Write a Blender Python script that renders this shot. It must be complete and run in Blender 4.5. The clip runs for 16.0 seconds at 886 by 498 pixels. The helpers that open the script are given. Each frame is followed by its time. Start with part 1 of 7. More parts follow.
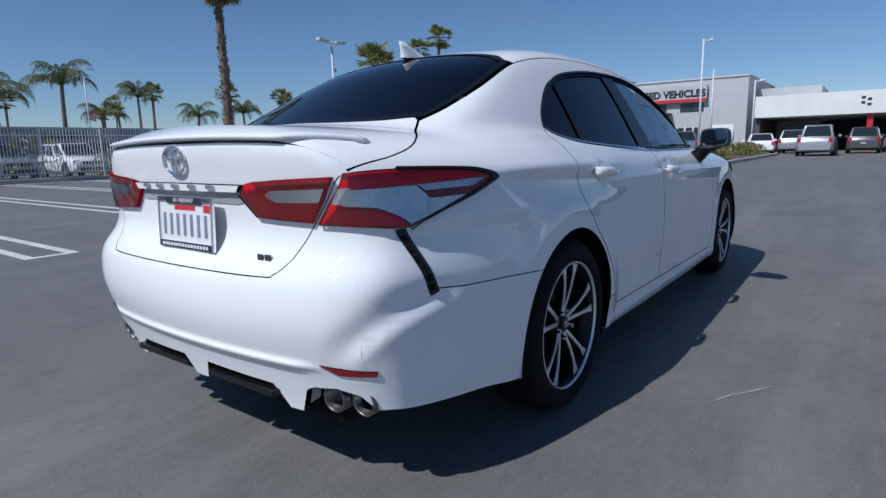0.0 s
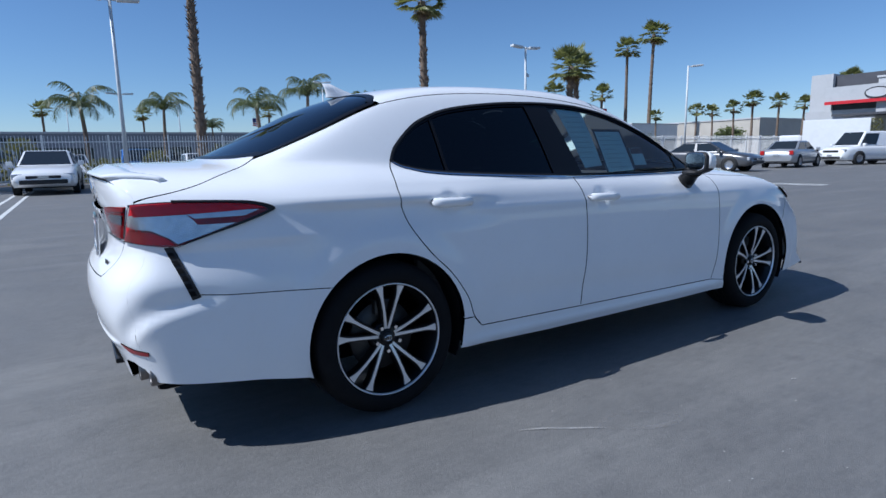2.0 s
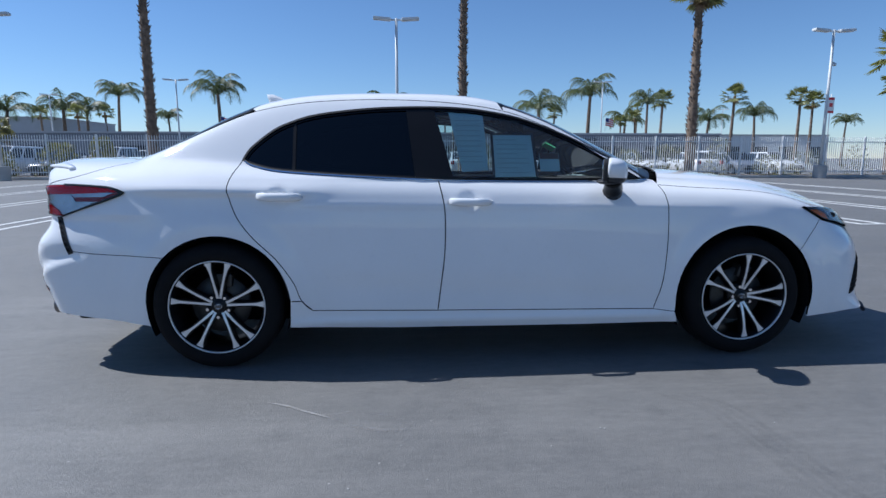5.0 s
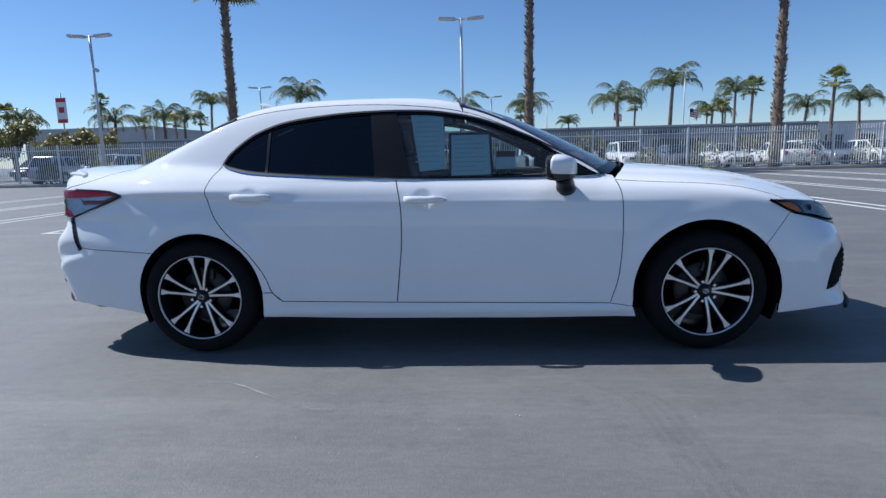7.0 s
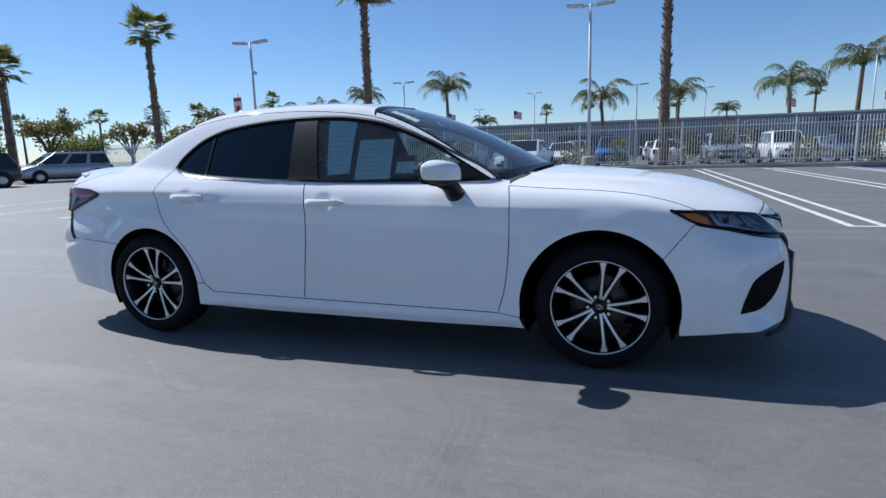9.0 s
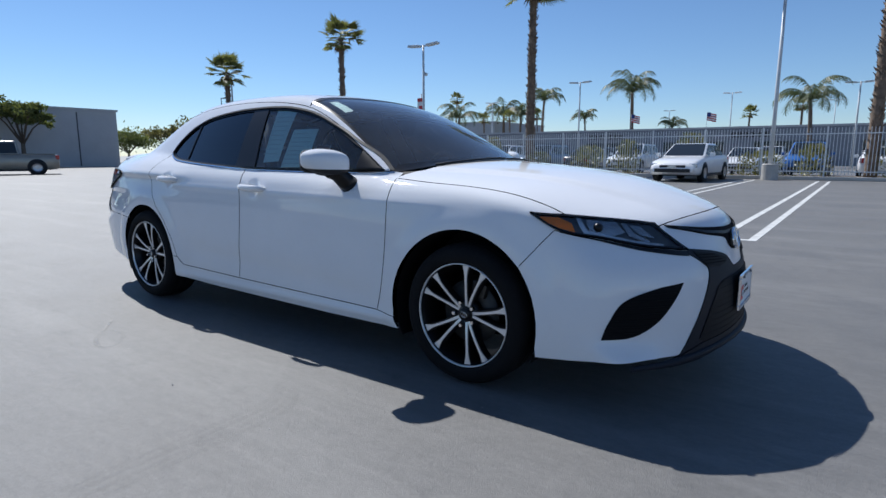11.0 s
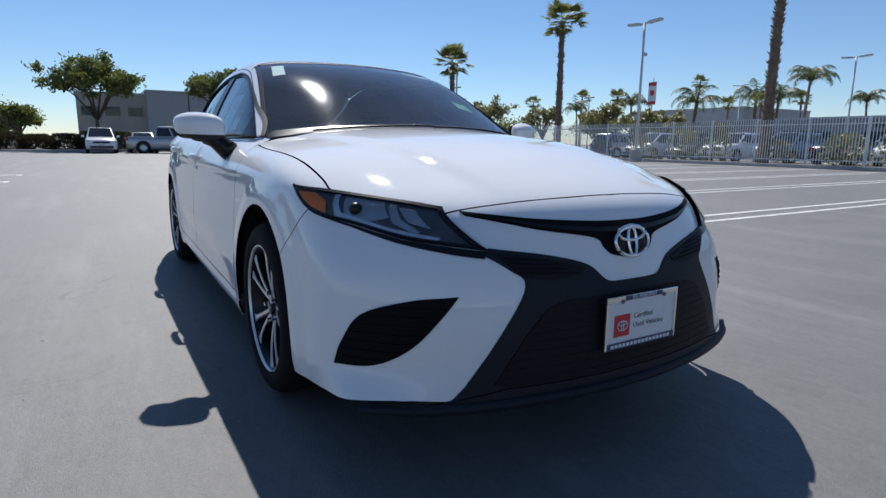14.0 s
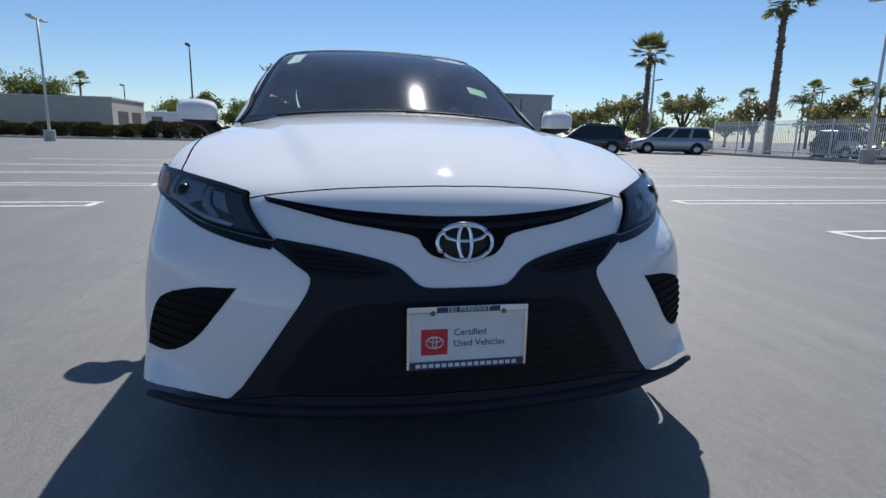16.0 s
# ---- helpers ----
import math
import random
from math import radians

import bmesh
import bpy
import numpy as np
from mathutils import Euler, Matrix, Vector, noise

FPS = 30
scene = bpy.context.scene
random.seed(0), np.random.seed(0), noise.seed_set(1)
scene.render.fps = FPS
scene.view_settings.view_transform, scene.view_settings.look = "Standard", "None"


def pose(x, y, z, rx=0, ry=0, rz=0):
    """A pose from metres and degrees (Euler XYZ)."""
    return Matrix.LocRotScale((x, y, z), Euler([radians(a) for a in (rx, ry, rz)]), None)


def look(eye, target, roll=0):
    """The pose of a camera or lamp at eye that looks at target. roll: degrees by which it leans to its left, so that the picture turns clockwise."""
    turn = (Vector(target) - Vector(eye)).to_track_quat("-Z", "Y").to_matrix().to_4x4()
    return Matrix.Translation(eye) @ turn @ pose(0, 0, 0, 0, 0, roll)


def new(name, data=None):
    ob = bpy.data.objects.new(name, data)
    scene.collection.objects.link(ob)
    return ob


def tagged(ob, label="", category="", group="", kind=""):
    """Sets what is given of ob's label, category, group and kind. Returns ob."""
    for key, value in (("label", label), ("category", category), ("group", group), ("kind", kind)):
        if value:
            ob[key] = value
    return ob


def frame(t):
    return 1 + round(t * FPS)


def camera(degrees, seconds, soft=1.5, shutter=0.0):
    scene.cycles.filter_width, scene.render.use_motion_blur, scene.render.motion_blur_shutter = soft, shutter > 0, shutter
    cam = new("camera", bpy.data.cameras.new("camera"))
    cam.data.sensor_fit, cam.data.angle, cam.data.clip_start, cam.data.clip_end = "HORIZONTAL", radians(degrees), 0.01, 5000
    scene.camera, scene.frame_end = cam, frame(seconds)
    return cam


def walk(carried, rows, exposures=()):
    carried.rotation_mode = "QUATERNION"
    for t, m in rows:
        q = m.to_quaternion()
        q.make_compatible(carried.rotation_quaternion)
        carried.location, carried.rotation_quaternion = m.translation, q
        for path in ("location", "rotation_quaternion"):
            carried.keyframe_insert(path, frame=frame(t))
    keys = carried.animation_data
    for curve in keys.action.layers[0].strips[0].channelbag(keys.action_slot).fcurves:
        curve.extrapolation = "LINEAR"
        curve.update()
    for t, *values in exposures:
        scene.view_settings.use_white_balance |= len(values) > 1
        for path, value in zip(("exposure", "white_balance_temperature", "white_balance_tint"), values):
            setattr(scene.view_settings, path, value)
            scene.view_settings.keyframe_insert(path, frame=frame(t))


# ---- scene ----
cam = camera(75.7, 16.0)
PATH = [
    (0, (-3.367, -1.752, 1.003), (-1.786, -0.577, 0.655), -1.4),
    (0.5, (-3.231, -2.042, 1.052), (-1.754, -0.741, 0.697), -1.8),
    (1, (-3.059, -2.373, 1.079), (-1.698, -0.948, 0.736), -1.9),
    (1.5, (-2.773, -2.664, 1.078), (-1.542, -1.122, 0.747), -1.4),
    (2, (-2.477, -2.976, 1.1), (-1.41, -1.316, 0.773), -1.2),
    (2.5, (-2.137, -3.194, 1.069), (-1.244, -1.436, 0.737), -0.7),
    (3, (-1.784, -3.388, 1.078), (-1.074, -1.548, 0.744), -0.5),
    (3.5, (-1.435, -3.532, 1.082), (-0.908, -1.63, 0.757), -0.3),
    (4, (-1.099, -3.594, 1.101), (-0.718, -1.655, 0.791), -0.1),
    (4.5, (-0.77, -3.736, 1.116), (-0.51, -1.778, 0.804), -0.1),
    (5, (-0.49, -3.812, 1.088), (-0.33, -1.843, 0.772), -0.0),
    (7.5, (0.45, -3.991, 1.094), (0.244, -2.028, 0.773), -1.9),
    (8, (0.835, -3.982, 1.111), (0.511, -2.036, 0.782), -2.1),
    (8.5, (1.193, -3.923, 1.11), (0.724, -2.008, 0.775), -1.9),
    (9, (1.544, -3.77, 1.129), (0.927, -1.898, 0.793), -1.7),
    (9.5, (1.923, -3.648, 1.143), (1.165, -1.826, 0.815), -1.4),
    (12, (3.177, -2.399, 0.963), (1.792, -0.996, 0.627), 0.52),
    (12.5, (3.273, -2.122, 0.937), (1.802, -0.811, 0.596), 0.52),
    (13, (3.387, -1.903, 0.939), (1.849, -0.672, 0.593), 0.46),
    (13.5, (3.464, -1.689, 0.941), (1.860, -0.548, 0.586), 0.49),
    (14, (3.566, -1.398, 0.961), (1.883, -0.382, 0.594), 0.63),
    (14.5, (3.688, -1.123, 0.972), (1.936, -0.239, 0.584), 0.76),
    (15, (3.732, -0.836, 0.972), (1.909, -0.112, 0.578), 1.17),
    (15.5, (3.787, -0.570, 0.968), (1.913, 0.000, 0.564), 1.37),
    (16, (3.771, -0.352, 0.938), (1.853, 0.055, 0.545), 1.27),
]
walk(cam, [(t, look(eye, target, roll)) for t, eye, target, roll in PATH], exposures=[(0.0, -0.22, 5750, 10), (1.0, 0.0, 5600, 10), (2.5, 0.13, 5500, 10), (5.0, 0.26, 5600, 10), (9.5, 0.26, 5850, 10), (12.5, 0.2, 6100, 10), (14.5, 0.22, 6200, 10), (16.0, 0.2, 6200, 10)])

# ---- light ----
SUN_AZ, SUN_EL = 162.5, 49.0          # towards the sun, degrees from +x, and above the horizon
world = bpy.data.worlds.new("sky")
scene.world = world
world.use_nodes = True
wn = world.node_tree
wn.nodes.clear()
sky = wn.nodes.new("ShaderNodeTexSky")
sky.sky_type = "NISHITA"
sky.sun_disc = False
sky.sun_elevation = radians(SUN_EL)
sky.sun_rotation = radians(90.0 - SUN_AZ)
sky.altitude = 20.0
sky.air_density, sky.dust_density, sky.ozone_density = 0.95, 0.0, 6.0
wbg = wn.nodes.new("ShaderNodeBackground")
wbg.inputs["Strength"].default_value = 0.086
wout = wn.nodes.new("ShaderNodeOutputWorld")
wn.links.new(sky.outputs[0], wbg.inputs[0])
wn.links.new(wbg.outputs[0], wout.inputs[0])
sun_data = bpy.data.lights.new("sun", "SUN")
sun_data.energy, sun_data.angle, sun_data.color = 4.65, radians(0.53), (1.0, 0.95, 0.87)
sun = new("sun", sun_data)
sun.matrix_world = look((math.cos(radians(SUN_AZ)) * 60, math.sin(radians(SUN_AZ)) * 60, 60 * math.tan(radians(SUN_EL))), (0, 0, 0))


# ---- materials ----
class Nodes:
    """A node material with a few shorthands."""

    def __init__(self, name):
        self.mat = bpy.data.materials.new(name)
        self.mat.use_nodes = True
        self.t = self.mat.node_tree
        self.b = self.t.nodes["Principled BSDF"]

    def add(self, kind, **inputs):
        n = self.t.nodes.new(kind)
        for k, v in inputs.items():
            n.inputs[k.replace("_", " ")].default_value = v
        return n

    def link(self, a, b):
        self.t.links.new(a, b)

    def coords(self, scale=1.0, space="Object"):
        c = self.add("ShaderNodeTexCoord")
        m = self.add("ShaderNodeMapping")
        m.inputs["Scale"].default_value = (scale,) * 3 if isinstance(scale, (int, float)) else scale
        self.link(c.outputs[space], m.inputs[0])
        return m.outputs[0]

    def noise(self, vec, scale, detail=4.0, rough=0.55):
        n = self.add("ShaderNodeTexNoise", Scale=scale, Detail=detail, Roughness=rough)
        self.link(vec, n.inputs["Vector"])
        return n.outputs["Fac"]

    def ramp(self, fac, stops):
        r = self.add("ShaderNodeValToRGB")
        els = r.color_ramp.elements
        while len(els) < len(stops):
            els.new(0.5)
        for e, (p, c) in zip(els, stops):
            e.position, e.color = p, (*c, 1.0) if len(c) == 3 else c
        self.link(fac, r.inputs[0])
        return r.outputs[0]

    def mix(self, fac, a, b, mode="MIX"):
        m = self.add("ShaderNodeMix")
        m.data_type, m.blend_type = "RGBA", mode
        for s, v in ((m.inputs[0], fac), (m.inputs[6], a), (m.inputs[7], b)):
            if isinstance(v, (int, float)):
                s.default_value = v
            elif isinstance(v, tuple):
                s.default_value = (*v, 1.0)
            else:
                self.link(v, s)
        return m.outputs[2]

    def bump(self, height, strength=0.3, distance=0.01):
        n = self.add("ShaderNodeBump", Strength=strength, Distance=distance)
        self.link(height, n.inputs["Height"])
        self.link(n.outputs[0], self.b.inputs["Normal"])

    def set(self, **kw):
        for k, v in kw.items():
            s = self.b.inputs[k.replace("_", " ")]
            if hasattr(v, "is_linked") or hasattr(v, "links"):
                self.link(v, s)
            else:
                s.default_value = (*v, 1.0) if isinstance(v, tuple) and len(v) == 3 else v
        return self


def paint(name, colour, rough=0.35, metal=0.0, coat=0.0, vary=0.12, scale=3.0, bump=0.0):
    """A surface of one colour with stains at two scales."""
    n = Nodes(name)
    v = n.coords()
    a = n.noise(v, scale, 3.0)
    b = n.noise(v, scale * 9, 5.0)
    dark = tuple(c * (1 - vary) for c in colour)
    light = tuple(min(1.0, c * (1 + vary * 0.6)) for c in colour)
    c1 = n.ramp(a, [(0.3, dark), (0.7, light)])
    c2 = n.mix(0.25, c1, n.ramp(b, [(0.35, dark), (0.65, light)]))
    n.set(Base_Color=c2, Roughness=rough, Metallic=metal)
    n.b.inputs["Coat Weight"].default_value = coat
    n.b.inputs["Coat Roughness"].default_value = 0.04
    if bump:
        n.bump(b, bump, 0.01)
    return n.mat


def asphalt():
    n = Nodes("sealed_asphalt")
    v = n.coords()
    big = n.noise(v, 0.16, 5.0, 0.6)
    mid = n.noise(v, 1.3, 5.0, 0.65)
    fine = n.noise(v, 60.0, 3.0, 0.7)
    grit = n.noise(v, 260.0, 2.0, 0.6)
    c = n.ramp(big, [(0.3, (0.11, 0.11, 0.111)), (0.7, (0.165, 0.162, 0.157))])
    c = n.mix(0.5, c, n.ramp(mid, [(0.3, (0.1, 0.1, 0.102)), (0.72, (0.185, 0.18, 0.172))]))
    c = n.mix(n.ramp(fine, [(0.45, (0, 0, 0)), (0.75, (0.5, 0.5, 0.5))]), c, (0.22, 0.215, 0.206))
    st = n.add("ShaderNodeMapping")
    st.inputs["Rotation"].default_value = (0, 0, 0.5)
    st.inputs["Scale"].default_value = (0.25, 2.2, 1.0)
    n.link(v, st.inputs[0])
    streak = n.noise(st.outputs[0], 0.8, 6.0, 0.7)
    c = n.mix(n.ramp(streak, [(0.5, (0, 0, 0)), (0.72, (0.55, 0.55, 0.55))]), c, (0.26, 0.255, 0.245))
    oil = n.noise(v, 0.55, 2.0, 0.5)
    c = n.mix(n.ramp(oil, [(0.68, (0, 0, 0)), (0.8, (0.5, 0.5, 0.5))]), c, (0.05, 0.05, 0.052))
    stain = n.noise(v, 3.4, 6.0, 0.75)
    c = n.mix(n.ramp(stain, [(0.54, (0, 0, 0)), (0.72, (0.55, 0.55, 0.55))]), c, (0.085, 0.085, 0.087))
    vo = n.add("ShaderNodeTexVoronoi", Scale=5.5)
    n.link(v, vo.inputs["Vector"])
    c = n.mix(n.ramp(vo.outputs["Distance"], [(0.016, (0.8, 0.8, 0.8)), (0.026, (0, 0, 0))]), c, (0.5, 0.49, 0.46))
    wv = n.add("ShaderNodeMapping")
    wv.inputs["Rotation"].default_value = (0, 0, -0.35)
    wv.inputs["Scale"].default_value = (11.0, 26.0, 1.0)
    n.link(v, wv.inputs[0])
    brushed = n.noise(wv.outputs[0], 1.0, 5.0, 0.7)
    c = n.mix(0.17, c, n.ramp(brushed, [(0.35, (0.085, 0.085, 0.087)), (0.65, (0.26, 0.256, 0.248))]))
    c = n.mix(1.0, c, (0.93, 0.92, 0.905), "MULTIPLY")
    n.set(Base_Color=c, Roughness=n.ramp(mid, [(0.2, (0.56,) * 3), (0.8, (0.7,) * 3)]))
    n.b.inputs["Specular IOR Level"].default_value = 0.65
    h = n.mix(0.45, n.mix(0.2, fine, brushed), grit)
    n.bump(h, 0.75, 0.007)
    return n.mat


ASPHALT = asphalt()
LINE_PAINT = paint("worn_line_paint", (0.62, 0.62, 0.6), 0.7, vary=0.3, scale=6.0, bump=0.2)
CONCRETE = paint("concrete", (0.45, 0.44, 0.42), 0.85, vary=0.2, scale=2.0, bump=0.3)
SOIL = paint("dry_soil", (0.13, 0.1, 0.075), 0.95, vary=0.4, scale=3.0, bump=0.6)
FENCE_PAINT = paint("fence_paint", (0.8, 0.8, 0.79), 0.5, vary=0.12, scale=5.0)
POLE_PAINT = paint("pole_paint", (0.6, 0.62, 0.63), 0.4, vary=0.1, scale=4.0)
DARK_POLE = paint("dark_pole_paint", (0.07, 0.07, 0.075), 0.5, vary=0.15, scale=4.0)
TRUNK = paint("palm_trunk_bark", (0.2, 0.145, 0.105), 0.95, vary=0.5, scale=4.0, bump=0.8)
BARK = paint("tree_bark", (0.14, 0.11, 0.085), 0.95, vary=0.4, scale=5.0, bump=0.8)
STUCCO = paint("grey_stucco", (0.52, 0.52, 0.53), 0.85, vary=0.08, scale=0.7, bump=0.15)
WHITE_STUCCO = paint("white_stucco", (0.74, 0.74, 0.72), 0.8, vary=0.08, scale=0.8, bump=0.12)
BEIGE_STUCCO = paint("beige_stucco", (0.5, 0.46, 0.4), 0.88, vary=0.1, scale=0.6, bump=0.15)
DARK_PANEL = paint("dark_facade_panel", (0.07, 0.07, 0.08), 0.5, vary=0.15, scale=1.0)
RED_PAINT = paint("red_sign_paint", (0.55, 0.02, 0.03), 0.4, vary=0.1, scale=3.0)
BLACK_PAINT = paint("black_letter_paint", (0.025, 0.025, 0.028), 0.4, vary=0.2, scale=3.0)
WHITE_SIGN = paint("white_sign_paint", (0.78, 0.78, 0.78), 0.45, vary=0.06, scale=3.0)
# near-black colour that stands in for shade inside the carport and garage bays
SHADE_INTERIOR = paint("interior_shade_dark", (0.08, 0.08, 0.085), 0.8, vary=0.2, scale=1.0)


def foliage(name, a, b, gloss=0.45):
    n = Nodes(name)
    g = n.add("ShaderNodeNewGeometry")
    c = n.ramp(g.outputs["Random Per Island"], [(0.0, a), (1.0, b)])
    v = n.coords()
    c = n.mix(0.3, c, n.ramp(n.noise(v, 6.0), [(0.3, a), (0.7, b)]))
    n.set(Base_Color=c, Roughness=gloss)
    tl = n.add("ShaderNodeBsdfTranslucent")
    n.link(n.mix(1.0, c, (1.0, 1.0, 0.6), "MULTIPLY"), tl.inputs[0])
    mx = n.add("ShaderNodeMixShader")
    mx.inputs[0].default_value = 0.38
    n.link(n.b.outputs[0], mx.inputs[1])
    n.link(tl.outputs[0], mx.inputs[2])
    n.link(mx.outputs[0], n.t.nodes["Material Output"].inputs[0])
    return n.mat


PALM_GREEN = foliage("fan_palm_leaf", (0.11, 0.135, 0.045), (0.3, 0.3, 0.12))
QUEEN_GREEN = foliage("feather_palm_leaf", (0.06, 0.09, 0.045), (0.16, 0.18, 0.085))
TREE_GREEN = foliage("broad_tree_leaf", (0.07, 0.10, 0.035), (0.22, 0.24, 0.09))
TREE_SPARSE = foliage("sparse_tree_leaf", (0.10, 0.11, 0.05), (0.28, 0.25, 0.11))
SHRUB_GREEN = foliage("shrub_leaf", (0.07, 0.085, 0.025), (0.24, 0.22, 0.07))
HEDGE_GREEN = foliage("dark_hedge_leaf", (0.03, 0.03, 0.018), (0.07, 0.06, 0.03))
DEAD_LEAF = foliage("dry_palm_leaf", (0.14, 0.1, 0.05), (0.28, 0.21, 0.11), 0.8)


# ---- mesh helpers ----
def mesh_from(name, verts, faces, mat=None, smooth=False):
    me = bpy.data.meshes.new(name)
    me.from_pydata([tuple(v) for v in verts], [], [tuple(f) for f in faces])
    if mat:
        me.materials.append(mat)
    if smooth:
        me.polygons.foreach_set("use_smooth", [True] * len(me.polygons))
    me.update()
    return me


def part(name, bm, material, parent, label=""):
    """Links a bmesh or a mesh as one object under a thing or a part."""
    if isinstance(bm, bmesh.types.BMesh):
        me = bpy.data.meshes.new(name)
        bm.normal_update()
        bm.to_mesh(me)
        bm.free()
        me.materials.append(material)
    else:
        me = bm
        if material and not me.materials:
            me.materials.append(material)
    ob = new(name, me)
    ob.parent = parent
    if label:
        ob["label"] = label
    return ob


def thing(name, at, label, category, group="", kind="", rz=0.0):
    e = new(name)
    e.empty_display_size = 0.2
    e.matrix_basis = pose(*at, 0, 0, rz)
    return tagged(e, label, category, group, kind)


def box(bm, x0, x1, y0, y1, z0, z1, bevel=0.0):
    m = Matrix.LocRotScale(((x0 + x1) / 2, (y0 + y1) / 2, (z0 + z1) / 2), None, (x1 - x0, y1 - y0, z1 - z0))
    r = bmesh.ops.create_cube(bm, size=1.0, matrix=m)
    if bevel:
        es = {e for v in r["verts"] for e in v.link_edges}
        bmesh.ops.bevel(bm, geom=list(es), offset=bevel, segments=2, affect="EDGES", profile=0.6)
    return bm


def boxed(*a, **k):
    return box(bmesh.new(), *a, **k)


def tube(bm, pts, radii, sides=8, cap=True):
    """A round tube through points, with a radius at each."""
    rings = []
    pts = [Vector(p) for p in pts]
    for i, p in enumerate(pts):
        d = (pts[min(i + 1, len(pts) - 1)] - pts[max(i - 1, 0)]).normalized()
        u = d.orthogonal().normalized() if abs(d.z) < 0.99 else Vector((1, 0, 0))
        u = (u - d * u.dot(d)).normalized()
        w = d.cross(u)
        r = radii[i] if isinstance(radii, (list, tuple)) else radii
        rings.append([bm.verts.new(p + (u * math.cos(a) + w * math.sin(a)) * r) for a in (2 * math.pi * k / sides for k in range(sides))])
    for a, b in zip(rings, rings[1:]):
        for k in range(sides):
            f = bm.faces.new((a[k], a[(k + 1) % sides], b[(k + 1) % sides], b[k]))
            f.smooth = True
    if cap:
        bm.faces.new(rings[0][::-1])
        bm.faces.new(rings[-1])
    return bm


def revolve(bm, profile, sides=32, axis="y", smooth=True):
    """A ring shape from (radius, along) pairs turned about an axis."""
    rings = []
    for r, h in profile:
        ring = []
        for k in range(sides):
            a = 2 * math.pi * k / sides
            c, s = r * math.cos(a), r * math.sin(a)
            ring.append(bm.verts.new((c, h, s) if axis == "y" else (c, s, h) if axis == "z" else (h, c, s)))
        rings.append(ring)
    for a, b in zip(rings, rings[1:]):
        for k in range(sides):
            f = bm.faces.new((a[k], a[(k + 1) % sides], b[(k + 1) % sides], b[k]))
            f.smooth = smooth
    return bm


def faceted(name, colour, rough, metal, scale, relief=0.3):
    """Moulded lamp plastic with small facets."""
    n = Nodes(name)
    v = n.coords()
    vo = n.add("ShaderNodeTexVoronoi", Scale=scale)
    n.link(v, vo.inputs["Vector"])
    n.set(Base_Color=n.ramp(n.noise(v, 40.0), [(0.3, tuple(c * 0.8 for c in colour)), (0.7, colour)]), Roughness=rough, Metallic=metal)
    n.bump(vo.outputs["Distance"], relief, 0.006)
    return n.mat


# ---- ground, lines, kerbs ----
bm = bmesh.new()
bmesh.ops.create_grid(bm, x_segments=40, y_segments=40, size=900.0)
tagged(part("ground", bm, ASPHALT, None), "grey sealed asphalt car park ground", "ground", kind="structure")

ROW_X = (-15.0, -12.25, -9.5, -6.75, -4.0, -1.1, 1.6, 4.55, 7.4, 10.2, 13.0, 15.8)
for x in ROW_X:
    for y0, y1 in ((4.95, 25.0), (-8.6, -3.1)):
        if y0 < 0 and x > -3.0:
            continue
        bm = bmesh.new()
        for dx in (-0.2, 0.2):
            box(bm, x + dx - 0.05, x + dx + 0.05, y0, y1, 0.0, 0.004)
        ye = y0 if y0 > 0 else y1
        box(bm, x - 0.15, x + 0.15, ye if y0 > 0 else ye - 0.1, ye + 0.1 if y0 > 0 else ye, 0.0, 0.004)
        tagged(part("parking_line", bm, LINE_PAINT, None), "worn white double parking line painted on asphalt", "marking", "parking lines", "structure")

FENCE_Y = 26.6
tagged(part("kerb", boxed(-46, 62, 26.0, 26.25, 0, 0.16, bevel=0.03), CONCRETE, None), "low concrete kerb along the fence", "kerb", kind="structure")
tagged(part("planting_strip", boxed(-46, 62, 26.25, 28.4, 0, 0.13), SOIL, None), "strip of dry soil behind the kerb", "ground", kind="structure")
tagged(part("kerb", boxed(-47.4, -47.15, -60, 14, 0, 0.16, bevel=0.03), CONCRETE, None), "low concrete kerb at the edge of the lot", "kerb", kind="structure")
tagged(part("planting_strip", boxed(-51, -47.4, -60, 14, 0, 0.13), SOIL, None), "strip of dry soil behind the kerb", "ground", kind="structure")


def mark_material(name, colour, lo, hi, cover):
    """Thin worn marks that let the asphalt show through."""
    n = Nodes(name)
    out = n.t.nodes["Material Output"]
    n.set(Base_Color=colour, Roughness=0.75)
    tr = n.add("ShaderNodeBsdfTransparent")
    mx = n.add("ShaderNodeMixShader")
    v = n.coords()
    n.link(n.ramp(n.mix(0.5, n.noise(v, 9.0, 4.0), n.noise(v, 70.0, 4.0, 0.7)), [(lo, (0, 0, 0)), (hi, (cover,) * 3)]), mx.inputs[0])
    n.link(tr.outputs[0], mx.inputs[1])
    n.link(n.b.outputs[0], mx.inputs[2])
    n.link(mx.outputs[0], out.inputs[0])
    return n.mat


def ground_mark(name, pts, widths, mat, label, z=0.004):
    """A flat strip along a bent line on the ground."""
    p = [Vector((*q, 0)) for q in pts]
    V, F = [], []
    for i, q in enumerate(p):
        d = (p[min(i + 1, len(p) - 1)] - p[max(i - 1, 0)]).normalized()
        n = Vector((-d.y, d.x, 0)) * widths[i] / 2
        V += [q + n + Vector((0, 0, z)), q - n + Vector((0, 0, z))]
    for i in range(len(p) - 1):
        F.append((2 * i, 2 * i + 1, 2 * i + 3, 2 * i + 2))
    tagged(part(name, mesh_from(name, V, F, mat), None, None), label, "marking", kind="structure")


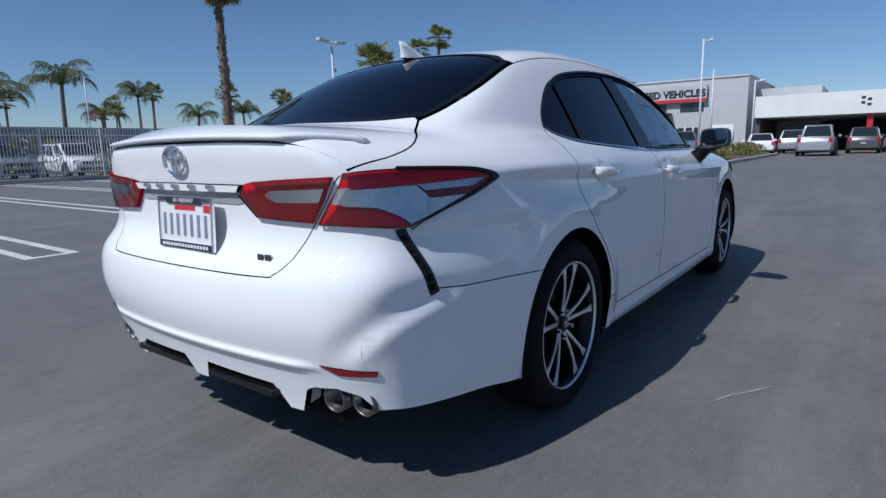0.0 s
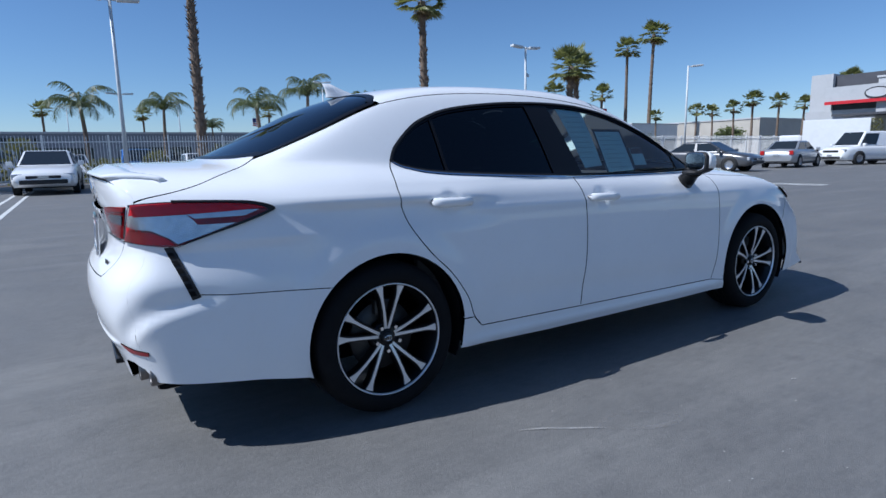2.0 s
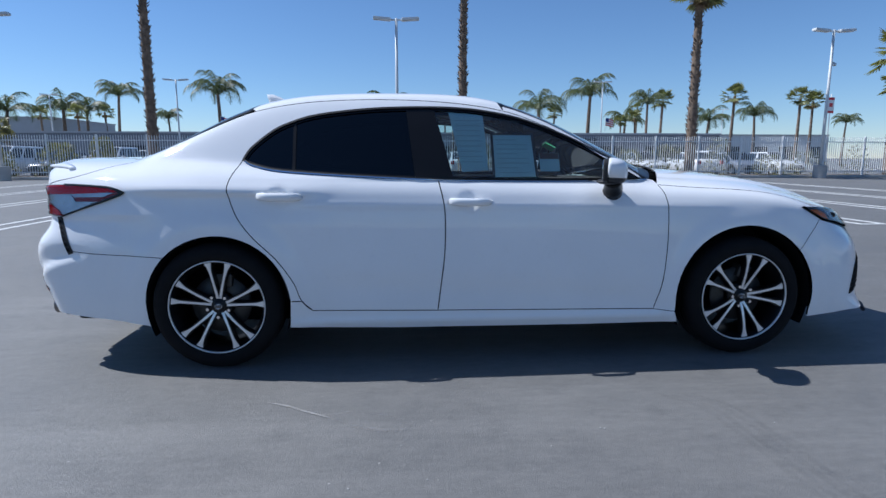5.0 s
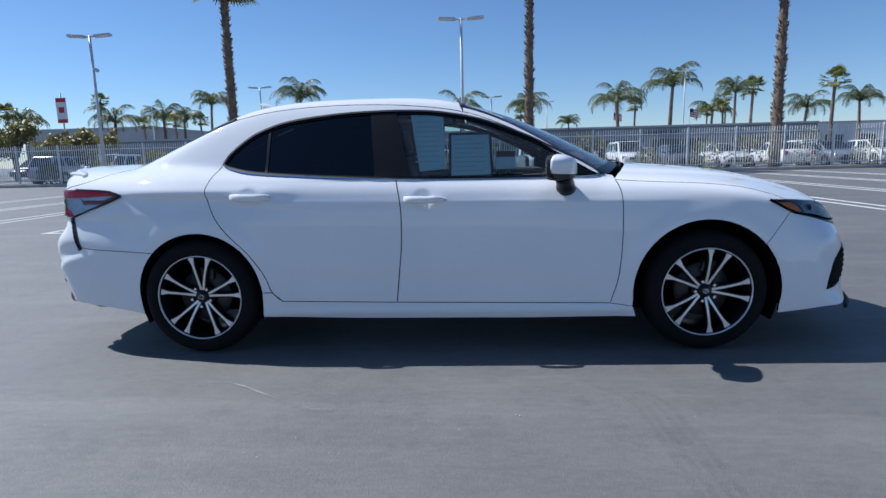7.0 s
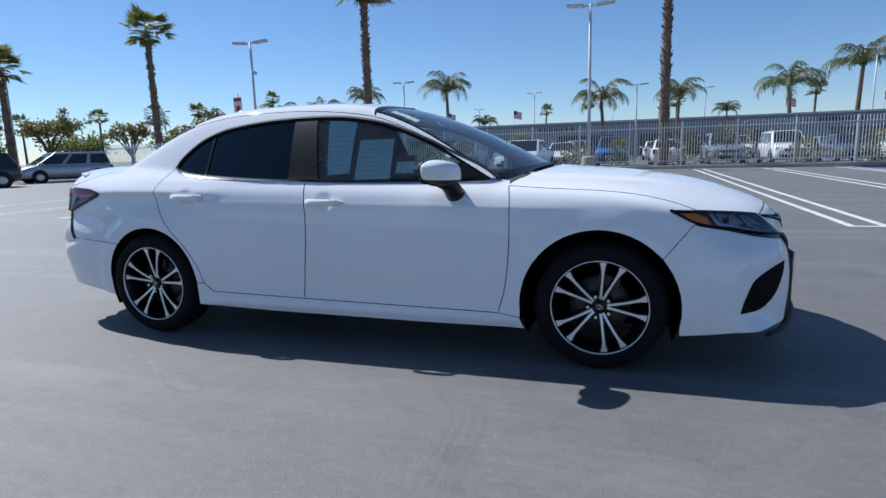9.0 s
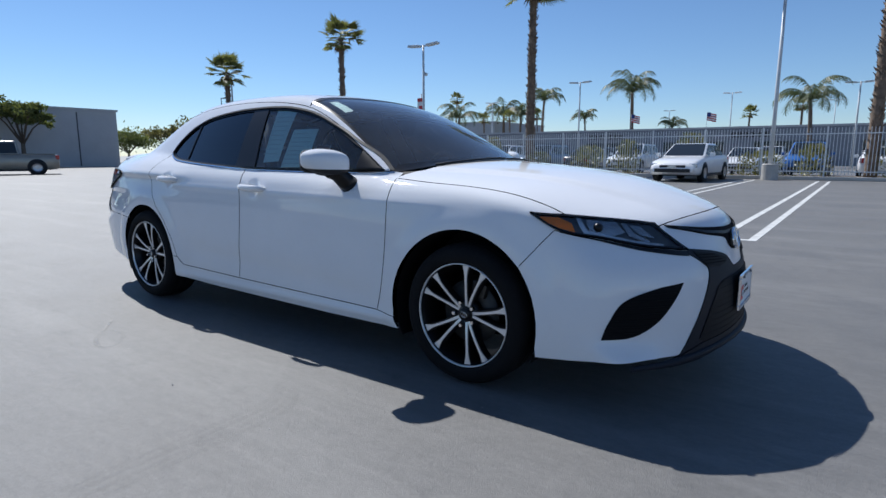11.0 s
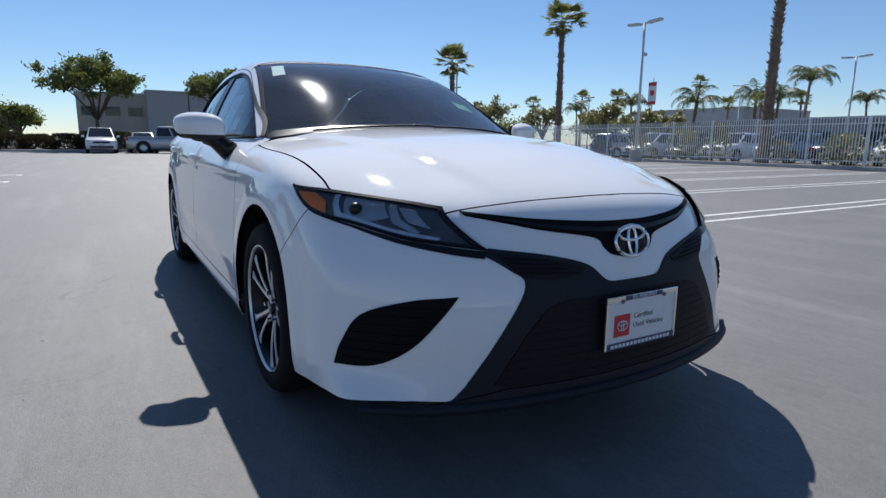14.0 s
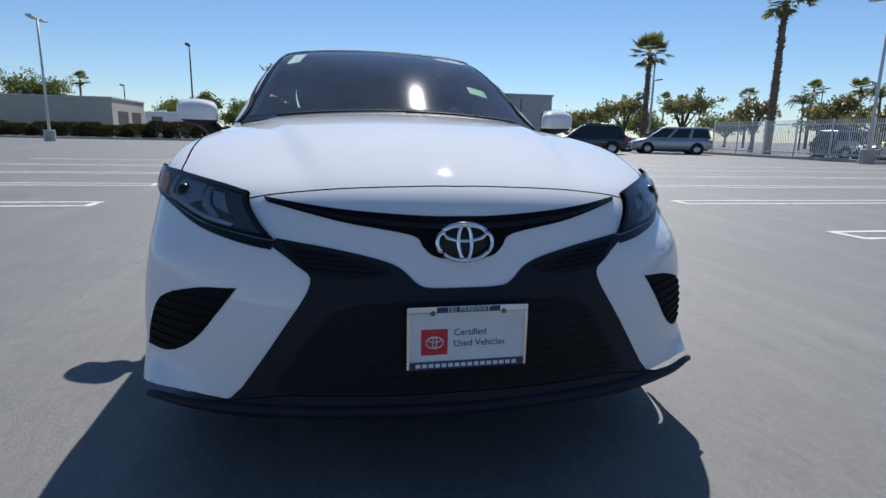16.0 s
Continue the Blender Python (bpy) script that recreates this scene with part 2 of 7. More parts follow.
def smooth_line(pts, n=8):
    p = [np.array(q, float) for q in pts]
    p = [2 * p[0] - p[1]] + p + [2 * p[-1] - p[-2]]
    out = []
    for i in range(1, len(p) - 2):
        for j in range(n):
            t = j / n
            out.append(tuple(0.5 * (2 * p[i] + (p[i + 1] - p[i - 1]) * t + (2 * p[i - 1] - 5 * p[i] + 4 * p[i + 1] - p[i + 2]) * t * t + (3 * p[i] - p[i - 1] - 3 * p[i + 1] + p[i + 2]) * t**3)))
    return out + [tuple(p[-2])]


SCUFF = mark_material("pale_scuff", (0.40, 0.39, 0.37), 0.28, 0.6, 0.75)
FAINT = mark_material("faint_scuff", (0.29, 0.28, 0.27), 0.42, 0.7, 0.45)
SKID = mark_material("tyre_mark", (0.05, 0.05, 0.052), 0.4, 0.75, 0.16)
L = smooth_line([(-1.08, -1.337), (-0.98, -1.385), (-0.892, -1.446), (-0.787, -1.513)])
ground_mark("scuff_mark", L, [0.004 + 0.012 * math.sin(math.pi * (i + 1) / (len(L) + 1)) for i in range(len(L))], SCUFF, "pale curved scrape on the asphalt")
L = smooth_line([(-0.80, -1.50), (-0.70, -1.58), (-0.609, -1.63), (-0.50, -1.65), (-0.461, -1.60), (-0.55, -1.51), (-0.656, -1.466), (-0.78, -1.48)])
ground_mark("scuff_mark", L, [0.028] * len(L), FAINT, "faint looped scrape on the asphalt")
for dx in (-0.075, -0.03, 0.02, 0.065):
    L = smooth_line([(0.80 + dx, -1.40), (0.911 + dx, -1.55), (0.934 + dx, -1.817), (0.943 + dx, -2.3), (0.95 + dx, -3.2)])
    ground_mark("tyre_mark", L, [0.028] * len(L), SKID, "faint dark tyre mark on the asphalt")
random.seed(77)
stone_bm = bmesh.new()
bmesh.ops.create_icosphere(stone_bm, subdivisions=1, radius=0.006)
for v in stone_bm.verts:
    v.co *= random.uniform(0.7, 1.2)
    v.co.z *= 0.6
stone_me = bpy.data.meshes.new("pebble")
stone_bm.to_mesh(stone_me)
stone_bm.free()
stone_me.materials.append(CONCRETE)
spots = [(-0.485, -1.775), (0.325, -1.693), (0.34, -1.70), (1.063, -1.706), (-0.398, -2.014), (-0.36, -2.02)] + [(random.uniform(-6, 6), random.uniform(-5, -1.2)) for _ in range(24)]
for x, y in spots:
    ob = new("pebble", stone_me)
    ob.location = (x, y, 0.003)
    ob.rotation_euler = (0, 0, random.uniform(0, 6))
    ob.scale = (random.uniform(0.35, 0.7),) * 3
    tagged(ob, "tiny pale pebble lying on the asphalt", "pebble", "pebbles on the ground")


# ---- picket fence ----
fence = thing("picket_fence", (0, FENCE_Y, 0.14), "tall light grey steel picket fence along the lot", "fence", kind="structure")
picket_bm = boxed(-0.0125, 0.0125, -0.0125, 0.0125, 0.08, 2.05)
bmesh.ops.create_cone(picket_bm, segments=4, radius1=0.016, radius2=0.0, depth=0.05, matrix=pose(0, 0, 2.075, 0, 0, 45))
picket_me = bpy.data.meshes.new("picket")
picket_bm.to_mesh(picket_me)
picket_bm.free()
picket_me.materials.append(FENCE_PAINT)
rest_v, rest_f = [], []
for i in range(int((60 + 32.4) / 0.125)):
    x = -32.4 + 0.125 * i
    if -19 <= x <= 18:
        ob = new("picket", picket_me)
        ob.parent = fence
        ob.location = (x, 0, 0)
    else:
        n = len(rest_v)
        for z in (0.08, 2.08):
            rest_v += [(x - 0.0125, -0.0125, z), (x + 0.0125, -0.0125, z), (x + 0.0125, 0.0125, z), (x - 0.0125, 0.0125, z)]
        rest_f += [(n, n + 1, n + 5, n + 4), (n + 1, n + 2, n + 6, n + 5), (n + 2, n + 3, n + 7, n + 6), (n + 3, n, n + 4, n + 7), (n + 4, n + 5, n + 6, n + 7)]
tagged(part("far_pickets", mesh_from("far_pickets", rest_v, rest_f, FENCE_PAINT), None, fence), kind="stuff")
for z in (0.22, 1.82):
    part("rail", boxed(-32.4, 60, -0.02, 0.02, z - 0.022, z + 0.022), FENCE_PAINT, fence)
for i in range(39):
    x = -32.4 + 2.42 * i
    part("post", boxed(x - 0.032, x + 0.032, -0.034, 0.034, -0.05, 2.12), FENCE_PAINT, fence)


# ---- lamp posts ----
def lamp_post(at, height=7.65, arms=2, rz=0.0, paint_mat=None, base=True, camera_box=False, arm=0.85, label="", slim=1.0):
    m = paint_mat or POLE_PAINT
    e = thing("lamp_post", at, label or "tall pale steel car park lamp post with flat heads", "lamp post", "lamp posts", rz=rz)
    if base:
        bm = bmesh.new()
        revolve(bm, [(0.0, 0.0), (0.33, 0.0), (0.33, 0.66), (0.29, 0.7), (0.0, 0.7)], 20, "z", False)
        part("base", bm, CONCRETE, e, "round concrete base")
    bm = bmesh.new()
    tube(bm, [(0, 0, 0.68 if base else 0), (0, 0, height * 0.5), (0, 0, height)], [0.085 * slim, 0.075 * slim, 0.062 * slim], 12)
    part("pole", bm, m, e)
    for k in range(arms):
        s = 1 if k == 0 else -1
        part("arm", boxed(min(0.03 * s, 0.3 * s), max(0.03 * s, 0.3 * s), -0.03, 0.03, height - 0.1, height - 0.03), m, e)
        bm = boxed(min(0.26 * s, (0.26 + arm) * s), max(0.26 * s, (0.26 + arm) * s), -0.17, 0.17, height - 0.12, height + 0.02, bevel=0.04)
        bmesh.ops.rotate(bm, verts=bm.verts, cent=(0.26 * s, 0, height), matrix=Matrix.Rotation(radians(-4 * s), 3, "Y"))
        part("lamp_head", bm, m, e, "flat shoebox lamp head")
    if camera_box:
        bm = bmesh.new()
        tube(bm, [(0.0, 0, height - 1.6), (0.16, 0, height - 1.62)], 0.03, 8)
        bmesh.ops.create_uvsphere(bm, u_segments=12, v_segments=8, radius=0.1, matrix=Matrix.Translation((0.2, 0, height - 1.72)))
        part("camera_dome", bm, POLE_PAINT, e, "small dome camera")
    return e


lamp_post((-0.4, 25.3, 0), 7.75)
lamp_post((22.3, 25.5, 0), 7.65, camera_box=True)
lamp_post((-19.2, 25.2, 0), 7.6, camera_box=True)
lamp_post((-41.4, 27.0, 0), 8.0)
lamp_post((39.2, 25.6, 0), 7.6, arms=1, rz=-40)
lamp_post((24.6, 4.5, 0), 5.45, slim=0.6, arms=1, rz=-60, arm=0.12, label="pale single lamp post on a concrete base")
lamp_post((36.8, -17.2, 0), 7.4)
lamp_post((-37.0, -17.1, 0), 7.3)
lamp_post((40, 7.2, 0), 5.8, slim=0.75, arms=0, label="plain pale steel post by the showroom")
lamp_post((44.5, 5.3, 0), 5.3, slim=0.75, arms=1, rz=-90, arm=0.4, label="pale single-arm lamp post by the showroom")
for x, y, h, a, r in ((-20.6, 52.2, 8.2, 2, 0), (24.9, 66.6, 10.3, 2, 0), (2.0, 58, 7.2, 2, 0), (-44, 74, 9.0, 2, 0), (44, 70, 8.8, 2, 0), (-12, 82, 9.2, 2, 0), (12, 92, 9.5, 2, 0), (-70, 72, 8.8, 2, 0), (-66, 42, 8.5, 1, 30), (70, 62, 9.0, 2, 20), (-2, 118, 10.5, 2, 10), (-30, 120, 10.0, 2, 0), (60, 100, 10.0, 2, 0), (-55.1, -12.2, 8.5, 1, 0), (-75, -24, 6.0, 1, 0), (-80, -12, 5, 1, 0)):
    lamp_post((x, y, 0), h, a, r, DARK_POLE if x < -55 else None, base=False, label="dark distant lamp post" if x < -55 else "pale distant lamp post with flat heads")


# ---- palms and trees ----
def fan_leaf(V, F, o, d, up, size, blades=11, droop=0.2):
    """One fan leaf: narrow blades from a hub."""
    side = d.cross(up).normalized()
    for k in range(blades):
        a = (k / (blades - 1) - 0.5) * 2.5
        w = (d * math.cos(a) + side * math.sin(a)).normalized()
        tip = o + w * size * (1.0 - 0.25 * abs(a) / 1.25) - up * droop * size * (0.3 + 0.5 * abs(a)) * random.uniform(0.6, 1.3)
        mid = o + w * size * 0.5 - up * 0.04 * size
        n = w.cross(up).normalized() * size * 0.075
        i = len(V)
        V += [o, mid + n, tip, mid - n + up * 0.02]
        F.append((i, i + 1, i + 2, i + 3))


def fan_palm(trunk_h, r0=0.24, r1=0.18, crown=1.5, leaves=46, shag=True, seed=1):
    """The meshes of a fan palm: trunk, boots, green crown, dry skirt."""
    random.seed(seed)
    lean = Vector((random.uniform(-0.02, 0.02), random.uniform(-0.02, 0.02), 0))
    bm = bmesh.new()
    n = max(10, int(trunk_h / 0.22))
    pts = [Vector((0, 0, trunk_h * i / n)) + lean * (trunk_h * (i / n) ** 2) for i in range(n + 1)]
    rad = [(r0 + (r1 - r0) * min(1, i / n * 1.3)) * (1 + 0.06 * math.sin(i * 2.4) + random.uniform(-0.04, 0.04)) for i in range(n + 1)]
    tube(bm, pts, rad, 12)
    if shag:                                   # old leaf stubs standing off the trunk
        for i in range(int(trunk_h * 42)):
            z = random.uniform(0.9, trunk_h)
            a = random.uniform(0, 2 * math.pi)
            r = r0 + (r1 - r0) * min(1, z / trunk_h * 1.3)
            w = Vector((math.cos(a), math.sin(a), 0))
            s = Vector((-w.y, w.x, 0))
            o = w * r * 0.93 + Vector((0, 0, z)) + lean * (trunk_h * (z / trunk_h) ** 2)
            L = random.uniform(0.07, 0.17)
            v = [bm.verts.new(o + s * 0.05), bm.verts.new(o - s * 0.05), bm.verts.new(o + w * L + Vector((0, 0, L * 0.8)) - s * 0.012), bm.verts.new(o + w * L * 0.3 - Vector((0, 0, 0.06)))]
            bm.faces.new((v[0], v[1], v[2]))
            bm.faces.new((v[1], v[3], v[2]))
            bm.faces.new((v[3], v[0], v[2]))
    trunk = bpy.data.meshes.new("trunk")
    bm.to_mesh(trunk)
    bm.free()
    trunk.materials.append(TRUNK)
    top = pts[-1]
    V, F = [], []
    for i in range(leaves):
        a = i * 2.39996 + random.uniform(-0.2, 0.2)
        el = radians(random.uniform(-35, 78))
        d = Vector((math.cos(a) * math.cos(el), math.sin(a) * math.cos(el), math.sin(el)))
        up = (Vector((0, 0, 1)) - d * d.z).normalized()
        st = random.uniform(0.4, 0.72) * crown
        o = top + d * st - Vector((0, 0, 0.05 * crown))
        s = d.cross(up) * 0.018
        j = len(V)
        V += [top + s, top - s, o - s, o + s]
        F.append((j, j + 1, j + 2, j + 3))
        fan_leaf(V, F, o, d, up, crown * random.uniform(0.46, 0.66), 13, 0.26)
    green = mesh_from("crown", V, F, PALM_GREEN)
    V, F = [], []
    for i in range(leaves // 3):
        a = random.uniform(0, 6.28)
        d = Vector((math.cos(a) * 0.5, math.sin(a) * 0.5, -1)).normalized()
        up = (Vector((math.cos(a), math.sin(a), 0.3))).normalized()
        fan_leaf(V, F, top + d * 0.3 * crown, d, up, crown * random.uniform(0.3, 0.5), 7, 0.05)
    dry = mesh_from("dry_skirt", V, F, DEAD_LEAF)
    return trunk, green, dry


def queen_palm(trunk_h, seed=1, crown=3.0, leaves=20):
    random.seed(seed)
    bm = bmesh.new()
    n = 10
    lean = Vector((random.uniform(-0.3, 0.3), random.uniform(-0.3, 0.3), 0))
    pts = [Vector((0, 0, trunk_h * i / n)) + lean * (i / n) ** 2 for i in range(n + 1)]
    tube(bm, pts, [0.2 * (1 - 0.35 * i / n) for i in range(n + 1)], 9)
    trunk = bpy.data.meshes.new("trunk")
    bm.to_mesh(trunk)
    bm.free()
    trunk.materials.append(TRUNK)
    V, F = [], []
    top = pts[-1]
    for i in range(leaves):
        a = i * 2.39996 + random.uniform(-0.3, 0.3)
        el = radians(random.uniform(28, 88))
        L = crown * random.uniform(0.85, 1.15)
        h = Vector((math.cos(a), math.sin(a), 0))
        side = Vector((-h.y, h.x, 0))
        spine = []
        p, e = top.copy(), el
        for k in range(13):
            spine.append(p.copy())
            p = p + (h * math.cos(e) + Vector((0, 0, math.sin(e)))) * L / 12
            e -= radians(5 + 1.5 * k)
        for k in range(1, 13):
            q = spine[k]
            along = (spine[k] - spine[k - 1]).normalized()
            ll = crown * 0.27 * math.sin(math.pi * min(0.97, (k + 0.6) / 13))
            for s in (-1, 1):
                for m in range(2):
                    o = q - along * (m * L / 24)
                    t = o + side * s * ll * 0.75 + along * ll * 0.45 - Vector((0, 0, ll * random.uniform(0.45, 0.95)))
                    w = along * 0.05
                    j = len(V)
                    V += [o - w, o + w, t]
                    F.append((j, j + 1, j + 2))
            j = len(V)
            V += [spine[k - 1] + side * 0.03, spine[k - 1] - side * 0.03, q - side * 0.025, q + side * 0.025]
            F.append((j, j + 1, j + 2, j + 3))
    return trunk, mesh_from("crown", V, F, QUEEN_GREEN)


def place_palm(meshes, at, label, name="fan_palm", rz=0.0, s=1.0):
    e = thing(name, at, label, "palm tree", "palm trees", rz=rz)
    e.scale = (s, s, s)
    for me in meshes:
        ob = new(me.name.split(".")[0], me)
        ob.parent = e
    return e


NEAR_PALM = "tall fan palm with a shaggy trunk beside the fence"
for i, (x, y, h, c, r0) in enumerate(((3.1, 27.4, 11.0, 1.7, 0.25), (15.95, 27.4, 9.9, 1.6, 0.27), (-13.0, 27.3, 10.4, 1.7, 0.27), (-30.7, 29.6, 10.0, 1.7, 0.27), (-39.6, 25.4, 7.7, 1.7, 0.26), (28.2, 27.6, 7.0, 1.75, 0.3), (33.0, 31.5, 7.7, 1.6, 0.26))):
    place_palm(fan_palm(h, r0, r0 * 0.72, c, 36, True, 10 + i), (x, y, 0.1 if y < 28.4 and x < 44 and y > 26 else 0), NEAR_PALM)
TALL = [fan_palm(13.5, 0.26, 0.17, 1.7, 40, False, 31), fan_palm(9.0, 0.24, 0.17, 1.6, 36, False, 32)]
for i, (x, y, h) in enumerate(((57.2, 46.5, 15.0), (75.4, 57.0, 20.8), (37.7, 77.7, 10.6), (40.7, 64.8, 9.9), (49.5, 65.0, 9.7), (40.0, 98.4, 8.7), (42.5, 97.9, 9.5), (-42.8, 69.9, 7.2), (-39.5, 71.7, 7.5), (49.5, 51.4, 9.6), (53.5, 47.3, 9.2), (60.3, 38.7, 6.4), (57.7, 42.3, 5.9), (61.3, 37.2, 6.2), (62.1, 35.1, 6.5), (63.0, 33.5, 7.4), (64.2, 31.3, 7.0), (65.3, 29.2, 6.6), (92, 36, 12), (-62, 90, 13), (-75, 75, 10.5), (-68, 58, 8.2), (-80, 56, 8), (-52, 105, 10.5), (10, 120, 11.0), (33, 118, 12.0), (-17, 130, 11.0), (52, 120, 13.0), (-95, 62, 9.5), (-100, -38, 9.5), (-58, 66, 9.0), (70, 90, 12), (-5, 95, 9.5))):
    k = 0 if h > 12.5 else 1
    s = h / (15.0 if k == 0 else 10.4)
    place_palm(TALL[k], (x, y, 0), "slender distant fan palm with a small crown", rz=i * 47, s=s)
QUEENS = [queen_palm(6.0, 41, 3.3, 18), queen_palm(7.6, 42, 3.2, 20), queen_palm(5.2, 43, 3.4, 17)]
for i, (x, y, h) in enumerate(((-28.6, 92.9, 15.2), (-39.0, 80.8, 12.3), (-49.5, 87.0, 11.6), (-47.0, 88.5, 10.8), (-35.6, 90.6, 9.2), (20.3, 78.5, 11.4), (29.0, 84.0, 14.2), (33.2, 72.3, 10.6), (52.0, 91.0, 10.4), (51.0, 76.0, 9.5), (59.6, 69.8, 7.4), (-1.0, 54.7, 8.0), (6.3, 65.0, 8.7), (11.4, 65.5, 5.9), (-40.2, 59.1, 8.3), (-64, 76, 10), (74, 74, 8.5), (46, 112, 12), (-22, 92, 7.5), (-56, 56, 7.0), (-85, -46, 8.5))):
    me = QUEENS[i % 3]
    place_palm(me, (x, y, 0), "feathery queen palm with drooping fronds", "queen_palm", rz=i * 71, s=h / (8.2, 9.8, 7.4)[i % 3])


def leaf_cloud(centers, count, size, spread, seed):
    """Many small leaves about the ends of the limbs."""
    random.seed(seed)
    V, F = [], []
    for i in range(count):
        c = random.choice(centers)
        p = c + Vector((random.gauss(0, spread), random.gauss(0, spread), random.gauss(0, spread * 0.7)))
        u = Vector((random.gauss(0, 1), random.gauss(0, 1), random.gauss(0, 1))).normalized()
        w = u.orthogonal().normalized()
        s = size * random.uniform(0.6, 1.4)
        j = len(V)
        V += [p - u * s, p + w * s * 0.45, p + u * s, p - w * s * 0.45]
        F.append((j, j + 1, j + 2, j + 3))
    return V, F


def broad_tree(at, height, width, mat, leaves, label, seed, trunk_r=0.17, spread=0.4, size=0.15):
    random.seed(seed)
    e = thing("broadleaf_tree", at, label, "tree", "lot trees")
    bm = bmesh.new()
    fork = height * 0.32
    tube(bm, [(0, 0, 0), (0.05, 0.02, fork * 0.5), (0.02, 0.06, fork)], [trunk_r * 1.25, trunk_r, trunk_r * 0.85], 9)
    part("trunk", bm, BARK, e)
    ends = []
    for i in range(9):
        bm = bmesh.new()
        a = i * 2.4 + random.uniform(-0.3, 0.3)
        k = math.sqrt(random.uniform(0.12, 1.0))
        end = Vector((math.cos(a) * width * 0.44 * k, math.sin(a) * width * 0.44 * k, height * random.uniform(0.74, 0.95) - 0.13 * height * k))
        mid = Vector((end.x * 0.45, end.y * 0.45, fork + (end.z - fork) * 0.55))
        tube(bm, [(0.02, 0.06, fork * 0.92), mid, end], [trunk_r * 0.55, trunk_r * 0.36, 0.02], 6)
        ends += [end, mid.lerp(end, 0.7)]
        for j in range(7):
            b = Vector((random.gauss(0, 1), random.gauss(0, 1), random.uniform(-0.2, 0.9))).normalized() * width * random.uniform(0.09, 0.2)
            st = mid.lerp(end, random.uniform(0.25, 0.95))
            tube(bm, [st, st + b], [0.03, 0.01], 4)
            ends.append(st + b)
        part("limb", bm, BARK, e)
    V, F = leaf_cloud(ends, int(leaves * 1.15), size, spread * width / 11.5, seed + 5)
    part("crown", mesh_from("crown", V, F, mat), None, e)
    return e


broad_tree((-49.6, -1.1, 0.1), 7.7, 7.6, TREE_GREEN, 7000, "broad green shade tree at the edge of the lot", 51)
broad_tree((-49.2, 8.0, 0.1), 7.2, 7.4, TREE_GREEN, 6000, "rounded green shade tree at the edge of the lot", 52)
broad_tree((-53.5, 15.2, 0), 6.6, 5.2, TREE_GREEN, 3500, "thin-leaved tree at the edge of the lot", 53)
for i, (x, y, h, w, n) in enumerate(((-44, 26, 5.4, 5.2, 1500), (-46.5, 33.5, 5.8, 6.0, 1900), (-40, 36, 4.8, 4.4, 900), (-38, 42, 5.2, 5.6, 2300), (-33, 45, 4.6, 4.8, 1800), (-54, 28, 4.6, 4.6, 1200), (-30, 38, 4.0, 4.2, 1500))):
    broad_tree((x, y, 0), h, w, TREE_SPARSE, n, "thin-leaved young tree with bare twigs beyond the fence", 60 + i)
for i, (x, y, h, w) in enumerate(((-70, -40, 8.5, 9), (-74, -33, 7.5, 7), (-95, -22, 5.5, 7), (-77, -15.3, 5.9, 4.2), (-60, -7.1, 4.0, 3.6), (-82, -19.8, 4.0, 6.0), (-66, -9.6, 3.1, 4.2), (-92, 2, 5, 6), (-100, -12, 6, 8), (70, 40, 3.6, 4.0), (-72, 58, 4.6, 8.5), (-80, 49, 4.4, 9.0), (-64, 68, 4.6, 8.0), (-88, 40, 4.6, 9.0), (-58, 76, 4.2, 8.0), (-94, 30, 4.8, 9.0))):
    broad_tree((x, y, 0), h, w, TREE_GREEN, 2600, "dense green tree in the distance", 75 + i, spread=0.8, size=0.2)


def shrub(at, r, h, mat, label, seed, count=420, name="shrub", spiky=False):
    random.seed(seed)
    V, F = [], []
    for i in range(count):
        a, k = random.uniform(0, 6.283), math.sqrt(random.random())
        z = h * random.random() ** 0.8
        q = math.sqrt(max(0.05, 1 - (z / h) ** 2 * 0.8))
        p = Vector((math.cos(a) * r * k * q, math.sin(a) * r * k * q, z))
        if spiky:
            o = Vector((p.x * 0.15, p.y * 0.15, 0.0))
            t = Vector((math.cos(a) * r * (0.4 + 0.6 * k), math.sin(a) * r * (0.4 + 0.6 * k), h * (1.05 - 0.8 * k * k)))
            w = Vector((-math.sin(a), math.cos(a), 0)) * 0.035
            j = len(V)
            V += [o - w, o + w, t]
            F.append((j, j + 1, j + 2))
            continue
        u = (p.normalized() + Vector((random.gauss(0, 0.6), random.gauss(0, 0.6), random.gauss(0.3, 0.6)))).normalized()
        w = u.orthogonal().normalized()
        s = random.uniform(0.06, 0.13)
        j = len(V)
        V += [p - u * s, p + w * s * 0.4, p + u * s, p - w * s * 0.4]
        F.append((j, j + 1, j + 2, j + 3))
    ob = part(name, mesh_from(name, V, F, mat), None, None)
    ob.location = at
    return tagged(ob, label, "shrub", "fence shrubs")


for i in range(21):
    x = -24 + 2.75 * i + (i * 37 % 11) * 0.09
    shrub((x, 27.5, 0.08), 0.8 + 0.2 * (i % 3), 1.15 + 0.3 * (i % 4), SHRUB_GREEN, "ragged green and yellow shrub behind the fence", 100 + i)
shrub((31.6, 24.3, 0), 2.3, 2.5, SHRUB_GREEN, "large spiky agave-like bush at the lot edge", 140, 800, "spiky_bush", True)
random.seed(15)
for i in range(20):
    shrub((-49.3 + random.uniform(-0.4, 0.4), -33 + 1.75 * i, 0.08), random.uniform(1.3, 1.9), random.uniform(0.95, 1.5), HEDGE_GREEN, "dark ragged hedge along the lot edge", 150 + i, 2300, "hedge")


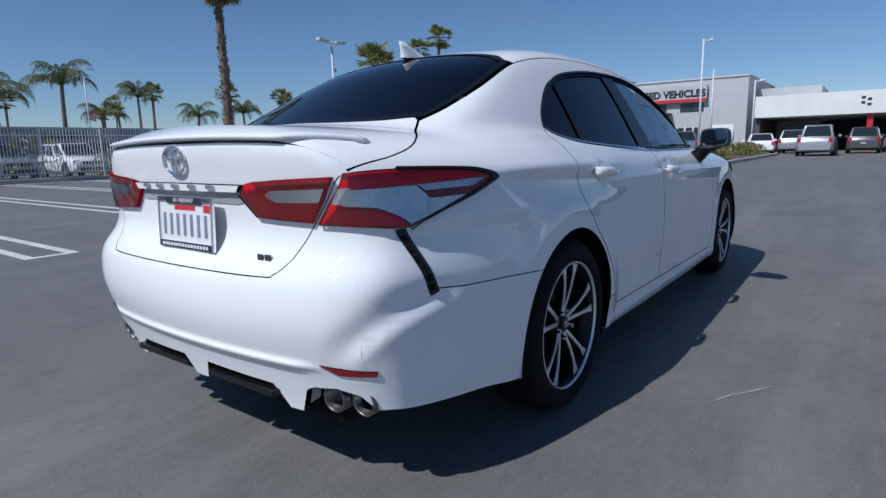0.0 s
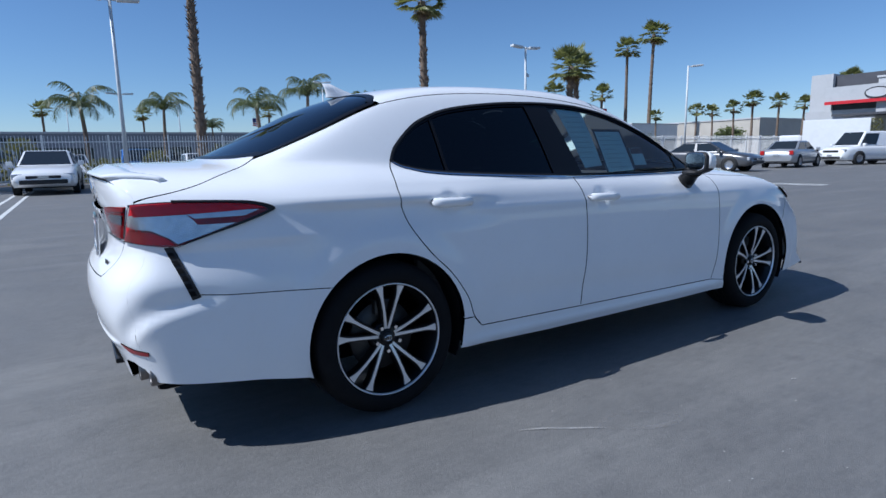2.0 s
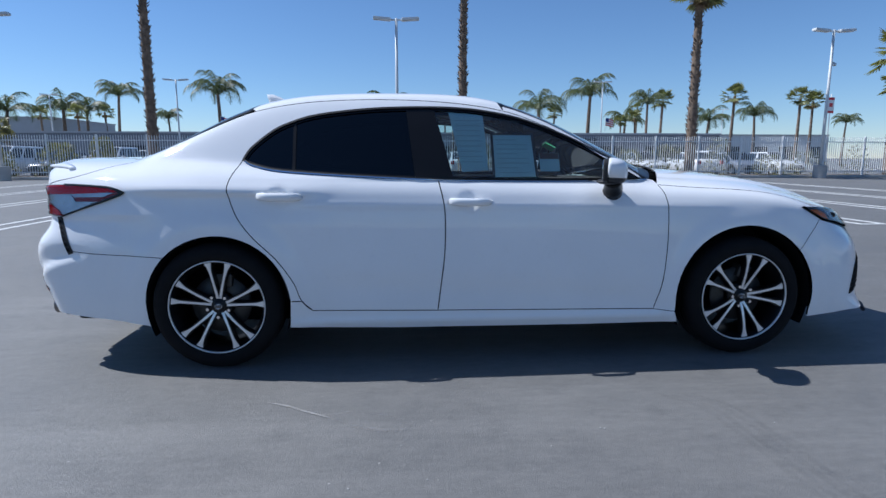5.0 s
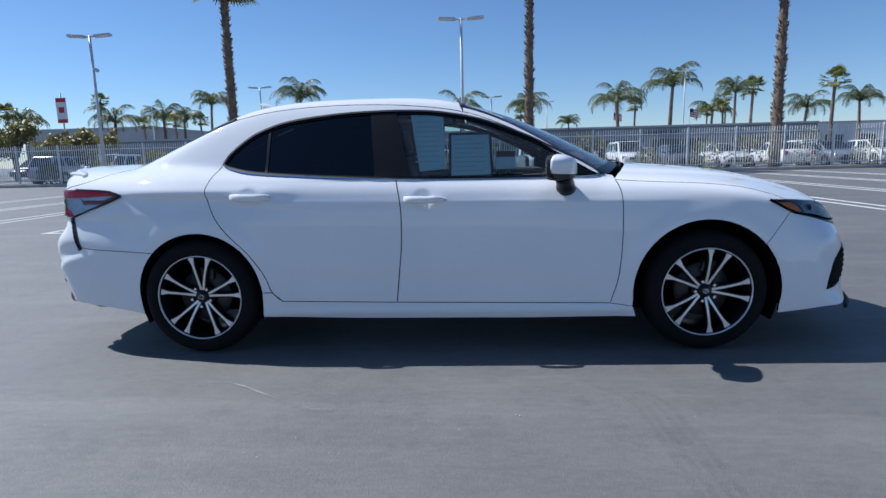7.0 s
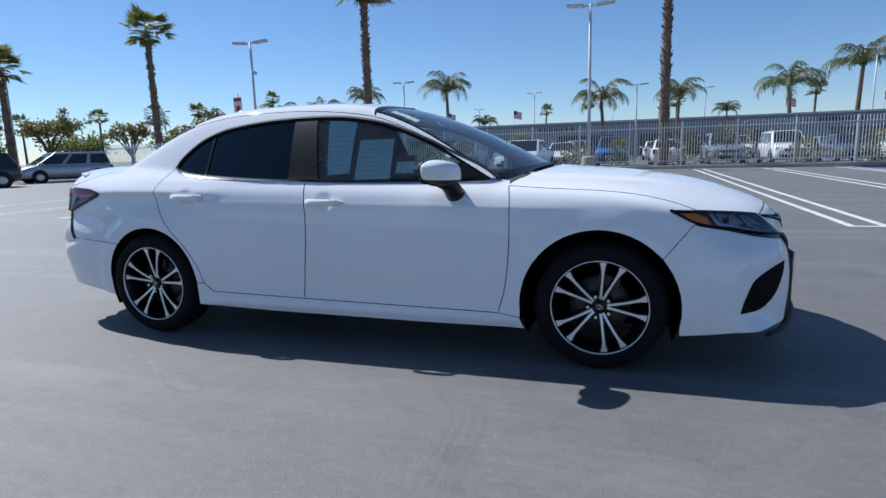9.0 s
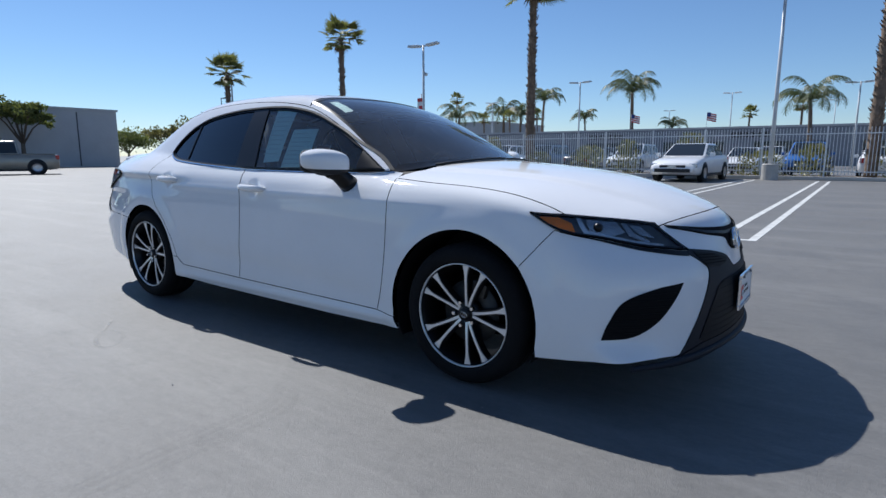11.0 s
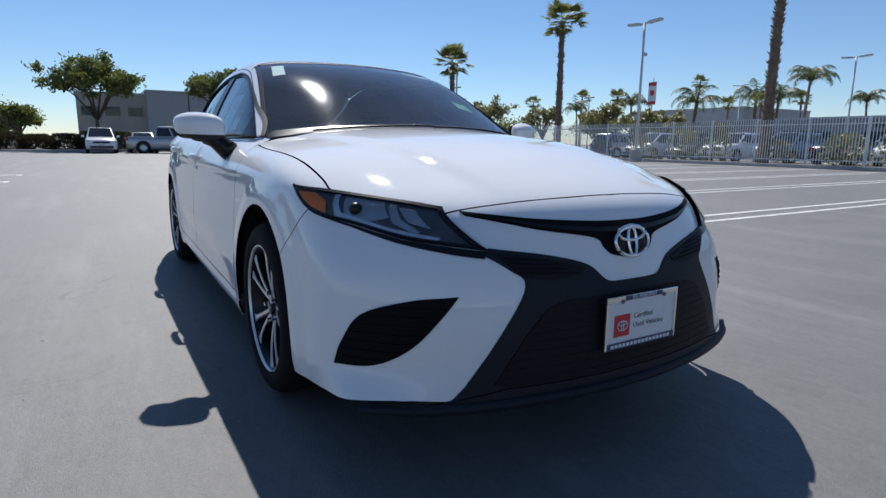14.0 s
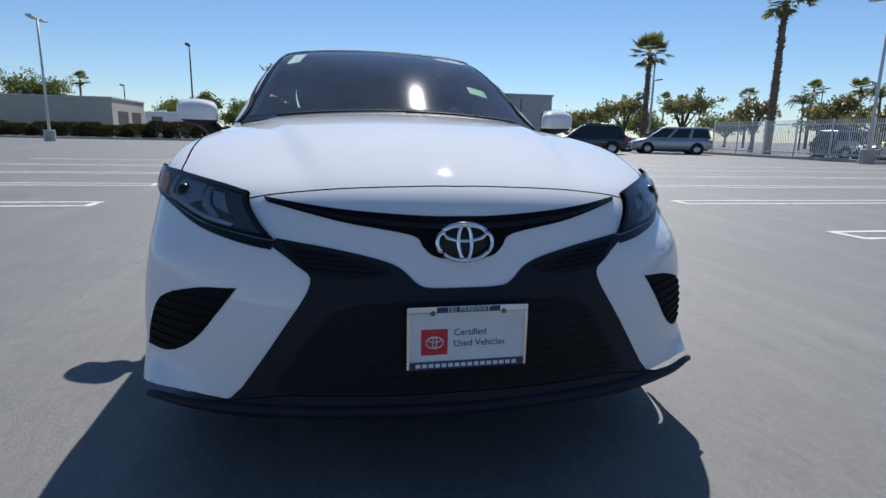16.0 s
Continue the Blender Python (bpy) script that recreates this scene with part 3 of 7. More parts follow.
# ---- buildings ----
def text_on(name, words, size, m, mat, parent, depth=0.03, align="CENTER", bold=0.0):
    """Raised letters as a mesh."""
    cu = bpy.data.curves.new(name, "FONT")
    cu.body, cu.size, cu.extrude, cu.align_x, cu.align_y, cu.offset = words, size, depth, align, "CENTER", bold
    tmp = bpy.data.objects.new(name, cu)
    me = bpy.data.meshes.new_from_object(tmp)
    bpy.data.objects.remove(tmp)
    me.materials.clear()
    me.materials.append(mat)
    ob = new(name, me)
    ob.parent = parent
    ob.matrix_basis = m
    return ob


WINDOW_GLASS = Nodes("building_glass").set(Base_Color=(0.03, 0.04, 0.05), Roughness=0.06, Metallic=0.0).mat

SHOW_STUCCO = paint("pale_panel_facade", (0.46, 0.465, 0.475), 0.75, vary=0.08, scale=0.6, bump=0.1)
show = thing("showroom_building", (61.0, 0, 0), "pale grey showroom with a red band and dark letters", "building")
part("wall", boxed(0, 18, 8.3, 20.8, 0, 7.3), SHOW_STUCCO, show)
part("side_wall", boxed(0.6, 18, 20.8, 27.2, 0, 4.6), SHOW_STUCCO, show, "lower pale side wall")
part("upper_block", boxed(0.9, 14, 25.0, 27.0, 4.4, 8.2), SHOW_STUCCO, show, "tall corner block")
part("recess_panel", boxed(1.4, 14, 20.8, 25.0, 4.6, 8.0), DARK_PANEL, show, "dark recessed wall")
part("roof", boxed(-0.12, 18, 8.2, 20.9, 7.3, 7.45), STUCCO, show)
part("rear_block", boxed(5, 16, 2.5, 8.3, 0, 6.3), SHOW_STUCCO, show)
part("fascia", boxed(-0.45, 1.0, 12.0, 25.0, 5.25, 6.75), SHOW_STUCCO, show, "projecting pale fascia")
part("red_band", boxed(-0.52, -0.45, 12.0, 25.0, 5.1, 5.4), RED_PAINT, show, "red band under the letters")
text_on("letters", "USED VEHICLES", 0.98, pose(-0.47, 15.5, 5.92, 90, 0, -90), BLACK_PAINT, show, 0.05, bold=0.03)
bm = bmesh.new()
bmesh.ops.create_cone(bm, cap_ends=True, segments=28, radius1=1.0, radius2=1.0, depth=0.12, matrix=pose(-0.5, 20.6, 5.95, 0, 90, 0) @ Matrix.Diagonal((0.52, 1.05, 1.0, 1.0)))
part("badge", bm, BLACK_PAINT, show, "dark oval badge")
bm = bmesh.new()
bmesh.ops.create_cone(bm, cap_ends=True, segments=28, radius1=0.9, radius2=0.9, depth=0.12, matrix=pose(-0.53, 20.6, 5.95, 0, 90, 0) @ Matrix.Diagonal((0.46, 1.02, 1.0, 1.0)))
part("badge_ring", bm, STUCCO, show, "pale inner oval of the badge")
part("canopy", boxed(-3.0, 0.0, 15.4, 23.2, 3.85, 4.05), DARK_PANEL, show, "dark flat entrance canopy")
part("window", boxed(-0.04, 0.05, 16.0, 20.0, 4.2, 5.0), WINDOW_GLASS, show)
part("window", boxed(-0.04, 0.05, 12.3, 14.6, 4.1, 5.0), WINDOW_GLASS, show)
for y in (12.5, 13.3, 14.1):
    w = part("window", boxed(-0.05, 0.05, y, y + 0.66, 0.25, 2.5), WINDOW_GLASS, show, "glazed showroom door")
    for q in (y - 0.07, y + 0.66):
        part("frame", boxed(-0.09, -0.05, q, q + 0.07, 0.1, 2.6), WHITE_SIGN, w)
part("door", boxed(-0.05, 0.05, 16.4, 18.6, 0.1, 3.0), WINDOW_GLASS, show, "glazed entrance under the canopy")
part("white_panel", boxed(-0.06, 0.0, 9.4, 11.4, 0.1, 2.7), WHITE_SIGN, show)
for z in (1.4, 2.85, 4.3, 5.75):
    part("panel_joint", boxed(-0.012, 0.0, 8.3, 12.0, z - 0.02, z + 0.02), STUCCO, show)
for i, y in enumerate((11.4, 12.2)):
    bm = bmesh.new()
    tube(bm, [(0, 0, 0), (0, 0, 0.9), (0, 0, 1.05)], [0.09, 0.09, 0.05], 12)
    ob = part("bollard", bm, paint("bollard_yellow", (0.6, 0.42, 0.03), 0.5), None)
    ob.location = (52.5, y, 0)
    tagged(ob, "short yellow steel bollard by the showroom", "bollard", "bollards")
tagged(part("planted_island", boxed(24.0, 42.0, 3.4, 6.2, 0, 0.12, bevel=0.02), SOIL, None), "soil of a kerbed planted island", "ground", kind="structure")
tagged(part("kerb", boxed(22.6, 42.0, 3.2, 3.4, 0, 0.15, bevel=0.03), CONCRETE, None), "concrete kerb of a planted island", "kerb", kind="structure")
for i, (x, y, r, h) in enumerate(((27.0, 4.6, 1.1, 0.6), (29.0, 4.9, 1.2, 0.7), (36.0, 4.8, 1.3, 0.7), (38.2, 4.9, 1.4, 0.8), (40.4, 4.8, 1.2, 0.7), (36.5, 24.6, 1.6, 0.8), (40.0, 24.4, 1.5, 0.8))):
    shrub((x, y, 0.1 if y < 10 else 0.0), r, h, SHRUB_GREEN, "low green shrub on a planted island", 300 + i, 420)
for i, y in enumerate((19.6, 21.0, 22.4)):
    shrub((57.6, y, 0.0), 1.3, 3.5, SHRUB_GREEN, "tall clipped green and yellow hedge by the entrance", 320 + i, 1100, "hedge")

port = thing("carport_building", (54, 0, 0), "long white carport with a dark open front", "building")
part("fascia", boxed(0, 22, -40, 6.6, 2.95, 4.75), WHITE_STUCCO, port, "broad white fascia")
# inner walls coloured dark, the carport's shade put into their base colour
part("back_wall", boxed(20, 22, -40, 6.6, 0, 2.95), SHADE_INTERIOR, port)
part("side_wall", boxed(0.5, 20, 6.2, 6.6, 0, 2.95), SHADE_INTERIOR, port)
for y in (-1.6, -14.0, -27.0):
    part("column", boxed(0.4, 0.8, y - 0.2, y + 0.2, 0, 2.95), RED_PAINT if y > -2 else WHITE_STUCCO, port)
for y, dz in ((-1.05, 0.25), (-1.45, 0.1), (-1.05, -0.15), (-1.45, -0.3)):
    part("sign_mark", boxed(-0.04, 0.0, y - 0.13, y + 0.13, 3.95 + dz - 0.09, 3.95 + dz + 0.09), BLACK_PAINT, port)

long = thing("long_building", (0, 66, 0), "long low grey dealership building", "building")
part("wall", boxed(-48, 40, 0, 14, 0, 3.9), paint("blue_grey_wall", (0.24, 0.25, 0.28), 0.8, vary=0.1, scale=0.4), long)
part("parapet", boxed(-48.1, 40.1, -0.1, 14.1, 3.9, 4.1), STUCCO, long)
for i in range(9):
    x = -44 + i * 9.3
    part("shopfront", boxed(x, x + 6.5, -0.06, 0.02, 0.2, 2.5), WINDOW_GLASS, long, "dark shopfront glazing")
for x in (-9.0, -25.0, 20.0):
    for k in range(7):
        part("sign_bar", boxed(x + k * 0.62, x + k * 0.62 + 0.44, -0.12, 0.0, 2.95, 3.5), BLACK_PAINT, long)

for nm, x0, x1, y0, y1, h, m, lab in (("grey_hall", -70, -56, 3, 24, 5.2, STUCCO, "plain grey windowless hall"), ("office_block", -70, -57, -2.5, 3, 4.9, BEIGE_STUCCO, "pale office block with small windows"), ("storage_building", -80, -68, -36, -23.3, 4.1, BEIGE_STUCCO, "low beige stucco building with dark bays"), ("garage_building", -78, -64, -52, -37, 3.6, BEIGE_STUCCO, "low beige garage building"), ("far_hall", -74, -52, 88, 108, 7.0, STUCCO, "distant plain grey hall"), ("far_store", 45, 75, 92, 120, 4.9, WHITE_STUCCO, "distant white store building"), ("tan_building", 84, 112, 44, 62, 5.4, BEIGE_STUCCO, "distant tan painted building"), ("far_showroom", 69, 80, 55, 66, 5.0, WHITE_STUCCO, "distant white showroom building")):
    b = thing(nm, (0, 0, 0), lab, "building")
    part("wall", boxed(x0, x1, y0, y1, 0, h), m, b)
    part("parapet", boxed(x0 - 0.12, x1 + 0.12, y0 - 0.12, y1 + 0.12, h, h + 0.18), STUCCO, b)
    west = x1 < 0 and y1 < 60
    n = 3 if x1 - x0 < 16 else 6
    for k in range(n):
        if west:
            yy = y0 + (k + 0.5) * (y1 - y0) / n
            tall = nm in ("storage_building", "garage_building")
            if nm == "storage_building":
                if k < 2:
                    x = x1 - 3.6 - 5.0 * k
                    # flat dark sheet on the wall in place of a shaded opening
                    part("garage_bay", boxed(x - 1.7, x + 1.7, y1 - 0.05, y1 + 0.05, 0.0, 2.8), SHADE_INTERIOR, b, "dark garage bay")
            elif nm == "grey_hall":
                part("panel_joint", boxed(x1, x1 + 0.03, yy - 0.05, yy + 0.05, 0.1, h - 0.2), DARK_PANEL, b)
            else:
                part("window", boxed(x1 - 0.02, x1 + 0.04, yy - 0.6, yy + 0.6, 0.2 if tall else 3.0, 2.9 if tall else 3.8), WINDOW_GLASS, b)
        else:
            xx = x0 + (k + 0.5) * (x1 - x0) / n
            part("window", boxed(xx - 1.4, xx + 1.4, y0 - 0.05, y0 + 0.02, 1.0, 3.0), WINDOW_GLASS, b)


def banner(at, h, label):
    e = thing("banner_sign", at, label, "sign", "banner signs")
    bm = bmesh.new()
    tube(bm, [(0, 0, 0), (0, 0, h + 0.5)], 0.08, 8)
    part("pole", bm, POLE_PAINT, e)
    part("panel", boxed(-0.55, 0.55, -0.1, -0.04, h - 2.6, h), WHITE_SIGN, e, "white banner")
    part("band", boxed(-0.55, 0.55, -0.104, -0.1, h - 0.45, h - 0.05), RED_PAINT, e)
    part("band", boxed(-0.55, 0.55, -0.104, -0.1, h - 2.55, h - 2.2), RED_PAINT, e)
    part("square_mark", boxed(-0.3, 0.3, -0.104, -0.1, h - 1.55, h - 0.95), RED_PAINT, e)
    return e


banner((63.3, 55.5, 0), 7.2, "red and white banner on a tall post")
banner((71.6, 88.0, 0), 11.0, "red and white banner on a tall post")
banner((-43.1, 55.3, 0), 8.2, "red and white banner on a tall post")


def flag(at, h, rz, label):
    e = thing("flag", at, label, "flag", "flags", rz=rz)
    e.scale = (0.7, 0.7, 1.0)
    bm = bmesh.new()
    tube(bm, [(0, 0, 0), (0, 0, h)], [0.06, 0.035], 8)
    part("pole", bm, POLE_PAINT, e)
    for k in range(7):
        bm = bmesh.new()
        rows = [(0.04 + 0.2 * i, 0.12 * math.sin(i * 0.9), -0.035 * i) for i in range(10)]
        for y in (0.0, 0.012):
            for p, q in zip(rows, rows[1:]):
                z = h - 0.15 - 0.16 * k
                bm.faces.new([bm.verts.new(r) for r in ((p[0], p[1] + y, z + p[2]), (q[0], q[1] + y, z + q[2]), (q[0], q[1] + y, z - 0.155 + q[2]), (p[0], p[1] + y, z - 0.155 + p[2]))])
        part("stripe", bm, WHITE_SIGN if k % 2 else RED_PAINT, e)
    part("canton", boxed(0.03, 0.75, -0.02, 0.13, h - 0.72, h - 0.14), paint("flag_blue", (0.03, 0.05, 0.2), 0.7) if "flag_blue" not in bpy.data.materials else bpy.data.materials["flag_blue"], e, "blue canton")


for x, y in ((-16.5, 89.5), (22.0, 89.0), (32.4, 85.5), (-27.0, 87.5)):
    flag((x, y, 0), 7.4, 0, "red and white flag on a slim pole")


# ---- parked cars ----
CAR_COLOURS = {
    "white": paint("parked_white_paint", (0.82, 0.82, 0.82), 0.3, coat=0.8, vary=0.05),
    "silver": paint("parked_silver_paint", (0.42, 0.43, 0.45), 0.3, metal=0.5, coat=0.8, vary=0.06),
    "bluegrey": paint("parked_blue_grey_paint", (0.24, 0.3, 0.38), 0.3, metal=0.4, coat=0.8, vary=0.06),
    "black": paint("parked_black_paint", (0.015, 0.015, 0.017), 0.25, coat=0.9, vary=0.1),
    "grey": paint("parked_grey_paint", (0.1, 0.1, 0.105), 0.3, metal=0.4, coat=0.8, vary=0.08),
    "blue": paint("parked_blue_paint", (0.03, 0.13, 0.4), 0.3, coat=0.8, vary=0.08),
    "tan": paint("parked_tan_paint", (0.3, 0.27, 0.22), 0.3, metal=0.3, coat=0.8, vary=0.08),
}
PARKED_GLASS = Nodes("parked_car_glass").set(Base_Color=(0.02, 0.025, 0.03), Roughness=0.05).mat
PARKED_TRIM = paint("parked_black_trim", (0.02, 0.02, 0.022), 0.6, vary=0.2)
PARKED_TYRE = paint("parked_tyre", (0.02, 0.02, 0.02), 0.85, vary=0.2)
PARKED_RIM = paint("parked_rim", (0.5, 0.5, 0.52), 0.3, metal=0.9, vary=0.1)
PARKED_RED = paint("parked_tail_lamp", (0.45, 0.02, 0.02), 0.2, coat=0.8)
PARKED_LAMP = paint("parked_head_lamp", (0.6, 0.62, 0.65), 0.15, metal=0.5, coat=0.8)

# length, width, then the top line of the body (x as a share of the length, z), the belt line, and the cabin (foot rear, roof rear, roof front, foot front; roof z)
KINDS = {
    "sedan": (4.75, 1.8, 0.34, [(0.0, 0.62), (0.02, 0.98), (0.2, 1.02), (0.72, 0.95), (0.93, 0.8), (0.985, 0.66), (1.0, 0.5)], (0.13, 0.31, 0.55, 0.74, 1.45, 0.94)),
    "hatch": (4.3, 1.78, 0.33, [(0.0, 0.6), (0.01, 0.95), (0.2, 1.0), (0.74, 0.95), (0.93, 0.8), (0.985, 0.66), (1.0, 0.5)], (0.02, 0.14, 0.52, 0.73, 1.47, 0.95)),
    "suv": (4.7, 1.87, 0.38, [(0.0, 0.7), (0.01, 1.08), (0.2, 1.1), (0.74, 1.08), (0.93, 0.98), (0.985, 0.82), (1.0, 0.55)], (0.015, 0.09, 0.55, 0.74, 1.72, 1.06)),
    "minivan": (5.1, 1.95, 0.36, [(0.0, 0.65), (0.01, 1.0), (0.2, 1.05), (0.78, 1.04), (0.93, 0.9), (0.985, 0.72), (1.0, 0.5)], (0.01, 0.06, 0.60, 0.82, 1.77, 1.02)),
    "van": (5.3, 1.98, 0.38, [(0.0, 0.7), (0.005, 1.1), (0.2, 1.12), (0.8, 1.12), (0.95, 1.02), (0.99, 0.85), (1.0, 0.6)], (0.005, 0.02, 0.68, 0.8, 1.95, 1.1)),
    "pickup": (5.7, 1.95, 0.40, [(0.0, 0.75), (0.01, 1.12), (0.3, 1.13), (0.72, 1.14), (0.94, 1.06), (0.99, 0.88), (1.0, 0.6)], (0.32, 0.345, 0.60, 0.72, 1.86, 1.12)),
}


def body_mesh(kind):
    L, W, wr, top, cab = KINDS[kind]
    xs = sorted(set([0.0, 0.008, 0.03, 0.08, 0.15, 0.2, 0.3, 0.4, 0.5, 0.6, 0.7, 0.78, 0.85, 0.9, 0.94, 0.97, 0.985, 0.995, 1.0]))
    tx, tz = [t[0] for t in top], [t[1] for t in top]
    bm = bmesh.new()
    rings = []
    for u in xs:
        x = (u - 0.5) * L
        end = min(u, 1 - u)
        w = W / 2 * (1 - 0.16 * max(0, 1 - end / 0.09) ** 2)
        zt = float(np.interp(u, tx, tz))
        zb = 0.26 + 0.12 * max(0, 1 - end / 0.05)
        prof = [(0.0, zb), (w * 0.92, zb), (w * 0.98, zb + 0.1), (w, zb + (zt - zb) * 0.45), (w * 0.985, zb + (zt - zb) * 0.75), (w * 0.93, zt - 0.05), (w * 0.8, zt), (0.0, zt + 0.025)]
        rings.append([bm.verts.new((x, y, z)) for y, z in prof] + [bm.verts.new((x, -y, z)) for y, z in prof[-2:0:-1]])
    for a, b in zip(rings, rings[1:]):
        n = len(a)
        for k in range(n):
            bm.faces.new((a[k], a[(k + 1) % n], b[(k + 1) % n], b[k])).smooth = True
    bm.faces.new(rings[0])
    bm.faces.new(rings[-1][::-1])
    if kind == "pickup":                       # the open bed
        box(bm, -0.47 * L, -0.12 * L, -W * 0.42, W * 0.42, 1.13, 1.165)
    bmesh.ops.recalc_face_normals(bm, faces=bm.faces)
    return bm


def cabin_points(kind):
    L, W, wr, top, (fr, rr, rf, ff, zr, zb) = KINDS[kind]
    X = lambda u: (u - 0.5) * L
    return [(X(fr), W * 0.45, zb), (X(ff), W * 0.45, zb), (X(rf), W * 0.365, zr), (X(rr), W * 0.365, zr)]


def cabin_mesh(kind):
    q = cabin_points(kind)
    bm = bmesh.new()
    v = [bm.verts.new(p) for p in q] + [bm.verts.new((p[0], -p[1], p[2])) for p in q]
    for f in ((0, 1, 2, 3), (7, 6, 5, 4), (3, 2, 6, 7), (1, 5, 6, 2), (0, 3, 7, 4)):
        bm.faces.new([v[i] for i in f])
    bmesh.ops.recalc_face_normals(bm, faces=bm.faces)
    bmesh.ops.bevel(bm, geom=[e for e in bm.edges if max(e.verts[0].co.z, e.verts[1].co.z) > q[0][2] + 0.1], offset=0.09, segments=4, affect="EDGES", profile=0.5)
    for f in bm.faces:
        f.smooth = True
    return bm


def quad_panel(a, b, c, d, push, off=0.012):
    """A thin pane on the quad a b c d, drawn in by a share of its size."""
    P = [Vector(p) for p in (a, b, c, d)]
    mid = sum(P, Vector()) / 4
    n = (P[1] - P[0]).cross(P[3] - P[0]).normalized()
    if n.dot(mid - Vector((mid.x * 0.6, 0, 0.9))) < 0:
        n = -n
    Q = [mid + (p - mid) * push + n * off for p in P]
    bm = bmesh.new()
    v = [bm.verts.new(p) for p in Q] + [bm.verts.new(p - n * 0.03) for p in Q]
    bm.faces.new(v[:4])
    for k in range(4):
        bm.faces.new((v[k], v[k + 4], v[(k + 1) % 4 + 4], v[(k + 1) % 4]))
    bmesh.ops.recalc_face_normals(bm, faces=bm.faces)
    return bm


def lerp3(a, b, t):
    return tuple(a[i] + (b[i] - a[i]) * t for i in range(3))


def parked(kind, colour, at, rz, label, group="parked cars", rack=False):
    L, W, wr, top, cab = KINDS[kind]
    e = thing("parked_" + kind, (*at, 0), label, "car" if kind not in ("pickup", "van") else kind, group, rz=rz)
    m = CAR_COLOURS[colour]
    part("body", body_mesh(kind), m, e)
    part("cabin", cabin_mesh(kind), m, e)
    q = cabin_points(kind)
    neg = [(p[0], -p[1], p[2]) for p in q]
    n_side = 3 if kind in ("suv", "minivan", "van") else 2
    for side in (q, neg):
        if kind == "van" :
            spans = ((0.70, 0.98),)
        else:
            spans = [(k / n_side + 0.02, (k + 1) / n_side - 0.02) for k in range(n_side)]
        for t0, t1 in spans:
            a, b = lerp3(side[0], side[1], t0), lerp3(side[0], side[1], t1)
            c, d = lerp3(side[3], side[2], t1), lerp3(side[3], side[2], t0)
            part("window", quad_panel(lerp3(a, d, 0.06), lerp3(b, c, 0.06), lerp3(b, c, 0.86), lerp3(a, d, 0.86), 0.95), PARKED_GLASS, e)
    part("windshield", quad_panel(q[1], neg[1], neg[2], q[2], 0.88), PARKED_GLASS, e)
    if kind != "van":
        part("rear_window", quad_panel(q[0], neg[0], neg[3], q[3], 0.84), PARKED_GLASS, e)
    wb = L * 0.59
    for x in (-wb / 2 - 0.02 * L, wb / 2 - 0.0 * L):
        for s in (-1, 1):
            bm = bmesh.new()
            revolve(bm, [(wr * 1.16, 0.0), (wr * 1.16, 0.012), (0.0, 0.012)], 24)
            bmesh.ops.transform(bm, matrix=pose(x, s * (W / 2 - 0.006) , wr, 0, 0, 0 if s > 0 else 180), verts=bm.verts)
            part("wheel_arch", bm, PARKED_TRIM, e)
            w = new("wheel")
            w.parent = e
            w.matrix_basis = pose(x, s * (W / 2 - 0.08), wr, 0, 0, 0 if s > 0 else 180)
            bm = bmesh.new()
            revolve(bm, [(wr * 0.62, 0.10), (wr * 0.9, 0.105), (wr, 0.07), (wr, -0.1), (wr * 0.6, -0.1)], 24)
            part("tyre", bm, PARKED_TYRE, w)
            bm = bmesh.new()
            revolve(bm, [(wr * 0.63, 0.10), (wr * 0.6, 0.085), (wr * 0.2, 0.095), (0.0, 0.1)], 20)
            part("rim", bm, PARKED_RIM, w)
    zt = float(np.interp(0.97, [t[0] for t in top], [t[1] for t in top]))
    for s in (-1, 1):
        part("headlight", boxed(L * 0.455, L * 0.482, s * W * 0.385 - 0.15, s * W * 0.385 + 0.15, zt - 0.17, zt - 0.01, bevel=0.03), PARKED_LAMP, e)
        zr = float(np.interp(0.02, [t[0] for t in top], [t[1] for t in top]))
        part("taillight", boxed(-L * 0.503, -L * 0.47, s * W * 0.40 - 0.11, s * W * 0.40 + 0.11, zr - 0.28, zr - 0.05, bevel=0.03), PARKED_RED, e)
        c = q[1]
        part("side_mirror", boxed(c[0] - 0.28, c[0] - 0.14, s * (W / 2 + 0.02), s * (W / 2 + 0.2), c[2] + 0.0, c[2] + 0.15, bevel=0.03) if s > 0 else boxed(c[0] - 0.28, c[0] - 0.14, -(W / 2 + 0.2), -(W / 2 + 0.02), c[2] + 0.0, c[2] + 0.15, bevel=0.03), m, e)
    part("grille", boxed(L * 0.47, L * 0.498, -W * 0.26, W * 0.26, zt - 0.2, zt - 0.07, bevel=0.02), PARKED_TRIM, e)
    part("lower_intake", boxed(L * 0.47, L * 0.502, -W * 0.36, W * 0.36, 0.36, 0.5, bevel=0.02), PARKED_TRIM, e)
    part("front_plate", boxed(L * 0.49, L * 0.506, -0.15, 0.15, 0.52, 0.62), PARKED_LAMP, e)
    part("rear_plate", boxed(-L * 0.506, -L * 0.49, -0.15, 0.15, 0.62, 0.74), PARKED_LAMP, e)
    part("sill", boxed(-L * 0.28, L * 0.28, -W * 0.495, W * 0.495, 0.2, 0.3, bevel=0.02), PARKED_TRIM, e)
    if rack:
        for s in (-1, 1):
            part("roof_rail", boxed(q[3][0] + 0.2, q[2][0] - 0.1, s * W * 0.31 - 0.02, s * W * 0.31 + 0.02, q[2][2] + 0.02, q[2][2] + 0.07), PARKED_TRIM, e)
    return e


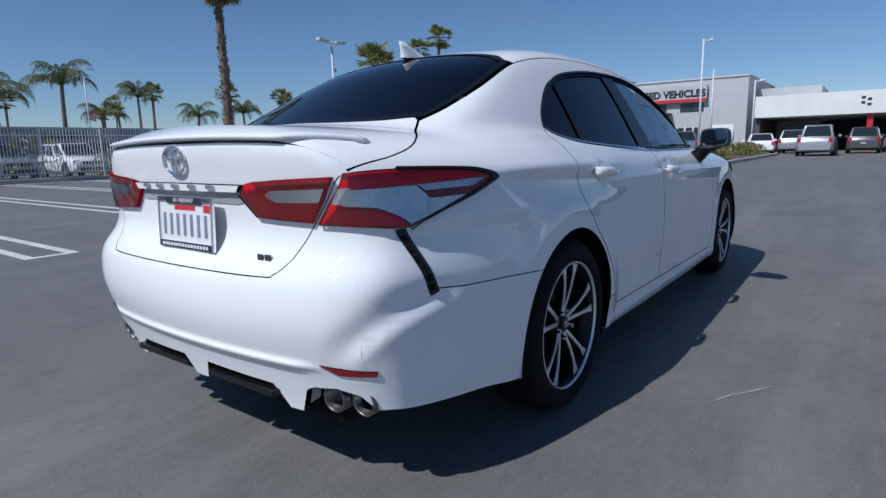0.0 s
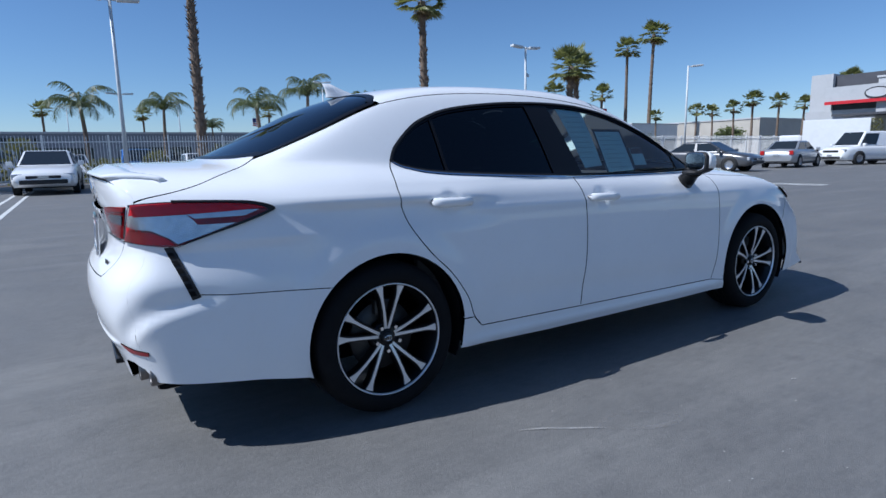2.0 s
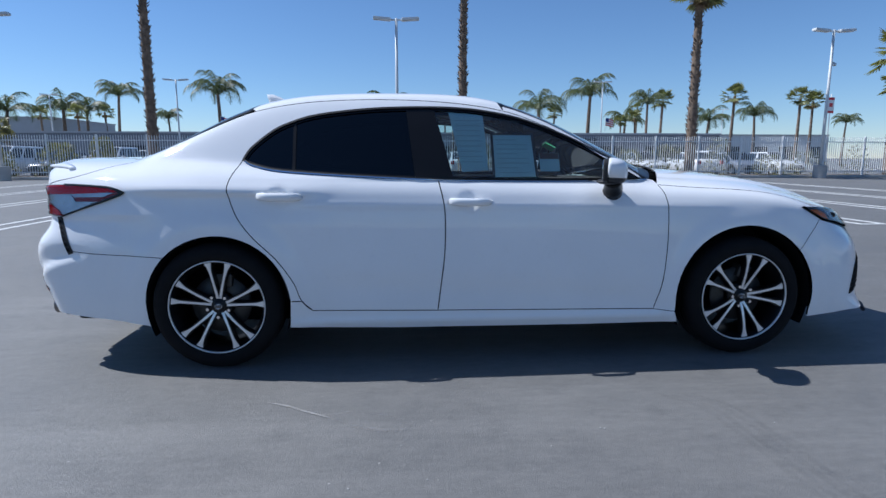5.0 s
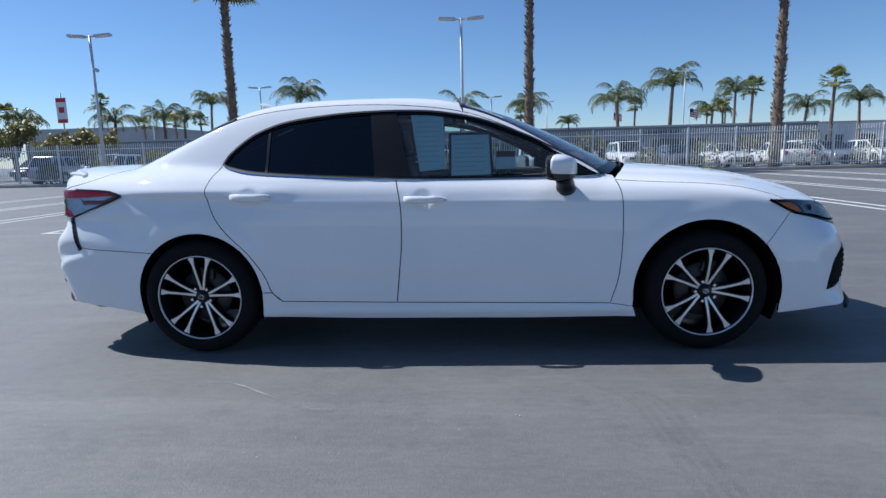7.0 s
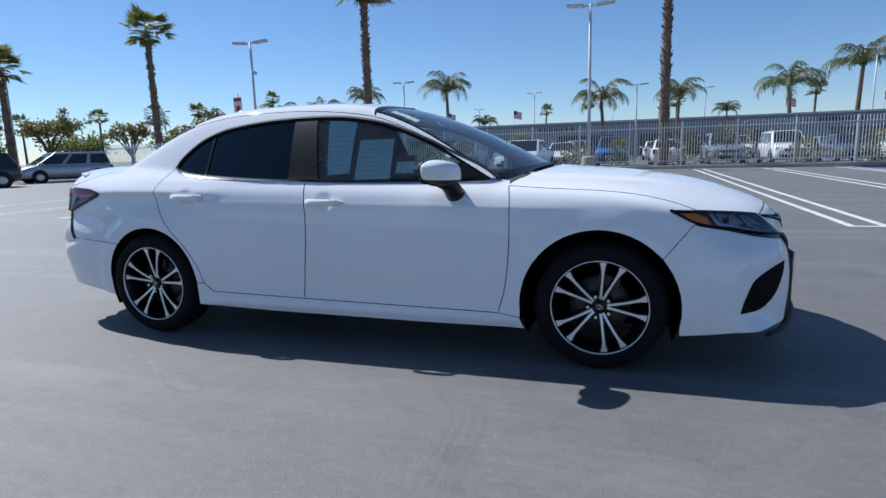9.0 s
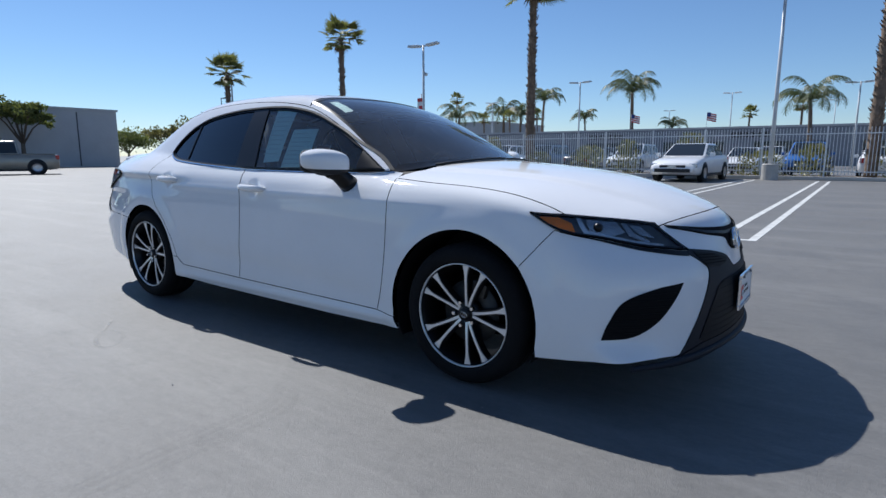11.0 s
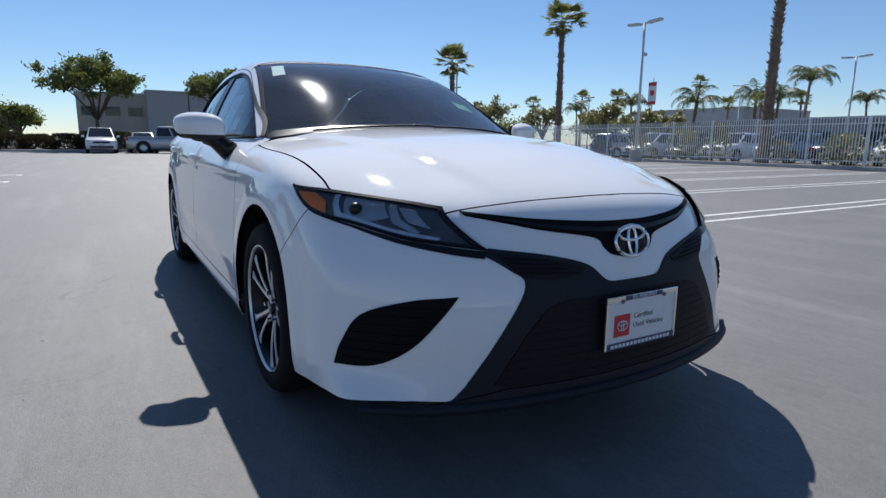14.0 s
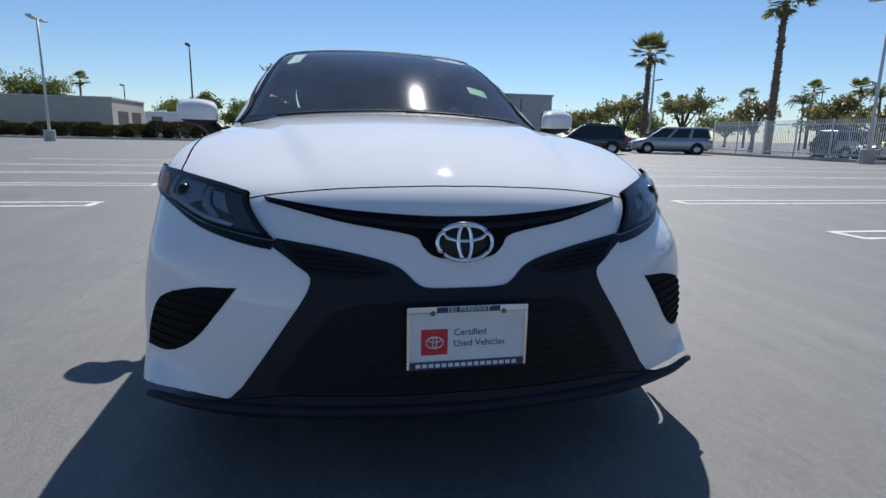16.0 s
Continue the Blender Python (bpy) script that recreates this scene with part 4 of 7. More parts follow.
near_white = parked("sedan", "white", (-3.15, 23.3), -93, "white family sedan parked nose out before the fence")
near_white.scale = (1.07, 1.07, 1.07)
parked("minivan", "silver", (-31.3, 22.4), 250, "pale silver minivan parked at the fence")
parked("suv", "black", (-29.6, 15.6), 250, "black sport utility parked at the lot edge", rack=True)
parked("sedan", "grey", (-36.5, 20.5), 250, "dark grey sedan parked beside the minivan")
parked("pickup", "tan", (-36.0, 8.3), 250, "dusty tan pickup parked at the lot edge")
parked("pickup", "silver", (-42.0, 3.4), 81, "pale silver pickup parked along the kerb")
parked("suv", "white", (-43.4, -1.0), 0, "white sport utility parked facing the lot", rack=True)
parked("sedan", "silver", (-44.5, 1.6), 180, "silver sedan parked beside the sport utility")
parked("van", "white", (38.3, 12.6), 160, "white work van with its nose to the lot")
parked("suv", "bluegrey", (38.6, 9.0), 25, "blue-grey sport utility parked by the showroom")
parked("sedan", "grey", (24.6, 14.2), -82, "dark grey sedan parked at the lot edge")
parked("pickup", "silver", (40.0, 0.9), 0, "silver pickup with a ladder rack, seen from behind", rack=True)
parked("hatch", "white", (43.5, 4.6), 10, "white hatchback parked by the carport")
parked("suv", "silver", (48.5, 2.9), 0, "silver sport utility parked by the carport")
parked("suv", "grey", (46.0, -1.4), 0, "grey sport utility parked by the carport")
parked("sedan", "silver", (50.0, -3.4), 0, "silver sedan parked by the carport")
parked("pickup", "white", (58.0, -8.5), 90, "white pickup under the carport")
parked("sedan", "silver", (32.0, 13.8), 8, "silver sedan parked beside the white van")
row = ["silver", "white", "grey", "white", "bluegrey", "black", "white", "silver", "white", "blue", "white", "silver", "white", "grey", "white", "white", "silver", "white"]
kinds = ["suv", "minivan", "sedan", "suv", "suv", "sedan", "suv", "suv", "hatch", "suv", "sedan", "suv", "suv", "sedan", "hatch", "sedan", "sedan", "hatch"]
WORD = {"silver": "silver", "white": "white", "grey": "dark grey", "bluegrey": "blue-grey", "black": "black", "blue": "bright blue"}
NOUN = {"suv": "sport utility", "minivan": "minivan", "sedan": "sedan", "hatch": "hatchback"}
for i, (c, k) in enumerate(zip(row, kinds)):
    x = -26.0 + 2.95 * i
    parked(k, c, (x, 31.6 + 0.25 * (i % 3)), -90 if i % 5 else 90, f"{WORD[c]} {NOUN[k]} parked behind the picket fence", "cars behind the fence", rack=k == "suv" and i % 2 == 0)
for i in range(13):
    x = -40.0 + 6.2 * i
    c, k = row[(i * 5 + 2) % 18], kinds[(i * 7 + 1) % 18]
    parked(k, c, (x, 47.0 + 1.2 * (i % 2)), 90 if i % 2 else -90, f"{WORD[c]} {NOUN[k]} in the far sales row", "cars in the far row")


def motorhome(at, rz, label):
    """A long boxy camper with a low sloping nose."""
    e = thing("motorhome", (*at, 0), label, "camper", rz=rz)
    m = CAR_COLOURS["white"]
    part("body", boxed(-3.7, 2.6, -1.2, 1.2, 0.55, 2.75, bevel=0.16), m, e)
    bm = bmesh.new()
    box(bm, 2.4, 4.0, -1.1, 1.1, 0.5, 2.2)
    for v in bm.verts:
        if v.co.x > 3 and v.co.z > 1:
            v.co.x, v.co.z = 3.4, 1.9
    bmesh.ops.bevel(bm, geom=list(bm.edges), offset=0.12, segments=2, affect="EDGES")
    part("cab", bm, m, e)
    for s in (-1, 1):
        y0, y1 = sorted((s * 1.18, s * 1.215))
        for x0, x1 in ((-3.0, -1.9), (0.2, 1.2)):
            part("window", boxed(x0, x1, y0, y1, 1.6, 2.2, bevel=0.01), PARKED_GLASS, e)
        part("stripe", boxed(-3.5, 2.4, *sorted((s * 1.19, s * 1.208)), 1.1, 1.3), CAR_COLOURS["grey"], e)
        for x in (-1.6, 2.7):
            w = new("wheel")
            w.parent = e
            w.matrix_basis = pose(x, s * 1.1, 0.4, 0, 0, 0 if s > 0 else 180)
            bm = bmesh.new()
            revolve(bm, [(0.22, 0.10), (0.36, 0.105), (0.4, 0.07), (0.4, -0.1), (0.22, -0.1)], 20)
            part("tyre", bm, PARKED_TYRE, w)
            bm = bmesh.new()
            revolve(bm, [(0.23, 0.09), (0.1, 0.08), (0.0, 0.1)], 16)
            part("rim", bm, PARKED_RIM, w)
    for x in (-2.4, -0.4, 1.4):
        part("roof_unit", boxed(x, x + 0.7, -0.35, 0.35, 2.74, 2.92, bevel=0.05), CAR_COLOURS["white"], e)


motorhome((-66.5, -15.6), 92, "white camper van parked beyond the dark hedge")


def box_truck(at, rz, label):
    e = thing("box_truck", (*at, 0), label, "truck", rz=rz)
    m = CAR_COLOURS["white"]
    part("cargo_box", boxed(-3.2, 1.3, -1.15, 1.15, 0.85, 3.25, bevel=0.04), m, e)
    part("cab", boxed(1.4, 3.0, -1.0, 1.0, 0.5, 2.1, bevel=0.18), m, e)
    part("windshield", boxed(2.9, 3.02, -0.85, 0.85, 1.3, 1.85, bevel=0.02), PARKED_GLASS, e)
    part("chassis", boxed(-3.1, 2.9, -0.5, 0.5, 0.5, 0.85), PARKED_TRIM, e)
    for x in (-2.0, 2.2):
        for s in (-1, 1):
            w = new("wheel")
            w.parent = e
            w.matrix_basis = pose(x, s * 0.95, 0.42, 0, 0, 0 if s > 0 else 180)
            bm = bmesh.new()
            revolve(bm, [(0.22, 0.10), (0.38, 0.105), (0.42, 0.07), (0.42, -0.1), (0.22, -0.1)], 20)
            part("tyre", bm, PARKED_TYRE, w)
            bm = bmesh.new()
            revolve(bm, [(0.23, 0.09), (0.1, 0.08), (0.0, 0.1)], 16)
            part("rim", bm, PARKED_RIM, w)


box_truck((50.2, 20.4), 110, "white box truck parked before the showroom")


# ---- the sedan's body surface: sides, top, nose and tail, each a smooth function, met with rounded edges ----
def spline(xs, ys):
    """A natural cubic spline through a few knots, straight beyond them."""
    x, y = np.array(xs, float), np.array(ys, float)
    n = len(x)
    h = np.diff(x)
    A, r = np.eye(n), np.zeros(n)
    for i in range(1, n - 1):
        A[i, i - 1 : i + 2] = h[i - 1], 2 * (h[i - 1] + h[i]), h[i]
        r[i] = 6 * ((y[i + 1] - y[i]) / h[i] - (y[i] - y[i - 1]) / h[i - 1])
    m = np.linalg.solve(A, r)

    def at(q):
        q = np.asarray(q, float)
        c = np.clip(q, x[0], x[-1])
        i = np.clip(np.searchsorted(x, c) - 1, 0, n - 2)
        a, b, d = x[i + 1] - c, c - x[i], h[i]
        v = (m[i] * a**3 + m[i + 1] * b**3) / (6 * d) + (y[i] / d - m[i] * d / 6) * a + (y[i + 1] / d - m[i + 1] * d / 6) * b
        s0 = (y[1] - y[0]) / h[0] - h[0] * m[1] / 6
        s1 = (y[-1] - y[-2]) / h[-1] + h[-1] * m[-2] / 6
        return v + np.where(q < x[0], (q - x[0]) * s0, 0) + np.where(q > x[-1], (q - x[-1]) * s1, 0)

    return at


def smax(a, b, k):
    return 0.5 * (a + b + np.sqrt((a - b) ** 2 + k * k))


def step01(a, b, x):
    t = np.clip((x - a) / (b - a), 0, 1)
    return t * t * (3 - 2 * t)


AXLE, HUB_Z = 1.4125, 0.33
HANDLES = ((-1.08, 0.893), (-0.115, 0.863))
hood_line = spline([0.3, 0.7, 1.1, 1.5, 1.8, 2.1, 2.3, 2.42, 2.55, 2.8], [1.045, 1.035, 1.015, 0.985, 0.945, 0.872, 0.802, 0.735, 0.64, 0.4])
cabin_line = spline([-2.5, -1.98, -1.7, -1.45, -1.17, -0.83, -0.4, 0.0, 0.25, 0.6, 0.9, 1.2, 1.6], [0.84, 1.09, 1.226, 1.345, 1.43, 1.467, 1.474, 1.45, 1.392, 1.26, 1.113, 0.955, 0.74])
deck_line = spline([-2.7, -2.45, -2.2, -1.98, -1.6, -1.0], [1.01, 1.035, 1.056, 1.074, 1.085, 1.08])
lower_side = spline([0.1, 0.2, 0.3, 0.45, 0.6, 0.72, 0.8, 0.86, 0.91, 0.955, 1.0, 1.06], [0.862, 0.884, 0.900, 0.9085, 0.905, 0.899, 0.893, 0.883, 0.861, 0.82, 0.745, 0.6])
nose_line = spline([0.1, 0.2, 0.3, 0.45, 0.55, 0.65, 0.72, 0.78, 0.9], [2.405, 2.42, 2.42, 2.417, 2.402, 2.375, 2.358, 2.335, 2.22])
tail_line = spline([0.1, 0.25, 0.4, 0.52, 0.61, 0.67, 0.72, 0.85, 0.93, 1.0, 1.06, 1.2], [-2.36, -2.385, -2.43, -2.465, -2.465, -2.445, -2.405, -2.385, -2.395, -2.41, -2.415, -2.36])


def top_z(x, y):
    y2 = y * y
    kb = 0.33 * step01(-0.1, 0.7, x) - 0.28 * step01(-0.7, -1.6, x)
    hood = hood_line(x + 0.4 * y2 * step01(1.2, 2.2, x)) - 0.10 * y2
    yr = 0.60 - 0.19 * (x - 1.0)
    hood = hood + 0.013 * step01(yr + 0.04, yr - 0.045, np.abs(y)) * step01(0.85, 1.1, x) * step01(2.28, 1.95, x)
    cabin = cabin_line(x + kb * y2) - 0.08 * y2
    deck = deck_line(x - 0.1 * y2) - 0.07 * y2
    return smax(smax(hood, cabin, 0.02), np.where(x < -0.5, deck, 0.6), 0.025)


def side_y(x, z):
    rise = np.clip(-0.03 * x, -0.025, 0.045)
    low = lower_side(z - rise)
    low = low - 0.13 * np.maximum(0, x - 1.5) ** 2 * step01(0.3, 0.8, z) - 0.05 * np.maximum(0, x - 1.5) ** 2
    low = low - 0.15 * np.maximum(0, -1.4 - x) ** 2 - 0.1 * np.maximum(0, -1.5 - x) ** 2 * step01(0.65, 0.9, z)
    for ax in (-AXLE, AXLE):                   # flared arches with a soft outer edge
        rho = np.hypot(x - ax, z - HUB_Z)
        low = low + 0.010 * step01(0.51, 0.41, rho) * step01(0.3, 0.37, rho)
    zc = 0.892 - 0.02 * x                      # the haunch over the rear wheel, undercut along its edge
    on = step01(-0.75, -1.15, x) * step01(-2.0, -1.6, x)
    low = low + on * (0.012 * np.exp(-(((z - zc - 0.012) / 0.03) ** 2)) - 0.013 * step01(zc, zc - 0.03, z) * step01(zc - 0.16, zc - 0.05, z))
    zl = 0.80 + 0.01 * (x + 2.0)               # the shelf that runs forward from the tail light
    low = low - 0.010 * step01(zl, zl - 0.025, z) * step01(zl - 0.2, zl - 0.06, z) * step01(-1.62, -1.85, x)
    zd = 0.845 - 0.012 * x                     # shoulder line through the doors
    low = low + 0.004 * np.exp(-(((z - zd) / 0.02) ** 2)) * step01(-1.2, -0.9, x) * step01(1.5, 1.0, x)
    low = low - 0.009 * np.exp(-(((z - 0.385 + 0.05 * x) / 0.07) ** 2)) * step01(-1.0, -0.7, x) * step01(1.0, 0.7, x)
    low = low + 0.014 * np.exp(-(((z - 0.238) / 0.028) ** 2)) * step01(-1.1, -0.95, x) * step01(1.1, 0.95, x)
    for hx, hz in HANDLES:                     # finger cups behind the handles
        low = low - 0.013 * np.exp(-((((x - hx) / 0.052) ** 2 + ((z - hz) / 0.046) ** 2) ** 2))
    cab = 0.812 - 0.43 * np.maximum(0, z - 0.98) - 1.6 * np.maximum(0, 0.98 - z) - 0.25 * np.maximum(0, z - 0.98) ** 2 - 0.05 * np.minimum(0, x + 0.25) ** 2 - 0.022 * np.maximum(0, x + 0.25) ** 2
    return smax(low, cab, 0.03)


def nose_x(y, z):
    """How far forward the nose reaches: round at the hood, squarer at the bumper."""
    y2 = y * y
    k = 0.32 + 0.18 * step01(0.58, 0.76, z)
    return nose_line(z) - k * y2 - 0.9 * np.maximum(0, np.abs(y) - 0.5) ** 2 * step01(0.2, 0.34, z)


def body_f(x, y, z):
    """Negative inside the car's body, positive outside."""
    y = np.abs(y)
    gs = y - side_y(x, z)
    gt = (z - top_z(x, y)) * 0.9
    gn = x - nose_x(y, z)
    ridge = 0.014 * np.exp(-(((z - 0.415) / 0.013) ** 2)) * step01(0.62, 0.5, y)
    gr = (tail_line(z) - ridge + 0.12 * y * y + 0.5 * y**8) - x
    f = smax(gs, gt, 0.05)
    f = smax(f, gn, 0.045)
    f = smax(f, gr, 0.05)
    # the fold that runs from the corner vent down to the reflector
    u, w = (0.86 - y) * 0.707 + (0.60 - z) * 0.707, (z - 0.60) * 0.707 - (y - 0.86) * 0.707
    on = step01(-0.02, 0.07, u) * step01(0.30, 0.16, u) * step01(-1.95, -2.1, x)
    return f + on * (0.014 * np.exp(-(((w - 0.05) / 0.035) ** 2)) - 0.004 * np.exp(-((w / 0.022) ** 2)))


def cast(o, d, far):
    """Where rays from outside, along d, meet the body: o, d are n x 3 arrays."""
    o, d = np.asarray(o, float), np.asarray(d, float)
    lo = np.zeros(len(o))
    hi = np.full(len(o), np.nan)
    prev = lo.copy()
    for s in np.linspace(0, far, 48)[1:]:
        p = o + d * s
        inside = (body_f(p[:, 0], p[:, 1], p[:, 2]) < 0) & np.isnan(hi)
        hi[inside] = s
        lo = np.where(np.isnan(hi), s, lo)
    ok = ~np.isnan(hi)
    h = np.where(ok, hi, far)
    for _ in range(20):
        m = (lo + h) / 2
        p = o + d * m[:, None]
        inn = body_f(p[:, 0], p[:, 1], p[:, 2]) < 0
        h = np.where(inn, m, h)
        lo = np.where(inn, lo, m)
    return o + d * h[:, None], ok


def body_normal(p, e=0.004):
    g = np.stack([body_f(*(p + np.eye(3)[i] * e).T) - body_f(*(p - np.eye(3)[i] * e).T) for i in range(3)], 1)
    return g / np.maximum(np.linalg.norm(g, axis=1, keepdims=True), 1e-9)


VIEWS = {"side": (0, 2, 1, -1), "top": (0, 1, 2, 1), "front": (1, 2, 0, 1), "rear": (1, 2, 0, -1)}


def onto(view, uv):
    """Drops points drawn in a view (side: x, z; top: x, y; front and rear: y, z) on to the body."""
    a, b, c, sign = VIEWS[view]
    uv = np.asarray(uv, float)
    o = np.zeros((len(uv), 3))
    d = np.zeros((len(uv), 3))
    o[:, a], o[:, b] = uv[:, 0], uv[:, 1]
    o[:, c] = sign * (3.2 if c == 0 else 1.3 if c == 1 else 2.0)
    d[:, c] = -sign
    p, ok = cast(o, d, 1.29 if c == 1 else 1.9 if c == 2 else 3.1)
    return p


# ---- the sedan's materials ----
def car_white():
    n = Nodes("white_car_paint")
    v = n.coords()
    c = n.ramp(n.noise(v, 2.2, 3.0), [(0.3, (0.79, 0.795, 0.805)), (0.7, (0.83, 0.83, 0.835))])
    dust = n.noise(v, 38.0, 6.0, 0.7)
    c = n.mix(n.ramp(dust, [(0.55, (0, 0, 0)), (0.8, (0.12, 0.12, 0.12))]), c, (0.6, 0.58, 0.54))
    n.set(Base_Color=c, Roughness=0.8)
    n.b.inputs["Specular IOR Level"].default_value = 0.0
    n.b.inputs["Coat Weight"].default_value = 1.0
    n.link(n.ramp(dust, [(0.3, (0.012,) * 3), (0.8, (0.05,) * 3)]), n.b.inputs["Coat Roughness"])
    return n.mat


def pane(name, tint, gloss_rough=0.01, ior=1.5, dust=0.0):
    """Thin glass: clear or tinted, with a mirror sheen at grazing angles."""
    n = Nodes(name)
    out = n.t.nodes["Material Output"]
    tr = n.add("ShaderNodeBsdfTransparent")
    tr.inputs[0].default_value = (*tint, 1)
    gl = n.add("ShaderNodeBsdfGlossy", Roughness=gloss_rough)
    gl.inputs[0].default_value = (0.95, 0.97, 1.0, 1)
    fr = n.add("ShaderNodeFresnel", IOR=ior)
    mx = n.add("ShaderNodeMixShader")
    n.link(fr.outputs[0], mx.inputs[0])
    n.link(tr.outputs[0], mx.inputs[1])
    n.link(gl.outputs[0], mx.inputs[2])
    last = mx.outputs[0]
    if dust:                                   # a thin film of dust
        df = n.add("ShaderNodeBsdfDiffuse")
        df.inputs[0].default_value = (0.6, 0.6, 0.58, 1)
        m2 = n.add("ShaderNodeMixShader")
        n.link(n.ramp(n.noise(n.coords(), 5.0, 5.0), [(0.25, (dust * 0.6,) * 3), (0.75, (dust * 1.4,) * 3)]), m2.inputs[0])
        n.link(last, m2.inputs[1])
        n.link(df.outputs[0], m2.inputs[2])
        last = m2.outputs[0]
    n.link(last, out.inputs[0])
    return n.mat


CAR_WHITE = car_white()
CLEAR_GLASS = pane("clear_car_glass", (0.74, 0.84, 0.85), 0.015, 1.55, 0.03)
WIND_GLASS = pane("windshield_glass", (0.62, 0.7, 0.7), 0.05, 1.5, 0.05)
TINT_GLASS = pane("tinted_car_glass", (0.02, 0.022, 0.028), 0.012)
LENS_GLASS = pane("lamp_lens", (0.97, 0.98, 0.98), 0.015, 1.3)
GLOSS_BLACK = paint("gloss_black_trim", (0.007, 0.007, 0.008), 0.3, coat=0.0, vary=0.2, scale=8.0)
SATIN_BLACK = paint("satin_black_plastic", (0.022, 0.022, 0.024), 0.55, vary=0.25, scale=12.0, bump=0.1)
DEEP_BLACK = paint("black_liner", (0.005, 0.005, 0.006), 0.9, vary=0.2, scale=8.0)
RUBBER = paint("tyre_rubber", (0.008, 0.008, 0.009), 0.85, vary=0.3, scale=14.0, bump=0.25)
MASK_GREY = paint("dark_bumper_mask", (0.014, 0.017, 0.025), 0.55, vary=0.15, scale=6.0)
for m, spec in ((MASK_GREY, 0.22), (GLOSS_BLACK, 0.3), (DEEP_BLACK, 0.2), (RUBBER, 0.2), (SATIN_BLACK, 0.3)):
    m.node_tree.nodes["Principled BSDF"].inputs["Specular IOR Level"].default_value = spec
MASK_DARK = paint("dark_grille_mesh", (0.008, 0.0085, 0.011), 0.6, vary=0.3, scale=40.0)
MASK_DARK.node_tree.nodes["Principled BSDF"].inputs["Specular IOR Level"].default_value = 0.2
CHROME = paint("chrome", (0.8, 0.81, 0.83), 0.07, metal=1.0, vary=0.05, scale=10.0)
MACHINED = paint("machined_alloy", (0.8, 0.81, 0.82), 0.3, metal=0.6, vary=0.08, scale=12.0)
STEEL = paint("brake_steel", (0.2, 0.19, 0.185), 0.4, metal=1.0, vary=0.25, scale=14.0)
DISC = paint("dull_brake_metal", (0.07, 0.068, 0.066), 0.5, metal=0.6, vary=0.3, scale=14.0)
LAMP_RED = faceted("red_lamp_plastic", (0.8, 0.005, 0.014), 0.22, 0.0, 260.0, 0.2)
DARK_RED = paint("dark_red_lamp_plastic", (0.28, 0.008, 0.016), 0.3, coat=0.0, vary=0.2, scale=20.0)
AMBER = paint("amber_lamp_plastic", (0.9, 0.22, 0.02), 0.3, coat=0.0, vary=0.15, scale=30.0)
LAMP_CHROME = faceted("lamp_reflector", (0.76, 0.76, 0.77), 0.14, 0.7, 220.0, 0.18)
SMOKED = paint("smoked_lamp_inner", (0.1, 0.104, 0.11), 0.28, metal=0.4, vary=0.3, scale=20.0)
SMOKED_CHROME = faceted("smoked_lamp_chrome", (0.55, 0.56, 0.58), 0.2, 0.8, 160.0, 0.4)
SEAT_CLOTH = paint("dark_seat_cloth", (0.035, 0.035, 0.038), 0.9, vary=0.25, scale=25.0, bump=0.3)
DASH_GREY = paint("dark_dash_vinyl", (0.045, 0.045, 0.047), 0.7, vary=0.15, scale=15.0, bump=0.1)
PAPER = paint("printed_paper", (0.7, 0.82, 0.8), 0.8, vary=0.06, scale=12.0)
PLATE_WHITE = paint("plate_white", (0.74, 0.75, 0.76), 0.4, vary=0.05, scale=20.0)
PLATE_BLUE = paint("plate_dark_blue", (0.03, 0.045, 0.12), 0.4, vary=0.1, scale=20.0)
PLATE_INK = paint("plate_grey_ink", (0.2, 0.22, 0.28), 0.5, vary=0.1, scale=20.0)
PLATE_RED = paint("plate_red", (0.6, 0.03, 0.04), 0.4, vary=0.1, scale=20.0)
GREY_INK = paint("grey_ink", (0.55, 0.65, 0.64), 0.7, vary=0.1, scale=20.0)
GREEN_INK = paint("green_sticker", (0.12, 0.45, 0.22), 0.6, vary=0.1, scale=20.0)


# ---- panels: an outline drawn in one view, laid on the body ----
def flat(curve3, view):
    a, b, *_ = VIEWS[view]
    return [(q[a], q[b]) for q in curve3]


def dense(pts, step=0.018, closed=True):
    """The outline with points at an even pace."""
    out = []
    n = len(pts)
    for i in range(n if closed else n - 1):
        a, b = np.array(pts[i], float), np.array(pts[(i + 1) % n], float)
        k = max(1, int(np.ceil(np.linalg.norm(b - a) / step)))
        out += [tuple(a + (b - a) * j / k) for j in range(k)]
    if not closed:
        out.append(tuple(pts[-1]))
    return out


def curved(pts, n=6):
    """A smooth open curve through points (Catmull-Rom)."""
    p = [np.array(q, float) for q in pts]
    p = [2 * p[0] - p[1]] + p + [2 * p[-1] - p[-2]]
    out = []
    for i in range(1, len(p) - 2):
        for j in range(n):
            t = j / n
            out.append(tuple(0.5 * (2 * p[i] + (p[i + 1] - p[i - 1]) * t + (2 * p[i - 1] - 5 * p[i] + 4 * p[i + 1] - p[i + 2]) * t * t + (3 * p[i] - p[i - 1] - 3 * p[i + 1] + p[i + 2]) * t**3)))
    out.append(tuple(p[-2]))
    return out


def inside(poly, q):
    """Which points lie within an outline."""
    p = np.asarray(poly, float)
    x, y = q[:, 0], q[:, 1]
    r = np.zeros(len(q), bool)
    j = len(p) - 1
    for i in range(len(p)):
        c = (p[i, 1] > y) != (p[j, 1] > y)
        with np.errstate(divide="ignore", invalid="ignore"):
            r ^= c & (x < (p[j, 0] - p[i, 0]) * (y - p[i, 1]) / (p[j, 1] - p[i, 1]) + p[i, 0])
        j = i
    return r


